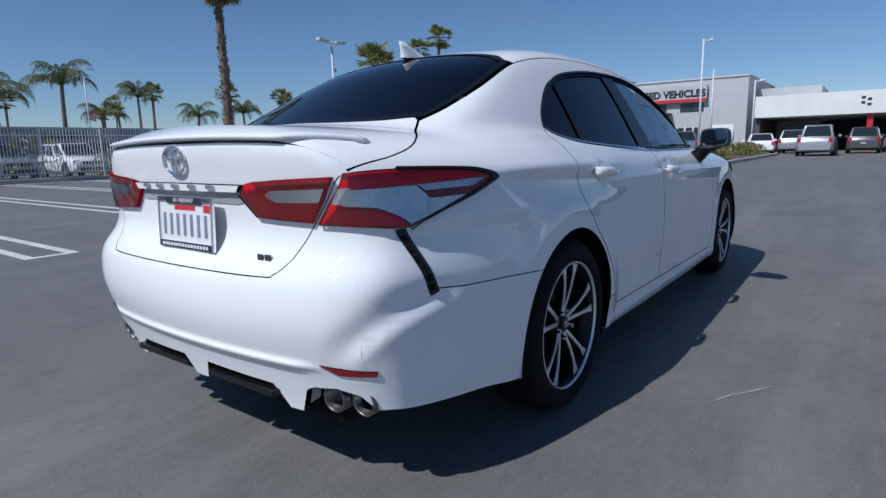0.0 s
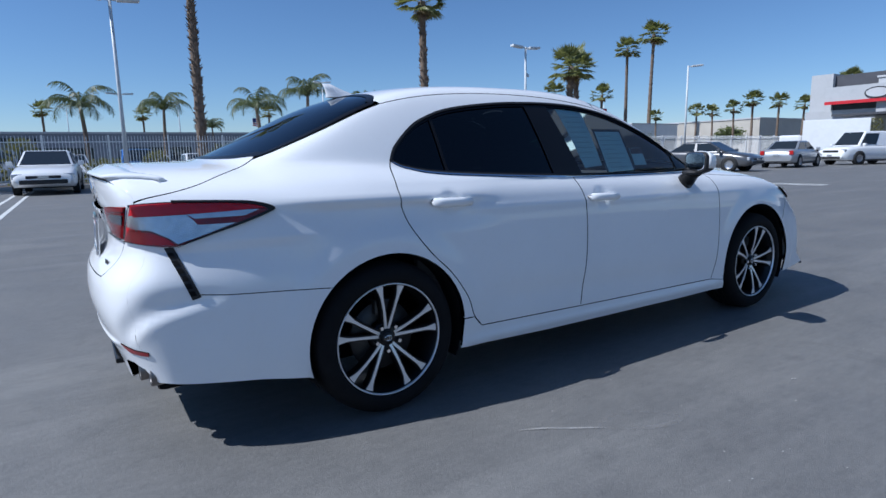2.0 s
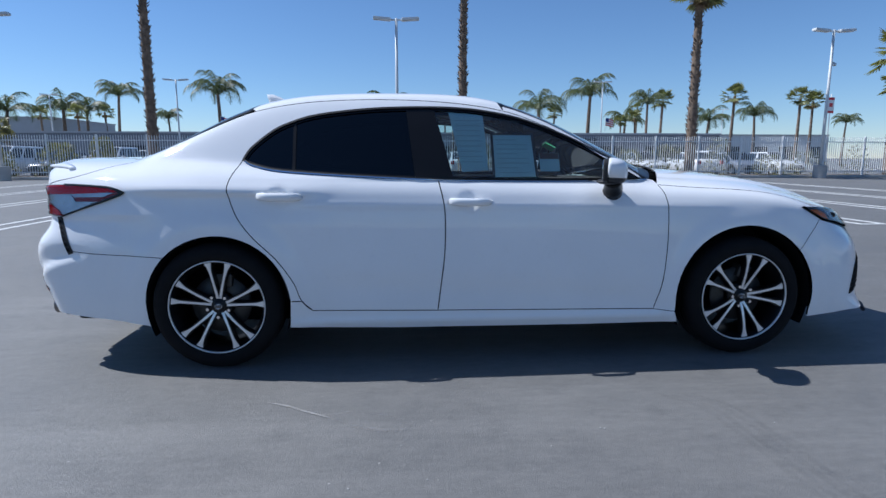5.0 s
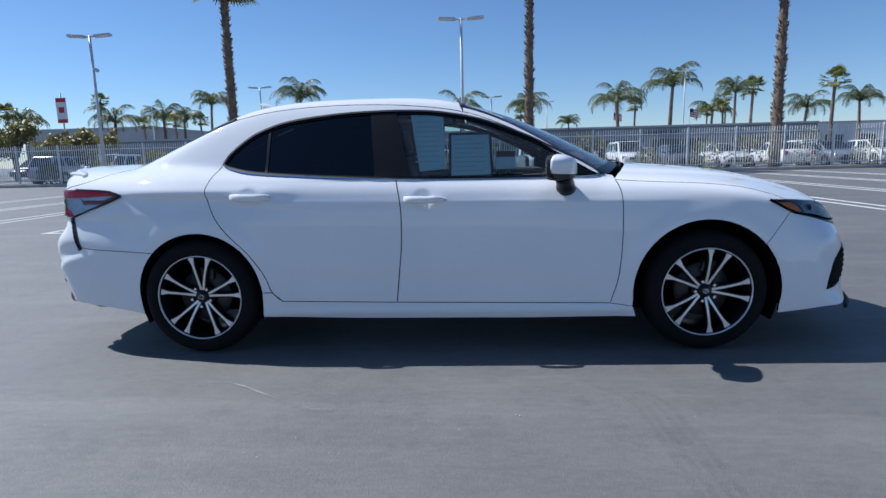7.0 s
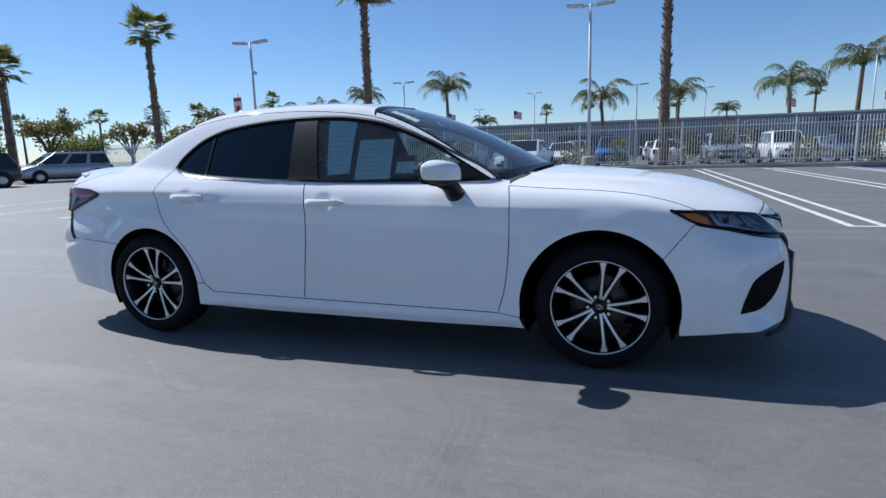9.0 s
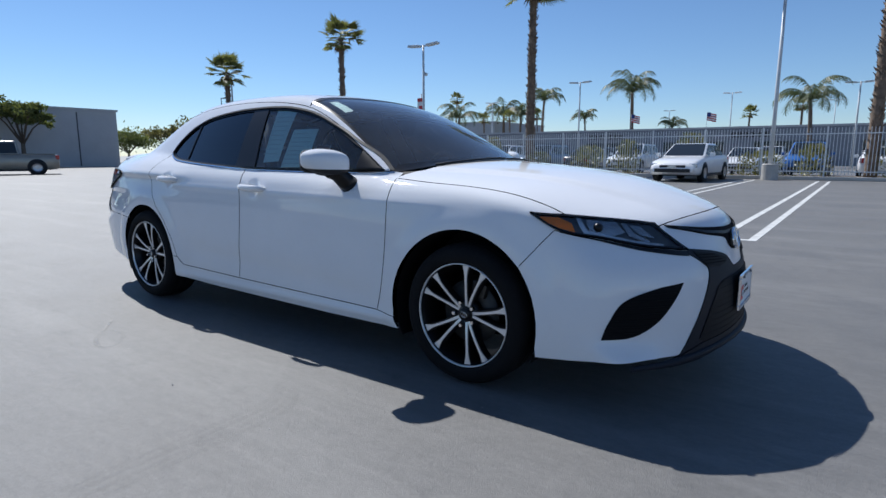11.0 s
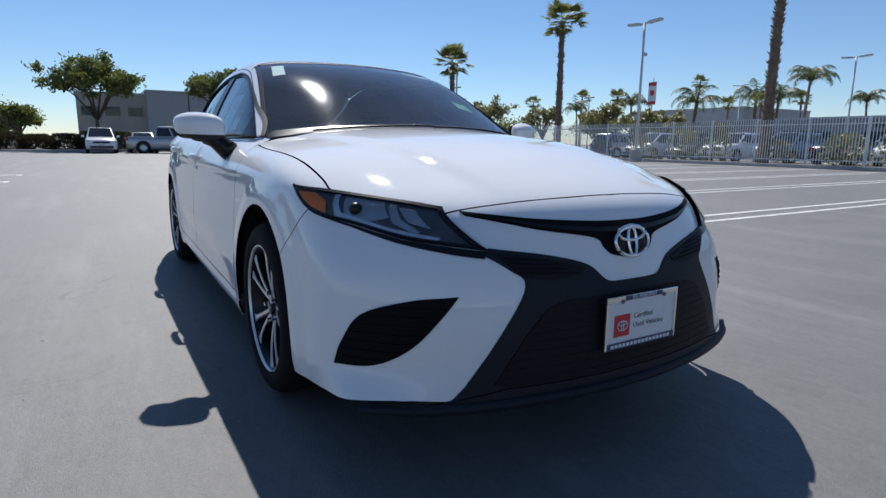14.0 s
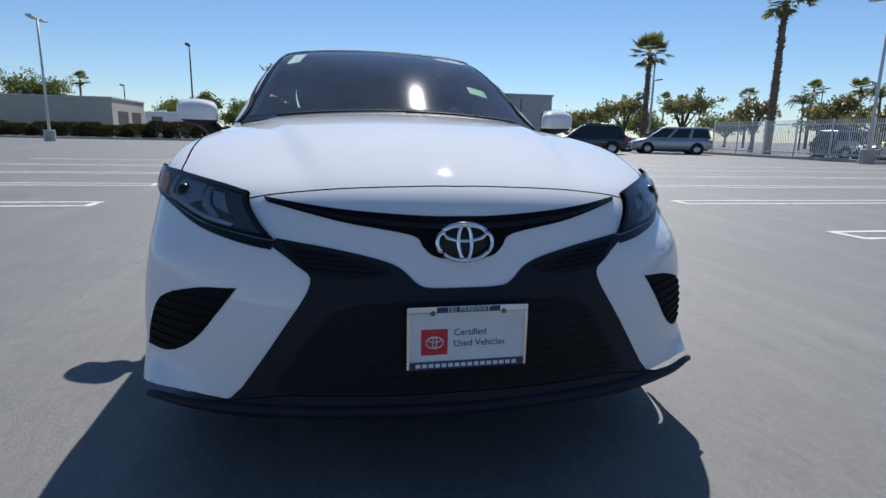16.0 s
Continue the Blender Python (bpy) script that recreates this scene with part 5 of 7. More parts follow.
def shrink(pts, d):
    p = np.asarray(pts, float)
    area = 0.5 * np.sum(p[:, 0] * np.roll(p[:, 1], -1) - np.roll(p[:, 0], -1) * p[:, 1])
    t = np.roll(p, -1, 0) - np.roll(p, 1, 0)
    t /= np.maximum(np.linalg.norm(t, axis=1, keepdims=True), 1e-9)
    n = np.stack([-t[:, 1], t[:, 0]], 1) * (1 if area > 0 else -1)
    return p + n * d


def sheet(outer, holes=(), step=0.03):
    """Triangles that fill an outline, with the rim points first."""
    from mathutils.geometry import delaunay_2d_cdt

    loops = [np.asarray(outer)] + [np.asarray(h) for h in holes]
    pts, edges = [], []
    for lp in loops:
        s = len(pts)
        pts += [tuple(q) for q in lp]
        edges += [(s + i, s + (i + 1) % len(lp)) for i in range(len(lp))]
    lo, hi = loops[0].min(0), loops[0].max(0)
    gx, gy = np.meshgrid(np.arange(lo[0], hi[0], step), np.arange(lo[1], hi[1], step * 0.87))
    gx = gx + (np.arange(gx.shape[0]) % 2)[:, None] * step * 0.5
    g = np.stack([gx.ravel(), gy.ravel()], 1)
    rim = np.array(pts)
    if len(g):
        keep = inside(loops[0], g)
        for h in loops[1:]:
            keep &= ~inside(h, g)
        g = g[keep]
    if len(g):
        dist = np.min(np.linalg.norm(g[:, None] - rim[None], axis=2), axis=1)
        g = g[dist > step * 0.45]
    nv = [Vector(q) for q in pts] + [Vector(q) for q in g]
    v, _, f, *_ = delaunay_2d_cdt(nv, edges, [], 0, 1e-7)
    v = np.array([tuple(q) for q in v])
    f = np.array([t for t in f if len(t) == 3])
    c = v[f].mean(1)
    keep = inside(loops[0], c)
    for h in loops[1:]:
        keep &= ~inside(h, c)
    return v, f[keep], [len(lp) for lp in loops]


def panel_mesh(name, view, outer, holes=(), mat=None, offset=0.0, gap=0.0018, lip=0.012, step=0.034, flip=False, seam=(), lap=-0.0012):
    raw = np.asarray(outer, float)
    outer = shrink(raw, gap) if gap else raw
    for c in seam:                             # joined edges lap by a hair in place of a gap
        c = np.asarray(flat(c, view))
        near = np.min(np.linalg.norm(raw[:, None] - c[None], axis=2), axis=1) < 0.012
        outer[near] = shrink(raw, lap)[near]
    v, f, loops = sheet(outer, holes, step)
    p = onto(view, v)
    n = body_normal(p)
    p = p + n * offset
    tri = np.cross(p[f[:, 1]] - p[f[:, 0]], p[f[:, 2]] - p[f[:, 0]])
    back = (tri * n[f[:, 0]]).sum(1) < 0
    f[back] = f[back][:, ::-1]
    faces = [tuple(t) for t in f]
    verts, norms = list(p), list(n)
    if lip:                                    # a turned-in edge round the rim and the holes
        s = 0
        for L in loops:
            idx = list(range(s, s + L))
            s += L
            ring = p[idx]
            t = np.roll(ring, -1, 0) - np.roll(ring, 1, 0)
            w = np.cross(t, n[idx])
            w /= np.maximum(np.linalg.norm(w, axis=1, keepdims=True), 1e-9)
            a = len(verts)
            verts += list(ring) + list(ring - n[idx] * lip)
            norms += list(w) + list(w)
            for k in range(L):
                k2 = (k + 1) % L
                faces.append((a + k, a + k2, a + L + k2, a + L + k))
    verts, norms = np.array(verts), np.array(norms)
    if flip:
        verts = verts * (1, -1, 1)
        norms = norms * (1, -1, 1)
        faces = [t[::-1] for t in faces]
    me = mesh_from(name, verts, faces, mat, True)
    me.normals_split_custom_set_from_vertices([tuple(q) for q in norms])
    return me


sedan = thing("sedan", (0, 0, 0), "clean white four-door sedan standing in the car park", "car")


def panel(name, view, outer, mat, parent=None, holes=(), label="", both=None, **k):
    """A panel on the right, and its mirror image on the left for sides; fore, aft and top panels are mirrored in outline."""
    parent = parent or sedan
    both = view == "side" if both is None else both
    ob = part(name, panel_mesh(name, view, outer, holes, mat, **k), None, parent, label)
    if both:
        twin = parent if parent == sedan else LEFT.get(parent.name, parent)
        lo = part(name, panel_mesh(name, view, outer, holes, mat, flip=True, **k), None, twin, label)
        LEFT[ob.name] = lo
    return ob


LEFT = {}


def mirrored(half):
    """A whole outline from its right half, given from the middle outwards with positive widths."""
    h = [(-y, z) for y, z in half]
    return h + [(y, z) for y, z in half[::-1] if y > 1e-6]


def top_mirrored(half):
    h = [(x, -y) for x, y in half]
    return h + [(x, y) for x, y in half[::-1] if y > 1e-6]


def arc(cx, cz, r, a0, a1, n=28):
    return [(cx + r * math.cos(radians(a0 + (a1 - a0) * i / n)), cz + r * math.sin(radians(a0 + (a1 - a0) * i / n))) for i in range(n + 1)]


# shut lines as curves on the body
HOOD_SIDE = onto("top", dense(curved([(0.93, -0.775), (1.2, -0.792), (1.56, -0.784), (1.787, -0.778), (1.885, -0.772), (2.07, -0.68), (2.15, -0.59)]), 0.02, False))
PILLAR = onto("top", dense(curved([(0.93, -0.775), (0.6, -0.702), (0.3, -0.64), (0.05, -0.60), (-0.4, -0.57), (-0.9, -0.555), (-1.25, -0.556)]), 0.02, False))
REAR_EDGE = onto("top", dense(curved([(-1.25, -0.556), (-1.5, -0.572), (-1.72, -0.552), (-1.84, -0.524)]), 0.02, False))
TRUNK_SIDE = onto("top", dense(curved([(-1.84, -0.524), (-1.92, -0.575), (-1.994, -0.64), (-2.075, -0.685), (-2.166, -0.691), (-2.258, -0.67), (-2.311, -0.648)]), 0.02, False))
TAIL_CORNER = onto("rear", dense(curved([(-0.648, 0.947), (-0.665, 0.90), (-0.69, 0.80), (-0.71, 0.65), (-0.715, 0.45), (-0.72, 0.29)]), 0.02, False))
NOSE_CORNER = onto("front", dense(curved([(-0.59, 0.775), (-0.61, 0.70), (-0.66, 0.6), (-0.70, 0.5), (-0.72, 0.35), (-0.72, 0.25)]), 0.02, False))
TRUNK_SIDE[-1] = TAIL_CORNER[0]
NOSE_CORNER[0] = HOOD_SIDE[-1]

DLO_LOW = curved([(-1.29, 1.078), (-1.22, 1.045), (-1.02, 1.014), (-0.375, 0.98), (0.3, 0.966), (0.886, 0.972)])
DLO_TOP = curved([(0.886, 0.972), (0.76, 1.054), (0.60, 1.131), (0.444, 1.208), (0.2, 1.30), (-0.02, 1.345), (-0.2, 1.36), (-0.42, 1.361), (-0.65, 1.35), (-0.913, 1.317), (-1.06, 1.272), (-1.15, 1.225), (-1.25, 1.14), (-1.29, 1.078)])
REAR_DOOR_AFT = curved([(-1.29, 1.078), (-1.325, 1.0), (-1.335, 0.92), (-1.295, 0.80), (-1.21, 0.685), (-1.105, 0.58), (-1.022, 0.46), (-0.985, 0.365), (-0.93, 0.305)])
DOOR_GAP = curved([(-0.272, 0.977), (-0.243, 0.82), (-0.243, 0.62), (-0.262, 0.44), (-0.28, 0.293)])
FRONT_DOOR_FORE = curved([(0.93, 0.965), (0.955, 0.86), (0.955, 0.62), (0.935, 0.42), (0.895, 0.277)])


def cut(curve, x0, x1):
    return [q for q in curve if x0 <= q[0] <= x1]


# doors, wings, sills
hood_xz, pillar_xz, rear_xz, trunk_xz, tail_xz, nose_xz = (flat(c, "side") for c in (HOOD_SIDE, PILLAR, REAR_EDGE, TRUNK_SIDE, TAIL_CORNER, NOSE_CORNER))
low_rear = [(-1.29, 1.078)] + cut(DLO_LOW, -1.28, -0.3) + [(-0.272, 0.977)]
low_front = [(-0.272, 0.977)] + cut(DLO_LOW, -0.25, 0.88) + [(0.886, 0.972), (0.93, 0.965)]
rear_door = panel("rear_door", "side", dense(low_rear + DOOR_GAP[1:] + [(-0.93, 0.305)] + REAR_DOOR_AFT[::-1][1:-1]), CAR_WHITE, step=0.017, gap=0.003)
front_door = panel("front_door", "side", dense(low_front + FRONT_DOOR_FORE[1:] + [(-0.28, 0.293)] + DOOR_GAP[::-1][1:-1]), CAR_WHITE, step=0.017, gap=0.003)
R_ARCH = arc(-1.402, 0.338, 0.362, 198, -14)
F_ARCH = arc(1.405, 0.335, 0.392, 202, -20)
panel("sill", "side", dense([(-0.93, 0.305), (-0.28, 0.293), (0.895, 0.277), (1.012, 0.262), (1.035, 0.2), (0.5, 0.195), (-0.5, 0.2), (-1.05, 0.215), (-1.046, 0.25), (-1.04, 0.358), (-0.983, 0.358), (-0.955, 0.325)]), CAR_WHITE)
panel("front_fender", "side", dense([hood_xz[0]] + hood_xz[1:] + [nose_xz[1]] + [(1.97, 0.74), (1.84, 0.752), (1.705, 0.59)] + [q for q in F_ARCH[::-1] if q[0] < 1.70 and q[1] > 0.27] + [(1.012, 0.262), (0.895, 0.277)] + FRONT_DOOR_FORE[::-1][1:]), CAR_WHITE, step=0.022)
quarter = panel("quarter_panel", "side", dense([pillar_xz[0]] + pillar_xz[1:] + rear_xz[1:] + trunk_xz[1:] + tail_xz[1:5] + [(-2.2, 0.78), (-2.15, 0.62), (-2.04, 0.61), (-1.72, 0.597), (-1.66, 0.592)] + [q for q in R_ARCH if q[1] > 0.36 and (q[1] > 0.60 or q[0] > -1.4)] + [(-1.04, 0.36), (-0.985, 0.36)] + [q for q in REAR_DOOR_AFT[::-1] if q[1] > 0.365 and q[1] < 1.07] + [(-1.29, 1.078)] + DLO_TOP[::-1][1:] + [(0.93, 0.965)]), CAR_WHITE, step=0.02, seam=[TAIL_CORNER, TAIL_CORNER * (1, -1, 1)])
panel("rear_bumper_side", "side", dense([tail_xz[4], (-2.2, 0.78), (-2.15, 0.62), (-2.04, 0.61), (-1.72, 0.597), (-1.66, 0.592)] + [q for q in R_ARCH[::-1] if q[0] < -1.663 and q[1] < 0.59] + [(-1.77, 0.235), (-1.95, 0.26)] + tail_xz[::-1][:-5]), CAR_WHITE, step=0.02, seam=[TAIL_CORNER, TAIL_CORNER * (1, -1, 1)])
panel("front_bumper_side", "side", dense([nose_xz[1], (1.97, 0.74), (1.84, 0.752), (1.705, 0.59)] + [q for q in F_ARCH if q[0] > 1.705 and 0.215 < q[1] < 0.585] + [(1.79, 0.212), (1.92, 0.222), (2.05, 0.24)] + nose_xz[::-1][:-2]), CAR_WHITE, seam=[NOSE_CORNER, NOSE_CORNER * (1, -1, 1)])

# hood, roof, glass
hood_xy = [(q[0], -q[1]) for q in HOOD_SIDE]
hood_front = curved([(2.15, 0.59), (2.222, 0.36), (2.26, 0.17), (2.272, 0.0)])
cowl = [(1.13 - 0.34 * y * y, y) for y in np.linspace(0, 0.735, 14)]
hood = panel("hood", "top", dense(top_mirrored(cowl[:-1] + hood_xy + hood_front[1:])), CAR_WHITE, step=0.022)
screen_low = [(1.085 - 0.34 * y * y, y) for y in np.linspace(0, 0.715, 12)]
screen_side = [(q[0], -q[1] - 0.028) for q in PILLAR if 0.10 < q[0] < 0.90]
screen_top = curved([(0.085, 0.565), (0.075, 0.4), (0.09, 0.0)], 8)
roof_side = [(q[0], -q[1]) for q in PILLAR if q[0] < 0.115]
glass_aft_top = curved([(-1.27, 0.525), (-1.235, 0.45), (-1.215, 0.25), (-1.21, 0.0)], 6)
roof = panel("roof", "top", dense(top_mirrored(screen_top[::-1] + roof_side + glass_aft_top[:])), CAR_WHITE)
panel("windshield_pillar_trim", "top", dense([(q[0], q[1]) for q in PILLAR if q[0] > 0.09] + [(x, -y) for x, y in screen_side[::-1]]), CAR_WHITE, both=True, lip=0.003)
windshield = panel("windshield", "top", dense(top_mirrored(screen_low + screen_side + screen_top)), WIND_GLASS, lip=0, offset=-0.004, label="sloping laminated windshield")
windshield.visible_shadow = False
panel("windshield_seal", "top", dense(top_mirrored([(x + 0.002, y) for x, y in screen_low] + [(x, y + 0.004) for x, y in screen_side] + screen_top)), GLOSS_BLACK, windshield, holes=[dense(top_mirrored([(x - 0.05, y * 0.965) for x, y in screen_low] + [(x, y - 0.02) for x, y in screen_side[1:]] + [(x + 0.035, y * 0.96) for x, y in screen_top]))], gap=0, lip=0.004, offset=-0.002)
aft_low = curved([(-1.825, 0.50), (-1.90, 0.38), (-1.955, 0.2), (-1.97, 0.0)], 6)
aft_side = [(q[0], -q[1] - 0.012) for q in REAR_EDGE if -1.81 < q[0] < -1.27]
rear_window = panel("rear_window", "top", dense(top_mirrored(glass_aft_top[::-1] + aft_side + aft_low)), TINT_GLASS, lip=0, offset=-0.003, label="dark tinted rear window")
panel("rear_window_seal", "top", dense(top_mirrored(glass_aft_top[::-1] + aft_side + aft_low)), GLOSS_BLACK, rear_window, holes=[dense(top_mirrored([(x - 0.03, y * 0.96) for x, y in glass_aft_top[::-1]] + [(x, y - 0.022) for x, y in aft_side[1:-1]] + [(x + 0.03, y * 0.95) for x, y in aft_low]))], gap=0, lip=0.003, offset=0.0)
trunk_xy = [(q[0], -q[1]) for q in TRUNK_SIDE]
TRUNK_EDGE = onto("rear", dense(curved([(0.0, 1.03), (-0.3, 1.028), (-0.52, 1.015), (-0.62, 0.98), (-0.648, 0.947)]), 0.02, False))
trunk_lid = panel("trunk_lid", "top", dense(top_mirrored(aft_low[::-1] + [(-1.835, 0.52)] + trunk_xy[1:] + [(q[0], -q[1]) for q in TRUNK_EDGE[::-1][1:]])), CAR_WHITE, seam=[TRUNK_EDGE, TRUNK_EDGE * (1, -1, 1)], lap=0.003)
TRUNK_LOW = curved([(0.648, 0.947), (0.628, 0.925), (0.598, 0.87), (0.555, 0.808), (0.515, 0.744), (0.495, 0.705), (0.462, 0.672), (0.40, 0.662), (0.0, 0.660)])
panel("trunk_face", "rear", dense(mirrored([(0, 1.03)] + [(-q[1], q[2]) for q in TRUNK_EDGE[1:]] + TRUNK_LOW[1:])), CAR_WHITE, trunk_lid, seam=[TRUNK_EDGE, TRUNK_EDGE * (1, -1, 1)], lap=-0.005)
tail_yz = [(-q[1], q[2]) for q in TAIL_CORNER]
rear_bumper = panel("rear_bumper", "rear", dense(mirrored(TRUNK_LOW[::-1] + tail_yz[1:] + [(0.705, 0.30), (0.68, 0.335), (0.62, 0.352), (0.545, 0.345), (0.515, 0.33), (0.475, 0.25), (0.425, 0.25), (0.38, 0.325), (0.07, 0.335), (0.035, 0.268), (0, 0.266)])), CAR_WHITE, lip=0.03, step=0.02, seam=[TAIL_CORNER, TAIL_CORNER * (1, -1, 1)])
nose_yz = [(-q[1], q[2]) for q in NOSE_CORNER]
hood_front_3d = onto("top", [(x, -y) for x, y in hood_front])
front_bumper = panel("front_bumper", "front", dense(mirrored([(-q[1], q[2]) for q in hood_front_3d[::-1]] + nose_yz[1:] + [(0.62, 0.245), (0.5, 0.232), (0.4, 0.225), (0, 0.236)])), CAR_WHITE, seam=[NOSE_CORNER, NOSE_CORNER * (1, -1, 1)])

# side windows
B_AFT, B_FORE = [(-0.375, 0.98), (-0.418, 1.361)], [(-0.205, 0.974), (-0.30, 1.364)]


def between(curve, x0, x1):
    return [q for q in curve if x0 < q[0] < x1]


DLO = dense(DLO_LOW[:-1] + DLO_TOP[:-1], 0.02)
quarter_glass = between(DLO_LOW, -1.30, -1.02) + [(-1.014, 1.014), (-1.02, 1.285)] + [q for q in DLO_TOP if q[0] < -1.03][:-1]
rear_glass_poly = [(-1.03, 1.016)] + between(DLO_LOW, -1.02, -0.385) + B_AFT + between(DLO_TOP, -1.03, -0.425) + [(-1.036, 1.28)]
front_glass_poly = [B_FORE[0]] + between(DLO_LOW, -0.19, 0.66) + [(0.665, 0.97), (0.665, 1.096)] + between(DLO_TOP, -0.295, 0.65) + [B_FORE[1]]
for nm, poly, mat, par, lab in (("window", rear_glass_poly, TINT_GLASS, rear_door, "dark tinted rear door window"), ("window", front_glass_poly, CLEAR_GLASS, front_door, "clear front door window")):
    w = panel(nm, "side", dense(shrink(dense(poly), 0.012)), mat, par, lip=0, gap=0, offset=-0.010, label=lab)
panel("quarter_window", "side", dense(shrink(dense(quarter_glass), 0.012)), TINT_GLASS, quarter, lip=0, gap=0, offset=-0.010, label="dark tinted quarter window")
holes = [[tuple(q) for q in shrink(dense(p), 0.016)] for p in (quarter_glass, rear_glass_poly, front_glass_poly)]
panel("window_surround", "side", dense(shrink(DLO, 0.001), 0.02), GLOSS_BLACK, quarter, holes=holes, lip=0.012, gap=0, offset=-0.004, label="gloss black window surround and centre pillar")
panel("window_moulding", "side", dense(shrink(DLO, -0.004)), SATIN_BLACK, quarter, holes=[[tuple(q) for q in shrink(DLO, 0.006)]], gap=0, lip=0.006, offset=0.003)
panel("belt_moulding", "side", dense(DLO_LOW[1:] + [(x, z - 0.007) for x, z in DLO_LOW[::-1][:-1]]), CHROME, front_door, gap=0, lip=0.004, offset=0.004, label="thin bright moulding under the windows")

# door handles
for cx, cz, door in ((-1.075, 0.895, rear_door), (-0.11, 0.865, front_door)):
    for s, d in ((-1, door), (1, LEFT[door.name])):
        y = abs(onto("side", [(cx - 0.1, cz)])[0][1])
        bm = bmesh.new()
        tube(bm, [(cx - 0.118, s * (y - 0.012), cz + 0.002), (cx - 0.105, s * (y + 0.018), cz + 0.002), (cx - 0.06, s * (y + 0.028), cz), (cx + 0.03, s * (y + 0.028), cz - 0.002), (cx + 0.09, s * (y + 0.02), cz - 0.004), (cx + 0.115, s * (y - 0.012), cz - 0.005)], [0.012, 0.016, 0.0175, 0.0175, 0.015, 0.011], 10)
        bmesh.ops.scale(bm, vec=(1, 1, 1.15), space=Matrix.Translation((0, 0, -cz)), verts=bm.verts)
        h = part("door_handle", bm, CAR_WHITE, d, "white pull handle")

# mirrors
def lozenge(thick, w, h, m):
    """A plate with well rounded corners, its flat faces along x."""
    bm = bmesh.new()
    rings = []
    for x, k in ((-thick / 2, 0.95), (-thick / 4, 1.0), (thick / 2, 1.0)):
        ring = []
        for i in range(32):
            a = 2 * math.pi * i / 32
            c, q = math.cos(a), math.sin(a)
            ring.append(bm.verts.new((x, w * k * math.copysign(abs(c) ** 0.5, c), h * k * math.copysign(abs(q) ** 0.5, q))))
        rings.append(ring)
    for p, q in zip(rings, rings[1:]):
        for i in range(32):
            bm.faces.new((p[i], p[(i + 1) % 32], q[(i + 1) % 32], q[i]))
    bm.faces.new(rings[0][::-1])
    bm.faces.new(rings[-1])
    bmesh.ops.transform(bm, matrix=m, verts=bm.verts)
    bmesh.ops.recalc_face_normals(bm, faces=bm.faces)
    return bm


for s, d in ((-1, front_door), (1, LEFT[front_door.name])):
    bm = bmesh.new()
    bmesh.ops.create_uvsphere(bm, u_segments=28, v_segments=16, radius=1.0)
    for v in bm.verts:
        x, y, z = v.co
        x = math.copysign(abs(x) ** 0.65, x)
        z = math.copysign(abs(z) ** 0.6, z) * (1 - 0.22 * max(0.0, y))
        y = math.copysign(abs(y) ** 0.7, y)
        xx = 0.082 * x if x > 0 else 0.03 * x
        v.co = (0.605 + xx - 0.045 * y, s * (0.968 + 0.106 * y), 1.026 + 0.064 * z + 0.008 * y - (0.012 * x if x > 0 else 0))
    for f in bm.faces:
        f.smooth = True
    bmesh.ops.recalc_face_normals(bm, faces=bm.faces)
    under = bm.copy()
    for b, clear_in in ((bm, True), (under, False)):
        bmesh.ops.bisect_plane(b, geom=list(b.verts) + list(b.edges) + list(b.faces), plane_co=(0.6, s * 0.97, 0.99), plane_no=(0.05, 0, 1), clear_inner=clear_in, clear_outer=not clear_in)
    bmesh.ops.scale(under, vec=(0.975, 0.985, 1.0), space=Matrix.Translation((-0.605, -s * 0.97, 0)), verts=under.verts)
    mir = part("side_mirror", bm, CAR_WHITE, d, "white side mirror on a black stalk")
    part("mirror_underside", under, SATIN_BLACK, mir)
    bm = lozenge(0.006, 0.088, 0.05, pose(0.5585, s * 0.968, 1.03, 0, 0, s * 22))
    bez = lozenge(0.022, 0.1, 0.06, pose(0.571, s * 0.968, 1.026, 0, 0, s * 22))
    part("mirror_bezel", bez, SATIN_BLACK, mir)
    part("mirror_glass", bm, CHROME, mir, "mirror glass")
    bm = bmesh.new()
    tube(bm, [(0.655, s * 0.84, 0.905), (0.652, s * 0.865, 0.925), (0.638, s * 0.90, 0.962), (0.625, s * 0.93, 0.985)], [0.05, 0.045, 0.042, 0.05], 12)
    bmesh.ops.scale(bm, vec=(1.1, 1, 1), space=Matrix.Translation((-0.64, 0, 0)), verts=bm.verts)
    part("stalk", bm, GLOSS_BLACK, mir, "black mirror stalk")
    bm = bmesh.new()
    bmesh.ops.create_uvsphere(bm, u_segments=20, v_segments=10, radius=1.0, matrix=pose(0.60, s * 0.935, 0.967) @ Matrix.Diagonal((0.06, 0.07, 0.016, 1)))
    part("under_cover", bm, SATIN_BLACK, mir)

# headlights
HL_SIDE = curved([(1.728, 0.818), (1.80, 0.812), (1.88, 0.806), (2.06, 0.785), (2.15, 0.770)], 5) + curved([(2.15, 0.770), (2.215, 0.715), (2.275, 0.662)], 4)[1:] + curved([(2.275, 0.662), (2.22, 0.674), (2.13, 0.69), (2.0, 0.722), (1.86, 0.75), (1.728, 0.818)], 5)[1:-1]


def lamp(name, view, poly, base_mat, label, both=True, off=0.003, lens=None, parent=None):
    ob = panel(name, view, dense(poly, 0.014), base_mat, parent, gap=0, lip=0.01, offset=off, step=0.022, both=both, label=label)
    if lens:
        panel("lens", view, dense(poly, 0.014), lens, ob, gap=0.002, lip=0.008, offset=off + 0.011, step=0.022, both=both)
    return ob


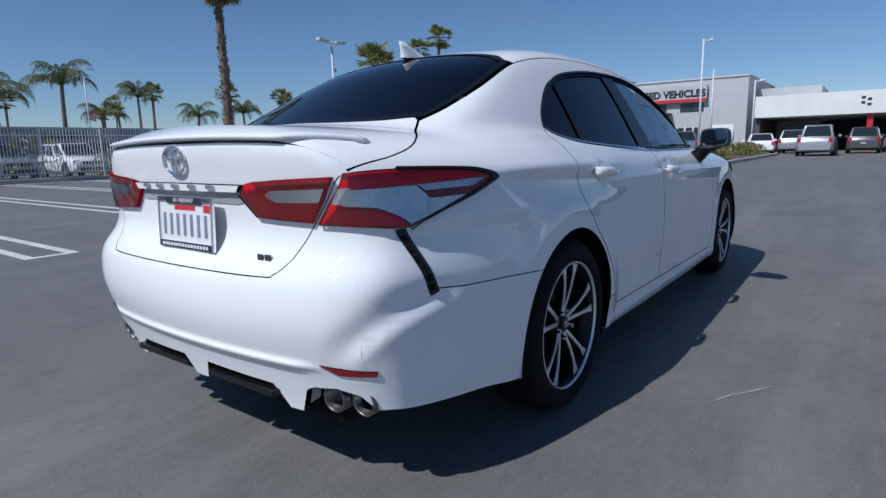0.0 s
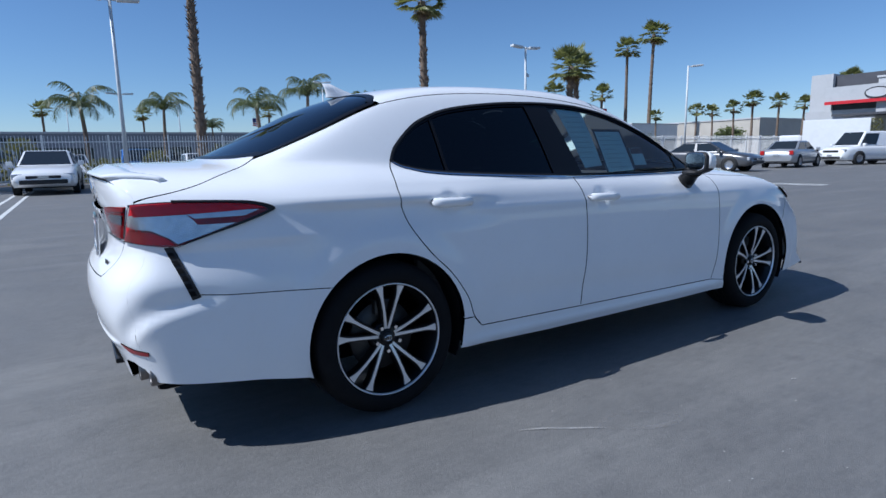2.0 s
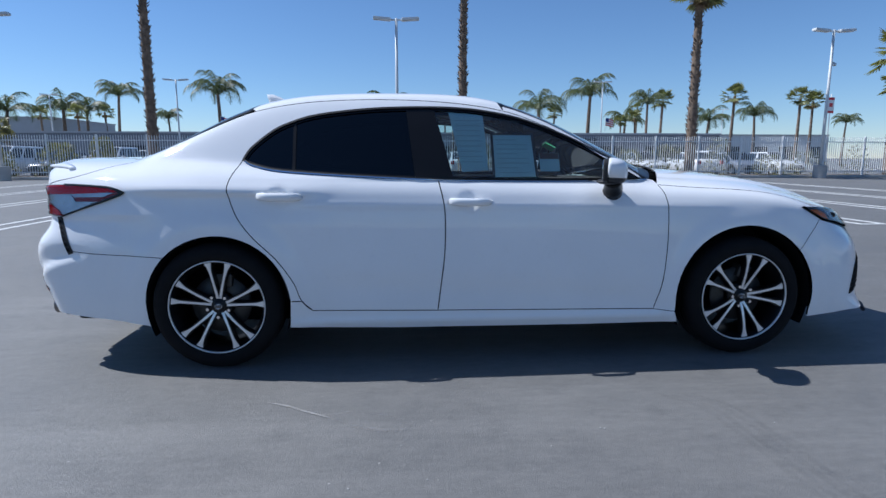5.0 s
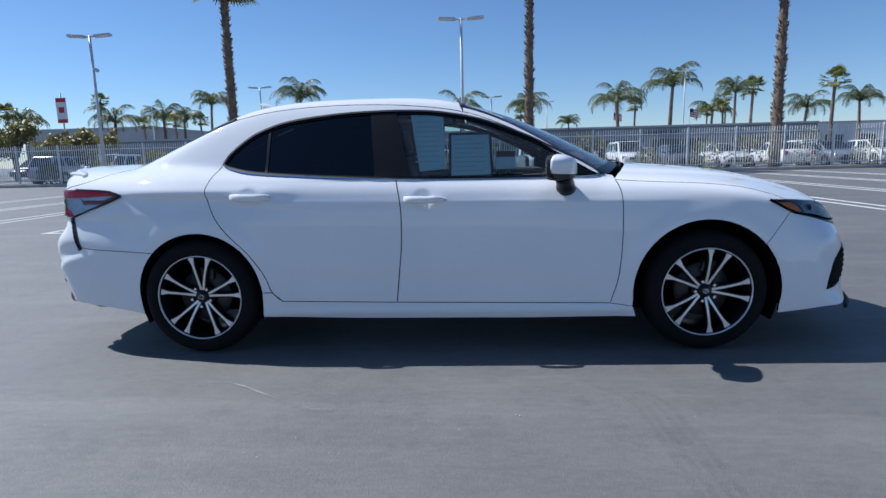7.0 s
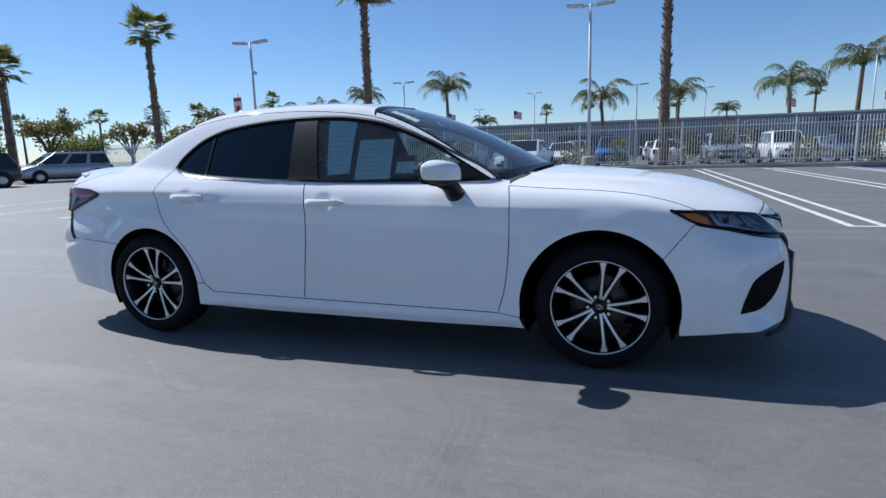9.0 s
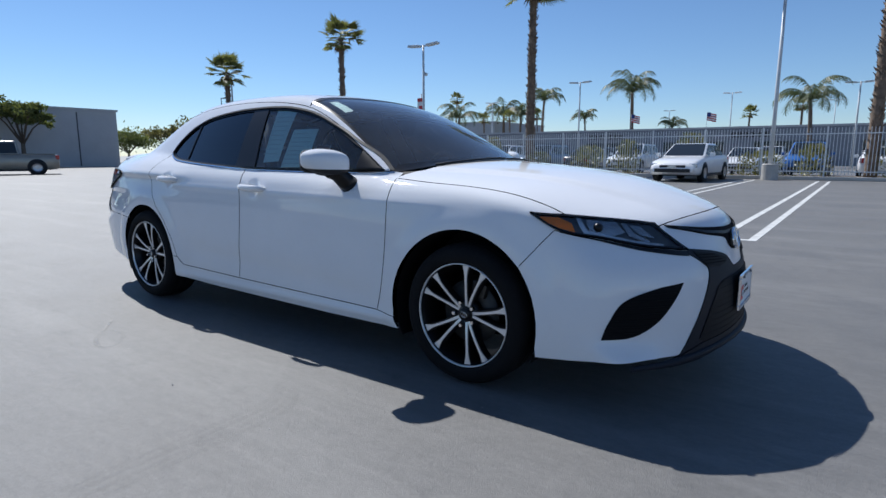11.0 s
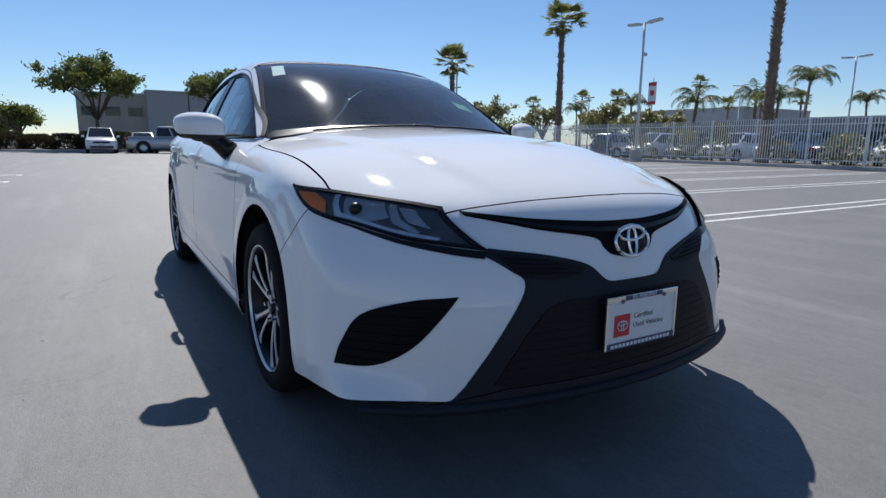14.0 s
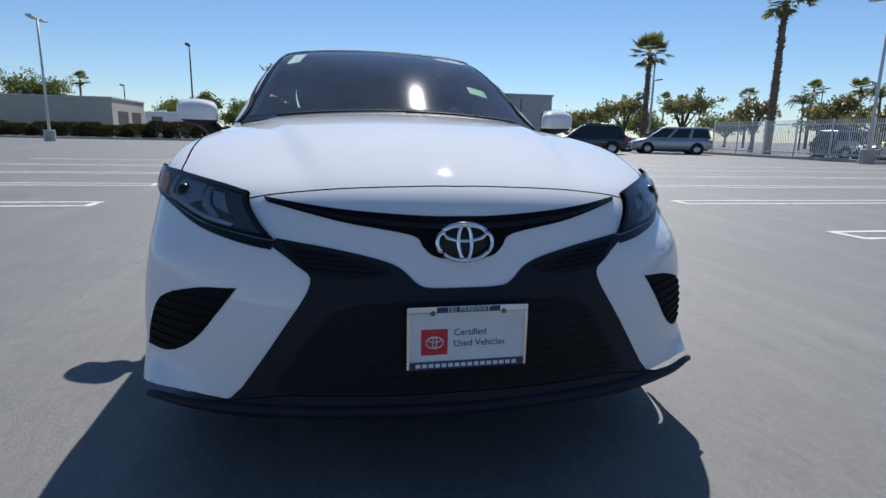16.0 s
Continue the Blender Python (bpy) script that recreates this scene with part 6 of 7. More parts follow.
headlight = lamp("headlight", "side", HL_SIDE, SMOKED, "swept-back headlight with smoked housing and amber corner", lens=LENS_GLASS)
panel("bezel", "side", dense(HL_SIDE, 0.014), GLOSS_BLACK, headlight, holes=[[tuple(q) for q in shrink(dense(HL_SIDE, 0.014), 0.006)]], gap=0.0, lip=0.01, offset=0.012, step=0.02)
panel("amber_reflector", "side", dense([(1.755, 0.803), (1.84, 0.800), (1.895, 0.778), (1.915, 0.745), (1.86, 0.760)], 0.014), AMBER, headlight, gap=0, lip=0.004, offset=0.007, step=0.02, label="amber corner reflector")
panel("light_bar", "side", dense([(1.90, 0.797), (1.915, 0.796), (1.955, 0.75), (2.10, 0.712), (2.20, 0.692), (2.2, 0.685), (2.09, 0.702), (1.945, 0.738)], 0.014), LAMP_CHROME, headlight, gap=0, lip=0.004, offset=0.008, step=0.02, label="bright light guide")
panel("light_bar", "side", dense([(2.05, 0.775), (2.065, 0.774), (2.105, 0.735), (2.16, 0.705), (2.15, 0.70), (2.09, 0.727)], 0.014), SMOKED_CHROME, headlight, gap=0, lip=0.004, offset=0.008, step=0.02)
panel("reflector_bowl", "side", dense([(2.075, 0.768), (2.11, 0.763), (2.17, 0.715), (2.12, 0.73)], 0.014), SMOKED_CHROME, headlight, gap=0, lip=0.003, offset=0.006, step=0.02)
for s in (-1, 1):
    p = onto("side", [(1.985, 0.762)])
    n = body_normal(p)[0]
    q = p[0] + n * 0.004
    bm = bmesh.new()
    bmesh.ops.create_uvsphere(bm, u_segments=20, v_segments=12, radius=0.02, matrix=Matrix.Translation((q[0], q[1] if s < 0 else -q[1], q[2])))
    for f in bm.faces:
        f.smooth = True
    part("projector", bm, GLOSS_BLACK, headlight if s < 0 else LEFT[headlight.name], "round projector lens")
panel("reflector_bowl", "side", dense([(1.93, 0.796), (2.03, 0.783), (2.075, 0.742), (2.04, 0.728), (1.965, 0.748)], 0.014), SMOKED_CHROME, headlight, gap=0, lip=0.003, offset=0.005, step=0.02)
panel("headlight_shadow_strip", "side", dense([(2.275, 0.660), (2.22, 0.672), (2.13, 0.688), (2.0, 0.720), (1.86, 0.748), (1.86, 0.745), (2.0, 0.714), (2.13, 0.678), (2.22, 0.657), (2.285, 0.64)], 0.014), GLOSS_BLACK, headlight, gap=0, lip=0.004, offset=0.003, step=0.02)

# nose
SLOT = curved([(0.0, 0.731), (0.1, 0.732), (0.312, 0.744), (0.508, 0.765)], 5) + [(0.50, 0.755)] + curved([(0.40, 0.733), (0.30, 0.712), (0.135, 0.685), (0.105, 0.655), (0.075, 0.632), (0.0, 0.618)], 4)
grille = panel("upper_grille", "front", dense(mirrored(SLOT), 0.014), DEEP_BLACK, gap=0, lip=0.006, offset=0.003, step=0.022, label="slim black upper grille")
panel("grille_bar", "front", dense(mirrored([(0.0, 0.712), (0.12, 0.713), (0.30, 0.727), (0.46, 0.752), (0.46, 0.748), (0.30, 0.717), (0.12, 0.70), (0.0, 0.699)]), 0.014), GLOSS_BLACK, grille, gap=0, lip=0.004, offset=0.009, step=0.02)
MASK = curved([(0.0, 0.555), (0.09, 0.556), (0.125, 0.568), (0.18, 0.612), (0.305, 0.644), (0.47, 0.667)], 5) + [(0.485, 0.655)] + curved([(0.485, 0.648), (0.425, 0.608), (0.388, 0.563), (0.463, 0.44), (0.566, 0.285)], 5) + [(0.60, 0.25), (0.65, 0.236), (0.66, 0.205), (0.45, 0.215), (0.0, 0.234)]
panel("grille_surround", "front", dense(mirrored(MASK), 0.016), MASK_GREY, gap=0, lip=0.006, offset=0.004, step=0.03, label="wide dark grey grille surround")
lower = panel("lower_grille", "front", dense(mirrored([(0, 0.522), (0.27, 0.515), (0.33, 0.495), (0.40, 0.42), (0.485, 0.29), (0.45, 0.275), (0, 0.283)]), 0.016), MASK_DARK, gap=0, lip=0.004, offset=0.007, step=0.03, label="black lower grille opening")
for i in range(9):
    z = 0.30 + i * 0.0255
    w = 0.47 - max(0, (z - 0.29)) * 0.62 - (0.05 if z > 0.49 else 0)
    panel("grille_slat", "front", dense(mirrored([(0, z + 0.0045), (w, z + 0.0045), (w + 0.003, z - 0.0045), (0, z - 0.0045)]), 0.02), MASK_DARK, lower, gap=0, lip=0.001, offset=0.0082, step=0.04)
insert = panel("mesh_insert", "front", dense(curved([(-0.19, 0.602), (-0.31, 0.632), (-0.455, 0.655)], 4) + [(-0.44, 0.635), (-0.395, 0.59), (-0.30, 0.575), (-0.21, 0.585)], 0.016), MASK_DARK, both=True, gap=0, lip=0.004, offset=0.007, step=0.03, label="black mesh insert")
for i in range(4):
    z0 = 0.588 + i * 0.013
    panel("mesh_bar", "front", dense([(-0.22 - 0.03 * i, z0), (-0.40 - 0.012 * i, z0 + 0.010), (-0.40 - 0.012 * i, z0 + 0.014), (-0.22 - 0.03 * i, z0 + 0.004)], 0.02), DEEP_BLACK, insert, both=True, gap=0, lip=0.003, offset=0.009, step=0.04)
VENT = curved([(0.574, 0.543), (0.69, 0.529), (0.795, 0.484), (0.838, 0.40), (0.854, 0.33)], 6) + curved([(0.854, 0.328), (0.773, 0.338), (0.695, 0.391), (0.627, 0.474), (0.574, 0.543)], 6)[:-1]
vent = panel("side_vent", "front", dense([(-y, z) for y, z in VENT], 0.012), DEEP_BLACK, both=True, gap=0, lip=0.006, offset=0.003, step=0.02, label="black louvred corner vent")
vp = np.array([(-y, z) for y, z in VENT])
for i in range(7):
    z = 0.352 + 0.0255 * i
    xs = []
    for a, b in zip(vp, np.roll(vp, -1, 0)):
        if (a[1] > z) != (b[1] > z):
            xs.append(a[0] + (b[0] - a[0]) * (z - a[1]) / (b[1] - a[1]))
    if len(xs) >= 2:
        y0, y1 = max(min(xs) + 0.006, -0.835), max(xs) - 0.006
        if y1 - y0 > 0.03:
            panel("louvre", "front", dense([(y0, z - 0.004), (y1, z - 0.004), (y1, z + 0.004), (y0, z + 0.004)], 0.012), DEEP_BLACK, vent, both=True, gap=0, lip=0.005, offset=0.007, step=0.03)
lip_pts = []
for y in np.linspace(-0.83, 0.83, 49):
    ay = abs(y)
    lip_pts.append((float(nose_x(np.array(y), np.array(0.22))) + 0.006 - 0.02 * step01(0.7, 0.83, ay), y, 0.226 + 0.011 * step01(0.72, 0.1, ay)))
bm = bmesh.new()
tube(bm, lip_pts, [0.010 + 0.007 * min(1, (0.83 - abs(q[1])) / 0.25) for q in lip_pts], 10)
part("front_lip", bm, MASK_GREY, front_bumper, "black lower lip spoiler")
part("front_valance", panel_mesh("front_valance", "front", dense(mirrored([(0, 0.281), (0.45, 0.273), (0.56, 0.255), (0.63, 0.235), (0.65, 0.208), (0.5, 0.205), (0, 0.23)])), (), MASK_GREY, offset=0.009, gap=0, lip=0.01), None, front_bumper)


def emblem(parent, centre, normal, w, h, mat, bar=0.007):
    """Three plain rings in one oval."""
    n = Vector(normal).normalized()
    up = (Vector((0, 0, 1)) - n * n.z).normalized()
    side = up.cross(n)
    bm = bmesh.new()
    for cx, cz, rx, rz in ((0, 0, w, h), (0, 0, w * 0.24, h * 0.97), (0, h * 0.48, w * 0.78, h * 0.42)):
        pts = []
        for k in range(37):
            a = 2 * math.pi * k / 36
            pts.append(Vector(centre) + side * (cx + rx * math.cos(a)) + up * (cz + rz * math.sin(a)) + n * 0.004)
        tube(bm, pts, bar, 8, cap=False)
    return part("emblem", bm, mat, parent, "chrome oval ring emblem")


p = onto("front", [(0, 0.669)])
emblem(grille, p[0] + np.array([0.012, 0, 0]), (1, 0, 0.22), 0.072, 0.047, CHROME, 0.0058)
bm = bmesh.new()
bmesh.ops.create_uvsphere(bm, u_segments=28, v_segments=12, radius=1.0, matrix=pose(p[0][0] + 0.004, 0, 0.669, 0, -12, 0) @ Matrix.Diagonal((0.008, 0.074, 0.049, 1)))
for f in bm.faces:
    f.smooth = True
part("emblem_backing", bm, GLOSS_BLACK, grille)


def number_plate(front):
    """A plate in its holder, built facing +x about its own middle."""
    x = 2.434 if front else -2.408
    m = pose(x, 0.0 if front else -0.03, 0.437 if front else 0.79, 0, 0 if front else -3, 0 if front else 180)
    me = bpy.data.meshes.new("number_plate")
    b = boxed(-0.004, 0.004, -0.152, 0.152, -0.076, 0.076, bevel=0.003)
    b.to_mesh(me)
    b.free()
    me.materials.append(PLATE_WHITE)
    e = part("number_plate", me, None, front_bumper if front else trunk_lid, "white dealer plate in a bright frame" if front else "white plate in a bright dealer frame")
    e.matrix_basis = m
    bm = bmesh.new()
    for y0, y1, z0, z1 in ((-0.157, 0.157, 0.066, 0.082), (-0.157, 0.157, -0.082, -0.06), (-0.157, -0.148, -0.06, 0.066), (0.148, 0.157, -0.06, 0.066)):
        box(bm, -0.002, 0.009, y0, y1, z0, z1, bevel=0.002)
    part("plate_frame", bm, CHROME, e)
    T = pose(0.0098, 0, 0, 90, 0, 90)
    if front:
        part("top_strip", boxed(0.009, 0.0095, -0.082, 0.082, 0.067, 0.081), PLATE_BLUE, e)
        part("foot_strip", boxed(0.009, 0.0095, -0.15, 0.15, -0.0815, -0.0605), PLATE_BLUE, e)
        text_on("letters", "101 FREEWAY", 0.0185, pose(0.0098, 0, 0.0738, 90, 0, 90), PLATE_WHITE, e, 0.0004)
        for k in range(16):
            part("dealer_bar", boxed(0.0095, 0.01, -0.134 + 0.0168 * k, -0.122 + 0.0168 * k, -0.0765, -0.0665), PLATE_WHITE, e)
        part("red_square", boxed(0.004, 0.0046, -0.12, -0.052, -0.045, 0.023), PLATE_RED, e, "red square with a plain ring mark")
        emblem(e, (0.003, -0.086, -0.011), (1, 0, 0), 0.022, 0.015, PLATE_WHITE, 0.0016)
        text_on("letters", "Certified", 0.024, pose(0.0045, -0.037, 0.012, 90, 0, 90), BLACK_PAINT, e, 0.0003, "LEFT")
        text_on("letters", "Used Vehicles", 0.024, pose(0.0045, -0.037, -0.017, 90, 0, 90), BLACK_PAINT, e, 0.0003, "LEFT")
        for y in (-0.092, 0.092):
            bm = bmesh.new()
            bmesh.ops.create_uvsphere(bm, u_segments=10, v_segments=6, radius=0.007, matrix=Matrix.Translation((0.008, y, 0.066)))
            part("screw", bm, STEEL, e)
    else:
        part("top_strip", boxed(0.009, 0.0095, -0.1, 0.1, 0.06, 0.081), BLACK_PAINT, e)
        part("foot_strip", boxed(0.009, 0.0095, -0.148, 0.148, -0.081, -0.061), BLACK_PAINT, e)
        text_on("letters", "101 FREEWAY", 0.0195, pose(0.0098, 0, 0.0706, 90, 0, 90), PLATE_WHITE, e, 0.0004)
        part("script_bar", boxed(0.004, 0.0046, -0.06, 0.06, 0.04, 0.056), PLATE_RED, e)
        part("sticker", boxed(0.004, 0.0046, 0.105, 0.145, 0.036, 0.06), PLATE_RED, e)
        for k in range(7):                     # plain bars in place of the number
            y = -0.135 + k * 0.0395
            part("number_bar", boxed(0.004, 0.0048, y + 0.005, y + 0.021, -0.042, 0.028), PLATE_INK, e)
        for k in range(16):
            part("dealer_bar", boxed(0.0095, 0.01, -0.134 + 0.0168 * k, -0.122 + 0.0168 * k, -0.0765, -0.0665), PLATE_WHITE, e)
    return e


number_plate(True)
number_plate(False)

# tail lights
TL_OUT = curved([(-2.318, 0.945), (-2.183, 0.948), (-2.009, 0.942), (-1.91, 0.934), (-1.850, 0.912)], 5) + curved([(-1.850, 0.910), (-1.944, 0.874), (-2.068, 0.834), (-2.186, 0.793)], 5)[1:] + [(-2.232, 0.794), (-2.289, 0.801)]
TL_REAR = [(0.638, 0.944), (0.70, 0.948), (0.735, 0.945), (0.735, 0.80), (0.69, 0.80), (0.60, 0.804), (0.567, 0.806), (0.605, 0.867)]
taillight = lamp("taillight", "side", [(q[0], q[2]) for q in onto("rear", dense([(-y, z) for y, z in TL_REAR[-2:]], 0.014, False))] + [(-2.311, 0.944)] + TL_OUT[1:-1] + [(-2.30, 0.802)], DARK_RED, "long red tail light with clear inner lens", lens=LENS_GLASS)
panel("red_edge", "rear", dense([(-y, z) for y, z in [(0.655, 0.942), (0.69, 0.944), (0.70, 0.87), (0.69, 0.806), (0.60, 0.806), (0.564, 0.809), (0.608, 0.868)]], 0.014), LAMP_RED, taillight, gap=0, lip=0.004, offset=0.0026, step=0.02, both=True)
panel("clear_edge", "rear", dense([(-y, z) for y, z in [(0.628, 0.904), (0.70, 0.908), (0.70, 0.862), (0.613, 0.862)]], 0.014), LAMP_CHROME, taillight, gap=0, lip=0.002, offset=0.0042, step=0.02, both=True, label="clear reversing lens")
panel("bezel", "side", dense(curved([(-2.183, 0.951), (-2.009, 0.945), (-1.91, 0.937), (-1.846, 0.913), (-1.944, 0.871), (-2.068, 0.831), (-2.186, 0.790)], 5) + curved([(-2.186, 0.790), (-2.064, 0.838), (-1.944, 0.880), (-1.872, 0.911), (-1.92, 0.929), (-2.009, 0.938), (-2.183, 0.944)], 5)[1:], 0.014), GLOSS_BLACK, taillight, gap=0, lip=0.012, offset=0.0155, step=0.02)
panel("red_upper", "side", dense([(-2.305, 0.94), (-2.183, 0.944), (-2.01, 0.938), (-1.915, 0.93), (-1.88, 0.917), (-2.0, 0.910), (-2.15, 0.904), (-2.30, 0.900)], 0.014), LAMP_RED, taillight, gap=0, lip=0.004, offset=0.0098, step=0.02)
panel("red_lower", "side", dense([(-2.318, 0.85), (-2.26, 0.845), (-2.21, 0.82), (-2.19, 0.798), (-2.3, 0.804), (-2.33, 0.812)], 0.014), LAMP_RED, taillight, gap=0, lip=0.004, offset=0.008, step=0.02)
panel("clear_lens", "side", dense([(-2.30, 0.912), (-2.22, 0.914), (-2.15, 0.912), (-2.12, 0.88), (-2.10, 0.85), (-2.13, 0.826), (-2.18, 0.80), (-2.205, 0.822), (-2.255, 0.85), (-2.312, 0.858)], 0.014), LAMP_CHROME, taillight, gap=0, lip=0.004, offset=0.007, step=0.016, label="clear ribbed reversing lens")
panel("chrome_blade", "side", dense([(-2.156, 0.916), (-1.90, 0.913), (-1.955, 0.892), (-2.118, 0.888)], 0.014), LAMP_CHROME, taillight, gap=0, lip=0.004, offset=0.008, step=0.02, label="bright blade trim")
panel("chrome_blade", "side", dense([(-2.112, 0.866), (-1.985, 0.869), (-2.06, 0.842), (-2.165, 0.806), (-2.18, 0.803), (-2.13, 0.83)], 0.014), LAMP_CHROME, taillight, gap=0, lip=0.004, offset=0.008, step=0.02)
TLI = [(0.278, 0.889), (0.315, 0.917), (0.42, 0.927), (0.52, 0.932), (0.622, 0.936), (0.592, 0.87), (0.551, 0.81), (0.45, 0.814), (0.352, 0.819)]
tl_in = lamp("inner_taillight", "rear", [(-y, z) for y, z in TLI], LAMP_RED, "red inner tail light on the trunk lid", lens=LENS_GLASS, both=True, parent=trunk_lid)
panel("clear_lens", "rear", dense([(-y, z) for y, z in [(0.39, 0.884), (0.415, 0.898), (0.597, 0.905), (0.578, 0.867), (0.43, 0.865)]], 0.014), LAMP_CHROME, tl_in, gap=0, lip=0.004, offset=0.008, step=0.02, both=True, label="clear reversing lens")
# deeper red panel paints the shading along the lamp's top
panel("top_shade_band", "rear", dense([(-y, z) for y, z in [(0.34, 0.922), (0.52, 0.931), (0.62, 0.935), (0.612, 0.915), (0.45, 0.908), (0.36, 0.905)]], 0.014), DARK_RED, tl_in, gap=0, lip=0.003, offset=0.007, step=0.02, both=True)

# tail
strip = panel("corner_vent", "side", dense([(-2.226, 0.79), (-2.198, 0.792), (-2.128, 0.61), (-2.157, 0.60)], 0.014), SATIN_BLACK, gap=0, lip=0.004, offset=0.003, step=0.02, label="black corner vent strip")
for k in range(6):
    t = 0.08 + 0.15 * k
    x, z = -2.219 + 0.07 * t, 0.785 - 0.182 * t
    panel("vent_slot", "side", dense([(x - 0.006, z), (x + 0.012, z + 0.002), (x + 0.019, z - 0.016), (x + 0.001, z - 0.018)], 0.01), DEEP_BLACK, strip, gap=0, lip=0.001, offset=0.0055, step=0.02)
panel("reflector", "rear", dense([(-y, z) for y, z in [(0.595, 0.428), (0.74, 0.416), (0.735, 0.401), (0.645, 0.402)]], 0.014), DARK_RED, rear_bumper, gap=0, lip=0.004, offset=0.004, step=0.02, both=True, label="dark red bumper reflector")
# grey strip below the lip, the plate recess's shade put in as colour
panel("recess_shade_strip", "rear", dense(mirrored([(0, 0.893), (0.268, 0.888), (0.30, 0.862), (0.27, 0.855), (0, 0.86)]), 0.02), paint("recess_shade_grey", (0.35, 0.35, 0.36), 0.5), trunk_lid, gap=0, lip=0.003, offset=0.003, step=0.03)
panel("lip_trim", "rear", dense(mirrored([(0, 0.915), (0.30, 0.913), (0.285, 0.893), (0, 0.893)]), 0.02), CAR_WHITE, trunk_lid, gap=0, lip=0.02, offset=0.017, step=0.03)
p = onto("rear", [(-0.005, 0.985)])
emblem(trunk_lid, p[0] + np.array([-0.001, 0.018, 0]), (-1, 0, -0.1), 0.062, 0.042, CHROME, 0.0048)
for k, y in enumerate((0.205, 0.115, 0.02, -0.075, -0.17)):
    p = onto("rear", [(y, 0.905)])[0]
    part("badge_bar", boxed(p[0] - 0.024, p[0] - 0.018, y - 0.02, y + 0.02, 0.899, 0.912, bevel=0.003), CHROME, trunk_lid, "small bright badge")
for k, y in enumerate((-0.385, -0.415)):
    p = onto("rear", [(y, 0.71)])[0]
    part("badge_bar", boxed(p[0] - 0.008, p[0] - 0.002, y - 0.012, y + 0.012, 0.702, 0.720, bevel=0.002), STEEL, trunk_lid, "small bright badge")
# spoiler: a blade across the lid with turned-down ends
bm = bmesh.new()
rows = []
for y in np.linspace(-0.625, 0.625, 51):
    a = abs(y)
    e = step01(0.46, 0.625, a)
    xr = -2.425 + 0.16 * y * y + 0.15 * e**1.5
    xf = -2.285 + 0.16 * y * y + 0.05 * e
    xm = (xf + xr) / 2
    lid_f, lid_m, lid_r = (float(q[2]) for q in onto("top", [(xf, y), (xm, y), (max(xr, -2.33) + 0.02, y)]))
    zf = lid_f - 0.004
    zt = (1.062 - 0.05 * y * y) * (1 - e) + (lid_r + 0.014) * e
    zm = max((zf + zt) / 2 + 0.006, lid_m + 0.005)
    zb = zt - 0.021
    rows.append([bm.verts.new(q) for q in ((xf, y, zf), (xm, y, zm), (xr + 0.012, y, zt), (xr, y, zt - 0.008), (xr + 0.006, y, zb + 0.008), (xr + 0.03, y, zb), (xf - 0.02, y, min(zf - 0.03, zb)))])
for a, b in zip(rows, rows[1:]):
    for k in range(7):
        f = bm.faces.new((a[k], a[(k + 1) % 7], b[(k + 1) % 7], b[k]))
        f.smooth = True
bm.faces.new(rows[0][::-1])
bm.faces.new(rows[-1])
bmesh.ops.recalc_face_normals(bm, faces=bm.faces)
part("spoiler", bm, CAR_WHITE, trunk_lid, "low white lip spoiler")
# antenna fin
bm = bmesh.new()
fin = []
for z, x0, x1, w in ((0.0, -1.29, -1.08, 0.036), (0.02, -1.29, -1.13, 0.028), (0.045, -1.295, -1.20, 0.016), (0.07, -1.305, -1.26, 0.006)):
    zr = float(top_z(np.array(-1.18), np.array(0.0))) - 0.014
    ring = []
    for k in range(16):
        a = 2 * math.pi * k / 16
        ring.append(bm.verts.new(((x0 + x1) / 2 + (x1 - x0) / 2 * math.cos(a), w * math.sin(a), zr + z)))
    fin.append(ring)
for a, b in zip(fin, fin[1:]):
    for k in range(16):
        bm.faces.new((a[k], a[(k + 1) % 16], b[(k + 1) % 16], b[k])).smooth = True
bm.faces.new(fin[-1])
part("antenna_fin", bm, CAR_WHITE, roof, "white shark-fin antenna")
# exhausts, diffuser
for s in (-1, 1):
    for y in (0.585, 0.675):
        bm = bmesh.new()
        revolve(bm, [(0.030, 0.18), (0.041, 0.17), (0.043, 0.0), (0.040, -0.004), (0.036, 0.0), (0.033, 0.10), (0.0, 0.105)], 24, "x")
        bmesh.ops.translate(bm, verts=bm.verts, vec=(-2.335 + 0.3 * (y - 0.58), s * y, 0.31))
        part("exhaust_tip", bm, STEEL, rear_bumper, "polished round exhaust tip")
part("diffuser", boxed(-2.28, -1.9, -0.66, 0.66, 0.25, 0.42), DEEP_BLACK, rear_bumper)
for s in (-1, 1):
    bm = bmesh.new()
    box(bm, -2.405, -2.3, min(s * 0.06, s * 0.40), max(s * 0.06, s * 0.40), 0.29, 0.312, bevel=0.006)
    part("diffuser_blade", bm, GLOSS_BLACK, rear_bumper)
for y, wide in ((-0.45, 0.034), (0.0, 0.026), (0.45, 0.034)):
    bm = bmesh.new()
    v = [bm.verts.new((x, y + k * w, z)) for x, w, z in ((-2.372, wide, 0.352), (-2.345, wide * 0.5, 0.256), (-2.2, wide, 0.362), (-2.24, wide * 0.4, 0.262)) for k in (-1, 1)]
    for q in ((0, 1, 3, 2), (4, 6, 7, 5), (0, 2, 6, 4), (1, 5, 7, 3), (2, 3, 7, 6), (0, 4, 5, 1)):
        bm.faces.new([v[i] for i in q])
    bmesh.ops.recalc_face_normals(bm, faces=bm.faces)
    bmesh.ops.bevel(bm, geom=list(bm.edges), offset=0.006, segments=2, affect="EDGES")
    part("diffuser_fin", bm, CAR_WHITE, rear_bumper)

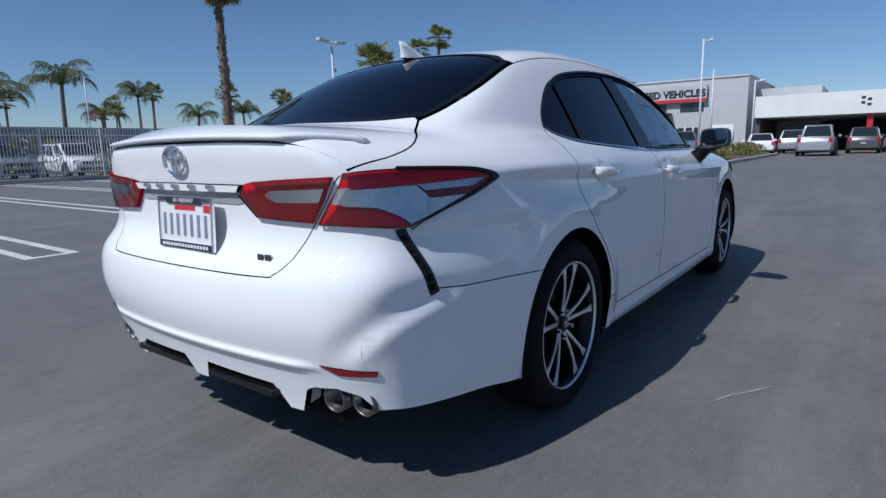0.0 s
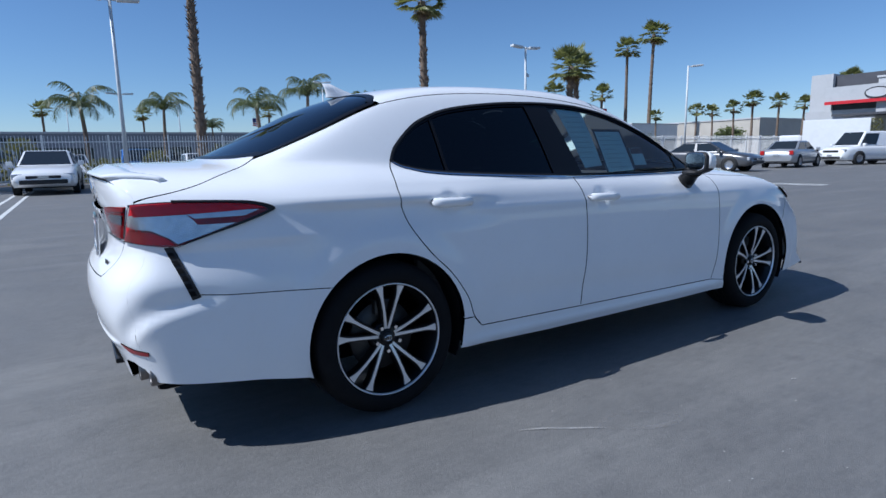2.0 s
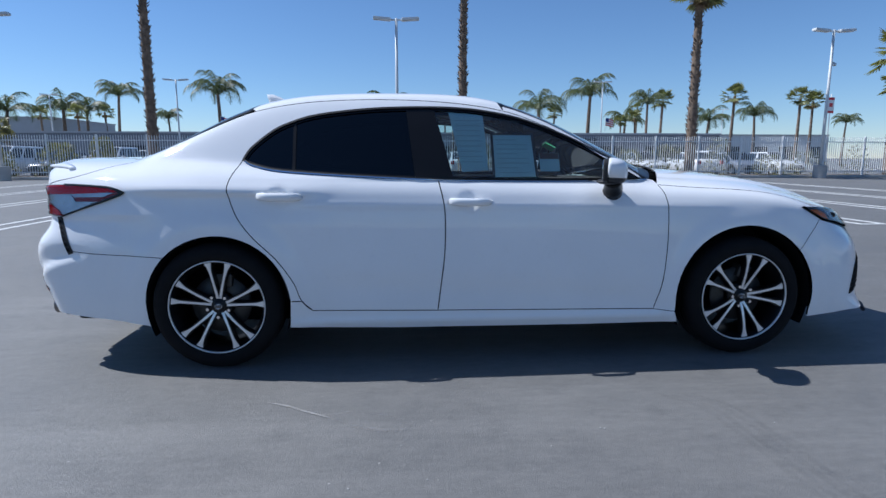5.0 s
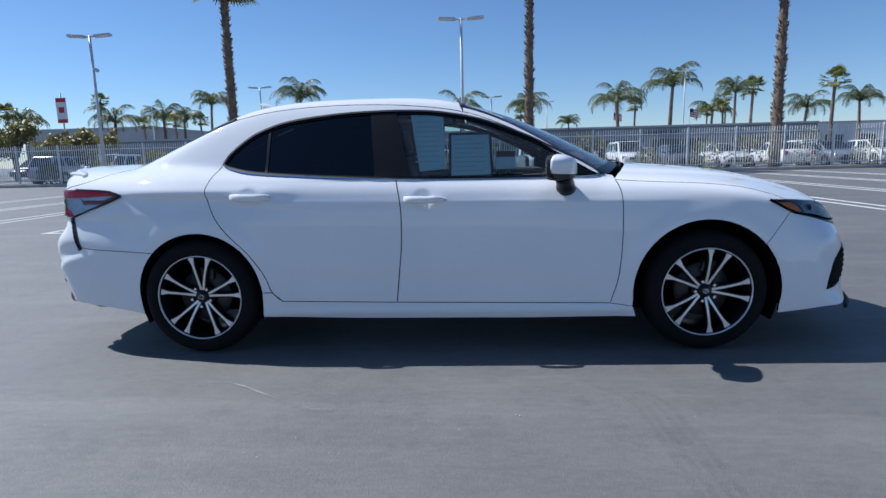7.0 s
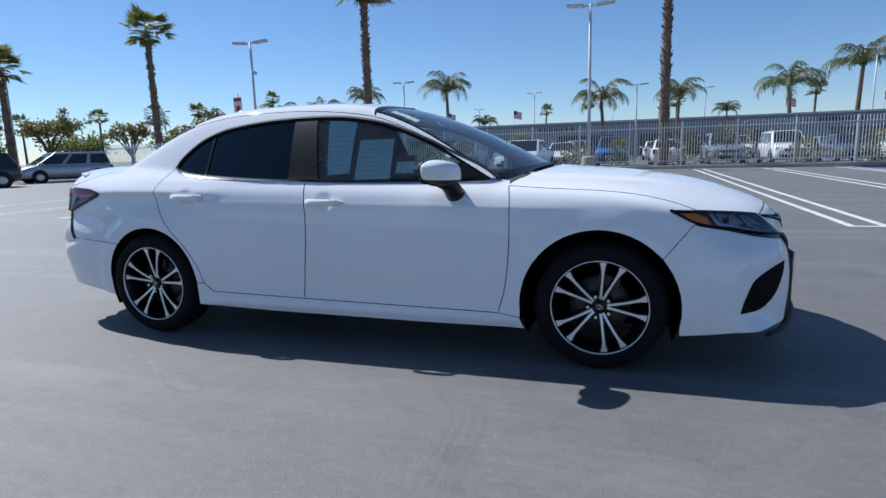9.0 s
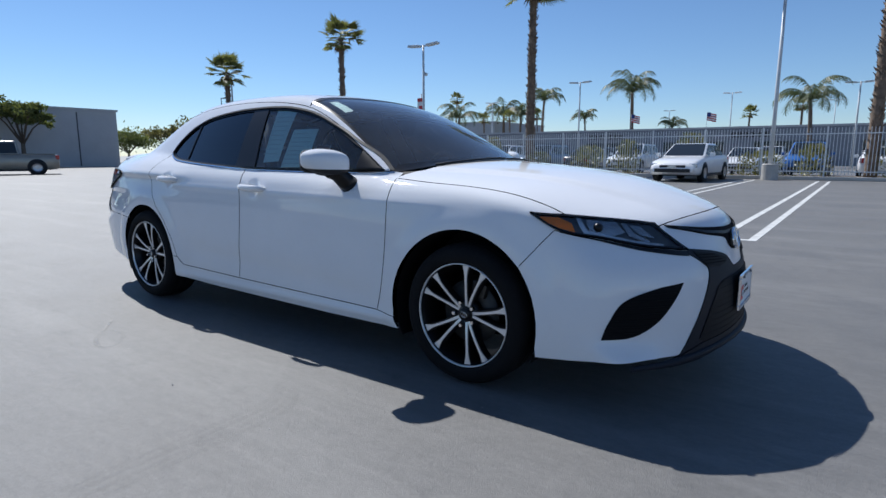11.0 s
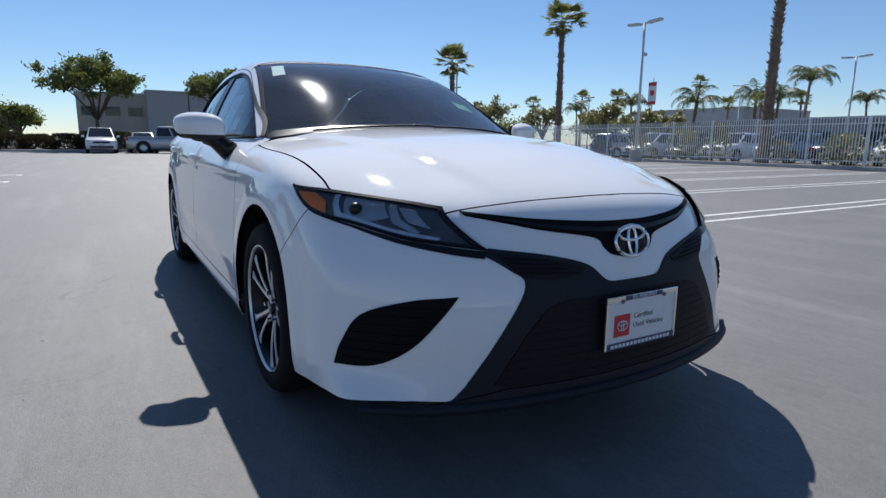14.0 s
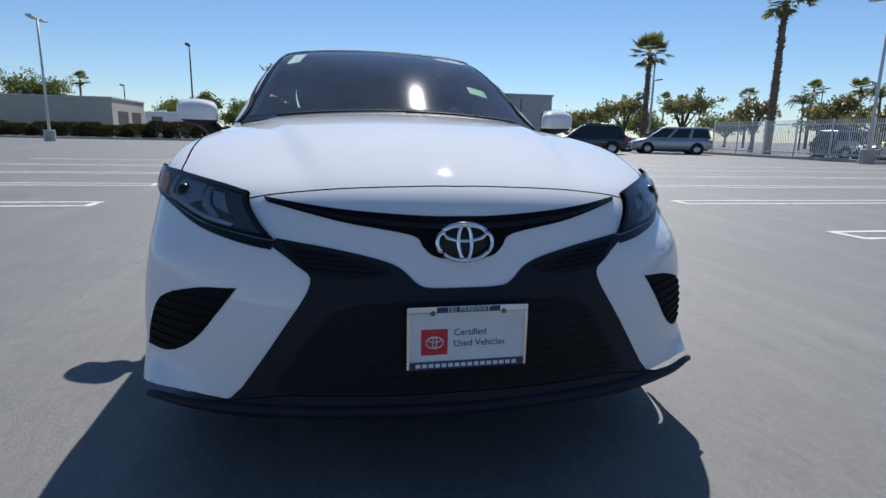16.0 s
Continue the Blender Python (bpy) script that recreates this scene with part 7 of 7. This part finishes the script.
# wipers
for y0, y1 in ((-0.55, 0.05), (0.02, 0.60)):
    pts = [(1.115 - 0.34 * y * y - 0.03 * t, y, 0) for t, y in ((t, y0 + (y1 - y0) * t) for t in np.linspace(0, 1, 8))]
    pts = [(x, y, float(top_z(np.array(x), np.array(y))) + 0.006) for x, y, _ in pts]
    bm = bmesh.new()
    tube(bm, pts, 0.005, 6)
    part("wiper", bm, SATIN_BLACK, windshield)

# inside
for nm, a, m in (("underbody", (-2.28, 2.2, -0.56, 0.56, 0.19, 0.5), DEEP_BLACK), ("floor_pan", (-0.98, 1.0, -0.84, 0.84, 0.2, 0.36), DEEP_BLACK), ("engine_bay", (1.02, 2.15, -0.55, 0.55, 0.5, 0.72), DEEP_BLACK), ("boot_box", (-2.25, -1.3, -0.55, 0.55, 0.5, 0.92), DEEP_BLACK), ("parcel_shelf", (-1.9, -1.25, -0.6, 0.6, 0.92, 0.985), SEAT_CLOTH)):
    part(nm, boxed(*a, bevel=0.03), m, sedan)
for s in (-1, 1):
    part("door_lining", boxed(-1.2, 0.9, min(s * 0.735, s * 0.77), max(s * 0.735, s * 0.77), 0.34, 0.945, bevel=0.012), DASH_GREY, sedan)
    part("rear_wing_liner", boxed(-2.2, -1.85, min(s * 0.56, s * 0.72), max(s * 0.56, s * 0.72), 0.3, 0.88), DEEP_BLACK, sedan)
    part("front_wing_liner", boxed(1.85, 2.08, min(s * 0.52, s * 0.72), max(s * 0.52, s * 0.72), 0.22, 0.7), DEEP_BLACK, sedan)
bm = bmesh.new()
box(bm, 0.42, 1.0, -0.72, 0.72, 0.62, 0.955, bevel=0.05)
dash = part("dashboard", bm, DASH_GREY, sedan)
bm = bmesh.new()
box(bm, 0.42, 0.66, 0.2, 0.56, 0.93, 1.0, bevel=0.03)
part("instrument_hood", bm, DASH_GREY, dash)
bm = bmesh.new()
pts = [(0.33 + 0.07 * math.sin(a), 0.37 + 0.185 * math.cos(a), 0.90 + 0.17 * math.sin(a)) for a in np.linspace(0, 2 * math.pi, 37)]
tube(bm, pts, 0.016, 8, cap=False)
box(bm, 0.30, 0.36, 0.21, 0.53, 0.875, 0.915, bevel=0.01)
part("steering_wheel", bm, SATIN_BLACK, dash)


def seat(x, y, w):
    e = part("seat", boxed(x - 0.25, x + 0.27, y - w, y + w, 0.36, 0.56, bevel=0.06), SEAT_CLOTH, sedan)
    bm = boxed(-0.07, 0.07, -w, w, 0.0, 0.62, bevel=0.055)
    bmesh.ops.transform(bm, matrix=pose(x - 0.25, y, 0.5, 0, -18, 0), verts=bm.verts)
    part("backrest", bm, SEAT_CLOTH, e)
    if w < 0.3:
        bm = boxed(-0.05, 0.05, -0.13, 0.13, 0.0, 0.17, bevel=0.04)
        bmesh.ops.transform(bm, matrix=pose(x - 0.465, y, 1.12, 0, -12, 0), verts=bm.verts)
        part("headrest", bm, SEAT_CLOTH, e)


for y in (-0.37, 0.37):
    seat(0.12, y, 0.25)
seat(-0.78, 0.0, 0.6)
bm = boxed(0.02, 0.05, -0.11, 0.11, 1.30, 1.355, bevel=0.012)
part("rear_view_mirror", bm, SATIN_BLACK, windshield)
headliner = panel("headliner", "top", dense(top_mirrored([(0.06, 0.0), (0.05, 0.5), (-0.5, 0.52), (-1.2, 0.5), (-1.2, 0.0)])), SEAT_CLOTH, gap=0, lip=0, offset=-0.03, step=0.06)

# papers in the windows
paper = part("price_sheet", panel_mesh("price_sheet", "side", dense([(-0.20, 1.345), (-0.01, 1.335), (0.0, 1.03), (-0.14, 1.02)]), (), PAPER, offset=-0.016, gap=0, lip=0.001), None, front_door, "pale printed sheet taped inside the window")
card = part("buyer_card", panel_mesh("buyer_card", "side", dense([(0.03, 1.225), (0.255, 1.225), (0.262, 0.985), (0.03, 0.985)]), (), PAPER, offset=-0.018, gap=0, lip=0.001), None, front_door, "printed notice with a dark border")
part("border", panel_mesh("border", "side", dense([(0.022, 1.233), (0.263, 1.233), (0.270, 0.977), (0.022, 0.977)]), ([tuple(q) for q in dense([(0.036, 1.219), (0.249, 1.219), (0.256, 0.991), (0.036, 0.991)])],), BLACK_PAINT, offset=-0.0165, gap=0, lip=0.001), None, card)
for k in range(8):
    z = 1.195 - 0.025 * k
    part("print_bar", panel_mesh("print_bar", "side", dense([(0.055, z), (0.055 + (0.17 if k % 3 else 0.11), z), (0.055 + (0.17 if k % 3 else 0.11), z - 0.006), (0.055, z - 0.006)]), (), GREY_INK, offset=-0.0155, gap=0, lip=0.0), None, card)
for k in range(9):
    z = 1.30 - 0.028 * k
    part("print_bar", panel_mesh("print_bar", "side", dense([(-0.165, z), (-0.03, z), (-0.03, z - 0.006), (-0.165, z - 0.006)]), (), GREY_INK, offset=-0.0135, gap=0, lip=0.0), None, paper)
note = part("notice", panel_mesh("notice", "side", dense([(0.285, 1.125), (0.395, 1.125), (0.395, 1.025), (0.285, 1.025)]), (), PAPER, offset=-0.02, gap=0, lip=0.001), None, front_door, "small printed notice with a brown head")
part("notice_head", panel_mesh("notice_head", "side", dense([(0.287, 1.123), (0.393, 1.123), (0.393, 1.09), (0.287, 1.09)]), (), paint("brown_print", (0.16, 0.07, 0.05), 0.7), offset=-0.0185, gap=0, lip=0.0), None, note)
part("service_sticker", panel_mesh("service_sticker", "top", dense([(0.16, -0.50), (0.16, -0.43), (0.34, -0.47), (0.34, -0.54)]), (), PAPER, offset=-0.008, gap=0, lip=0.001), None, windshield, "small pale sticker")
part("year_sticker", panel_mesh("year_sticker", "top", dense([(0.17 + 0.045 * math.cos(a), 0.43 + 0.10 * math.sin(a)) for a in np.linspace(0, 6.28, 24, endpoint=False)]), (), PAPER, offset=-0.008, gap=0, lip=0.001), None, windshield, "white oval sticker")
for k in range(4):
    y = 0.36 + 0.04 * k
    part("sticker_bar", panel_mesh("sticker_bar", "top", dense([(0.155, y), (0.185, y), (0.185, y + 0.025), (0.155, y + 0.025)]), (), BLACK_PAINT, offset=-0.006, gap=0, lip=0.0), None, windshield)
part("green_sticker", panel_mesh("green_sticker", "top", dense([(0.70, 0.43), (0.70, 0.53), (0.62, 0.53), (0.62, 0.43)]), (), GREEN_INK, offset=-0.008, gap=0, lip=0.001), None, windshield, "small green and white sticker")
part("dash_card", boxed(0.82, 0.92, 0.38, 0.50, 0.957, 0.961), PAPER, dash)

# wheel housings
for s in (-1, 1):
    for ax, r in ((-1.402, 0.361), (1.405, 0.390)):
        bm = bmesh.new()
        rings = []
        for y in (0.885, 0.60):
            rings.append([bm.verts.new((ax + r * math.cos(radians(a)), s * y, 0.335 + r * math.sin(radians(a)))) for a in np.linspace(-25, 205, 40)])
        for k in range(39):
            bm.faces.new((rings[0][k], rings[1][k], rings[1][k + 1], rings[0][k + 1])).smooth = True
        bm.faces.new(rings[1])
        part("wheel_housing", bm, DEEP_BLACK, sedan)


# wheels
def wheel_meshes():
    """One wheel about its hub, its outer face towards -y."""
    out = {}
    bm = bmesh.new()
    R, W = 0.331, 0.1125
    revolve(bm, [(0.232, -W + 0.02), (0.2445, -W + 0.004), (0.25, -W - 0.004), (0.262, -W - 0.009), (0.29, -W - 0.007), (0.312, -W + 0.006), (0.325, -W + 0.028), (R, -W + 0.055), (R, -0.042), (R - 0.007, -0.040), (R - 0.007, -0.033), (R, -0.031), (R, -0.004), (R - 0.007, -0.003), (R - 0.007, 0.003), (R, 0.004), (R, 0.031), (R - 0.007, 0.033), (R - 0.007, 0.040), (R, 0.042), (R, W - 0.055), (0.325, W - 0.028), (0.31, W), (0.25, W), (0.226, W - 0.012)], 72)
    out["tyre"] = (bm, RUBBER)
    bm = bmesh.new()
    revolve(bm, [(0.236, -0.096), (0.2375, -0.1115), (0.2395, -0.1135), (0.2425, -0.1125), (0.2445, -0.104)], 72)
    out["rim_flange"] = (bm, MACHINED)
    bm = bmesh.new()
    revolve(bm, [(0.236, -0.104), (0.226, -0.085), (0.212, -0.03), (0.212, 0.09), (0.226, 0.105)], 60)
    out["rim_barrel"] = (bm, GLOSS_BLACK)
    spoke, back = bmesh.new(), bmesh.new()

    def y_at(r):
        return -0.098 + 0.022 * ((0.23 - r) / 0.18) ** 2

    for k in range(5):
        a0 = radians(90 + 72 * k)
        for s in (-1, 1):
            for b, grow, off, deep in ((spoke, 0.0, 0.0, 0.008), (back, 0.006, 0.004, 0.035)):
                rows = []
                for t in np.linspace(0, 1, 12):
                    r = 0.036 + (0.239 - 0.036) * t
                    a = a0 + s * radians(12.6 - 3.2 * (1 - t))
                    w = 0.0054 + 0.0012 * abs(t - 0.45) * 2 + (0.012 * (max(0, t - 0.72) / 0.28) ** 1.5) + grow
                    d, n = (math.cos(a), math.sin(a)), (-math.sin(a), math.cos(a))
                    y = y_at(r) + off
                    rows.append([b.verts.new((d[0] * r + n[0] * w, y, d[1] * r + n[1] * w)), b.verts.new((d[0] * r - n[0] * w, y, d[1] * r - n[1] * w)), b.verts.new((d[0] * r - n[0] * w * 1.2, y + deep, d[1] * r - n[1] * w * 1.2)), b.verts.new((d[0] * r + n[0] * w * 1.2, y + deep, d[1] * r + n[1] * w * 1.2))])
                for p0, p1 in zip(rows, rows[1:]):
                    for q in range(4):
                        b.faces.new((p0[q], p0[(q + 1) % 4], p1[(q + 1) % 4], p1[q]))
    bmesh.ops.recalc_face_normals(spoke, faces=spoke.faces)
    bmesh.ops.recalc_face_normals(back, faces=back.faces)
    out["spoke_set"] = (spoke, MACHINED)
    out["spoke_back"] = (back, GLOSS_BLACK)
    bm = bmesh.new()
    revolve(bm, [(0.0, -0.088), (0.026, -0.087), (0.030, -0.083), (0.031, -0.07)], 28)
    out["centre_cap"] = (bm, GLOSS_BLACK)
    bm = bmesh.new()
    revolve(bm, [(0.031, -0.076), (0.036, -0.074), (0.05, -0.070), (0.066, -0.066), (0.07, -0.05)], 36)
    out["hub"] = (bm, GLOSS_BLACK)
    bm = bmesh.new()
    bmesh.ops.create_cone(bm, cap_ends=True, segments=6, radius1=0.0095, radius2=0.0085, depth=0.022, matrix=pose(0, 0, 0, 90, 0, 0))
    out["lug_nut"] = (bm, CHROME)
    bm = bmesh.new()
    revolve(bm, [(0.07, -0.025), (0.15, -0.025), (0.152, -0.015), (0.07, -0.012), (0.07, -0.025)], 48)
    out["brake_disc"] = (bm, DISC)
    bm = boxed(-0.05, 0.06, -0.055, 0.02, 0.095, 0.165, bevel=0.012)
    out["brake_caliper"] = (bm, DISC)
    ring = bmesh.new()
    tube(ring, [(0.017 * math.cos(a), -0.0885, 0.012 * math.sin(a)) for a in np.linspace(0, 6.2832, 25)], 0.0016, 6, cap=False)
    tube(ring, [(0.005 * math.cos(a), -0.0885, 0.0115 * math.sin(a)) for a in np.linspace(0, 6.2832, 17)], 0.0014, 6, cap=False)
    out["cap_ring"] = (ring, CHROME)
    meshes = {}
    for k, (b, m) in out.items():
        me = bpy.data.meshes.new(k)
        b.normal_update()
        b.to_mesh(me)
        b.free()
        me.materials.append(m)
        meshes[k] = me
    return meshes


WHEEL = wheel_meshes()
for i, (x, s) in enumerate(((-AXLE, -1), (AXLE, -1), (-AXLE, 1), (AXLE, 1))):
    w = new("wheel")
    w.parent = sedan
    w.matrix_basis = pose(x, s * 0.787, HUB_Z + 0.001, 0, (3, 16.5, 22, 40)[i], 0 if s < 0 else 180)
    w["label"] = "machined ten-spoke alloy wheel with black pockets"
    for k, me in WHEEL.items():
        for n in range(5 if k == "lug_nut" else 1):
            ob = new(k, me)
            ob.parent = w
            if k == "lug_nut":
                a = radians(126 + 72 * n)
                ob.location = (0.056 * math.cos(a), -0.082, 0.056 * math.sin(a))
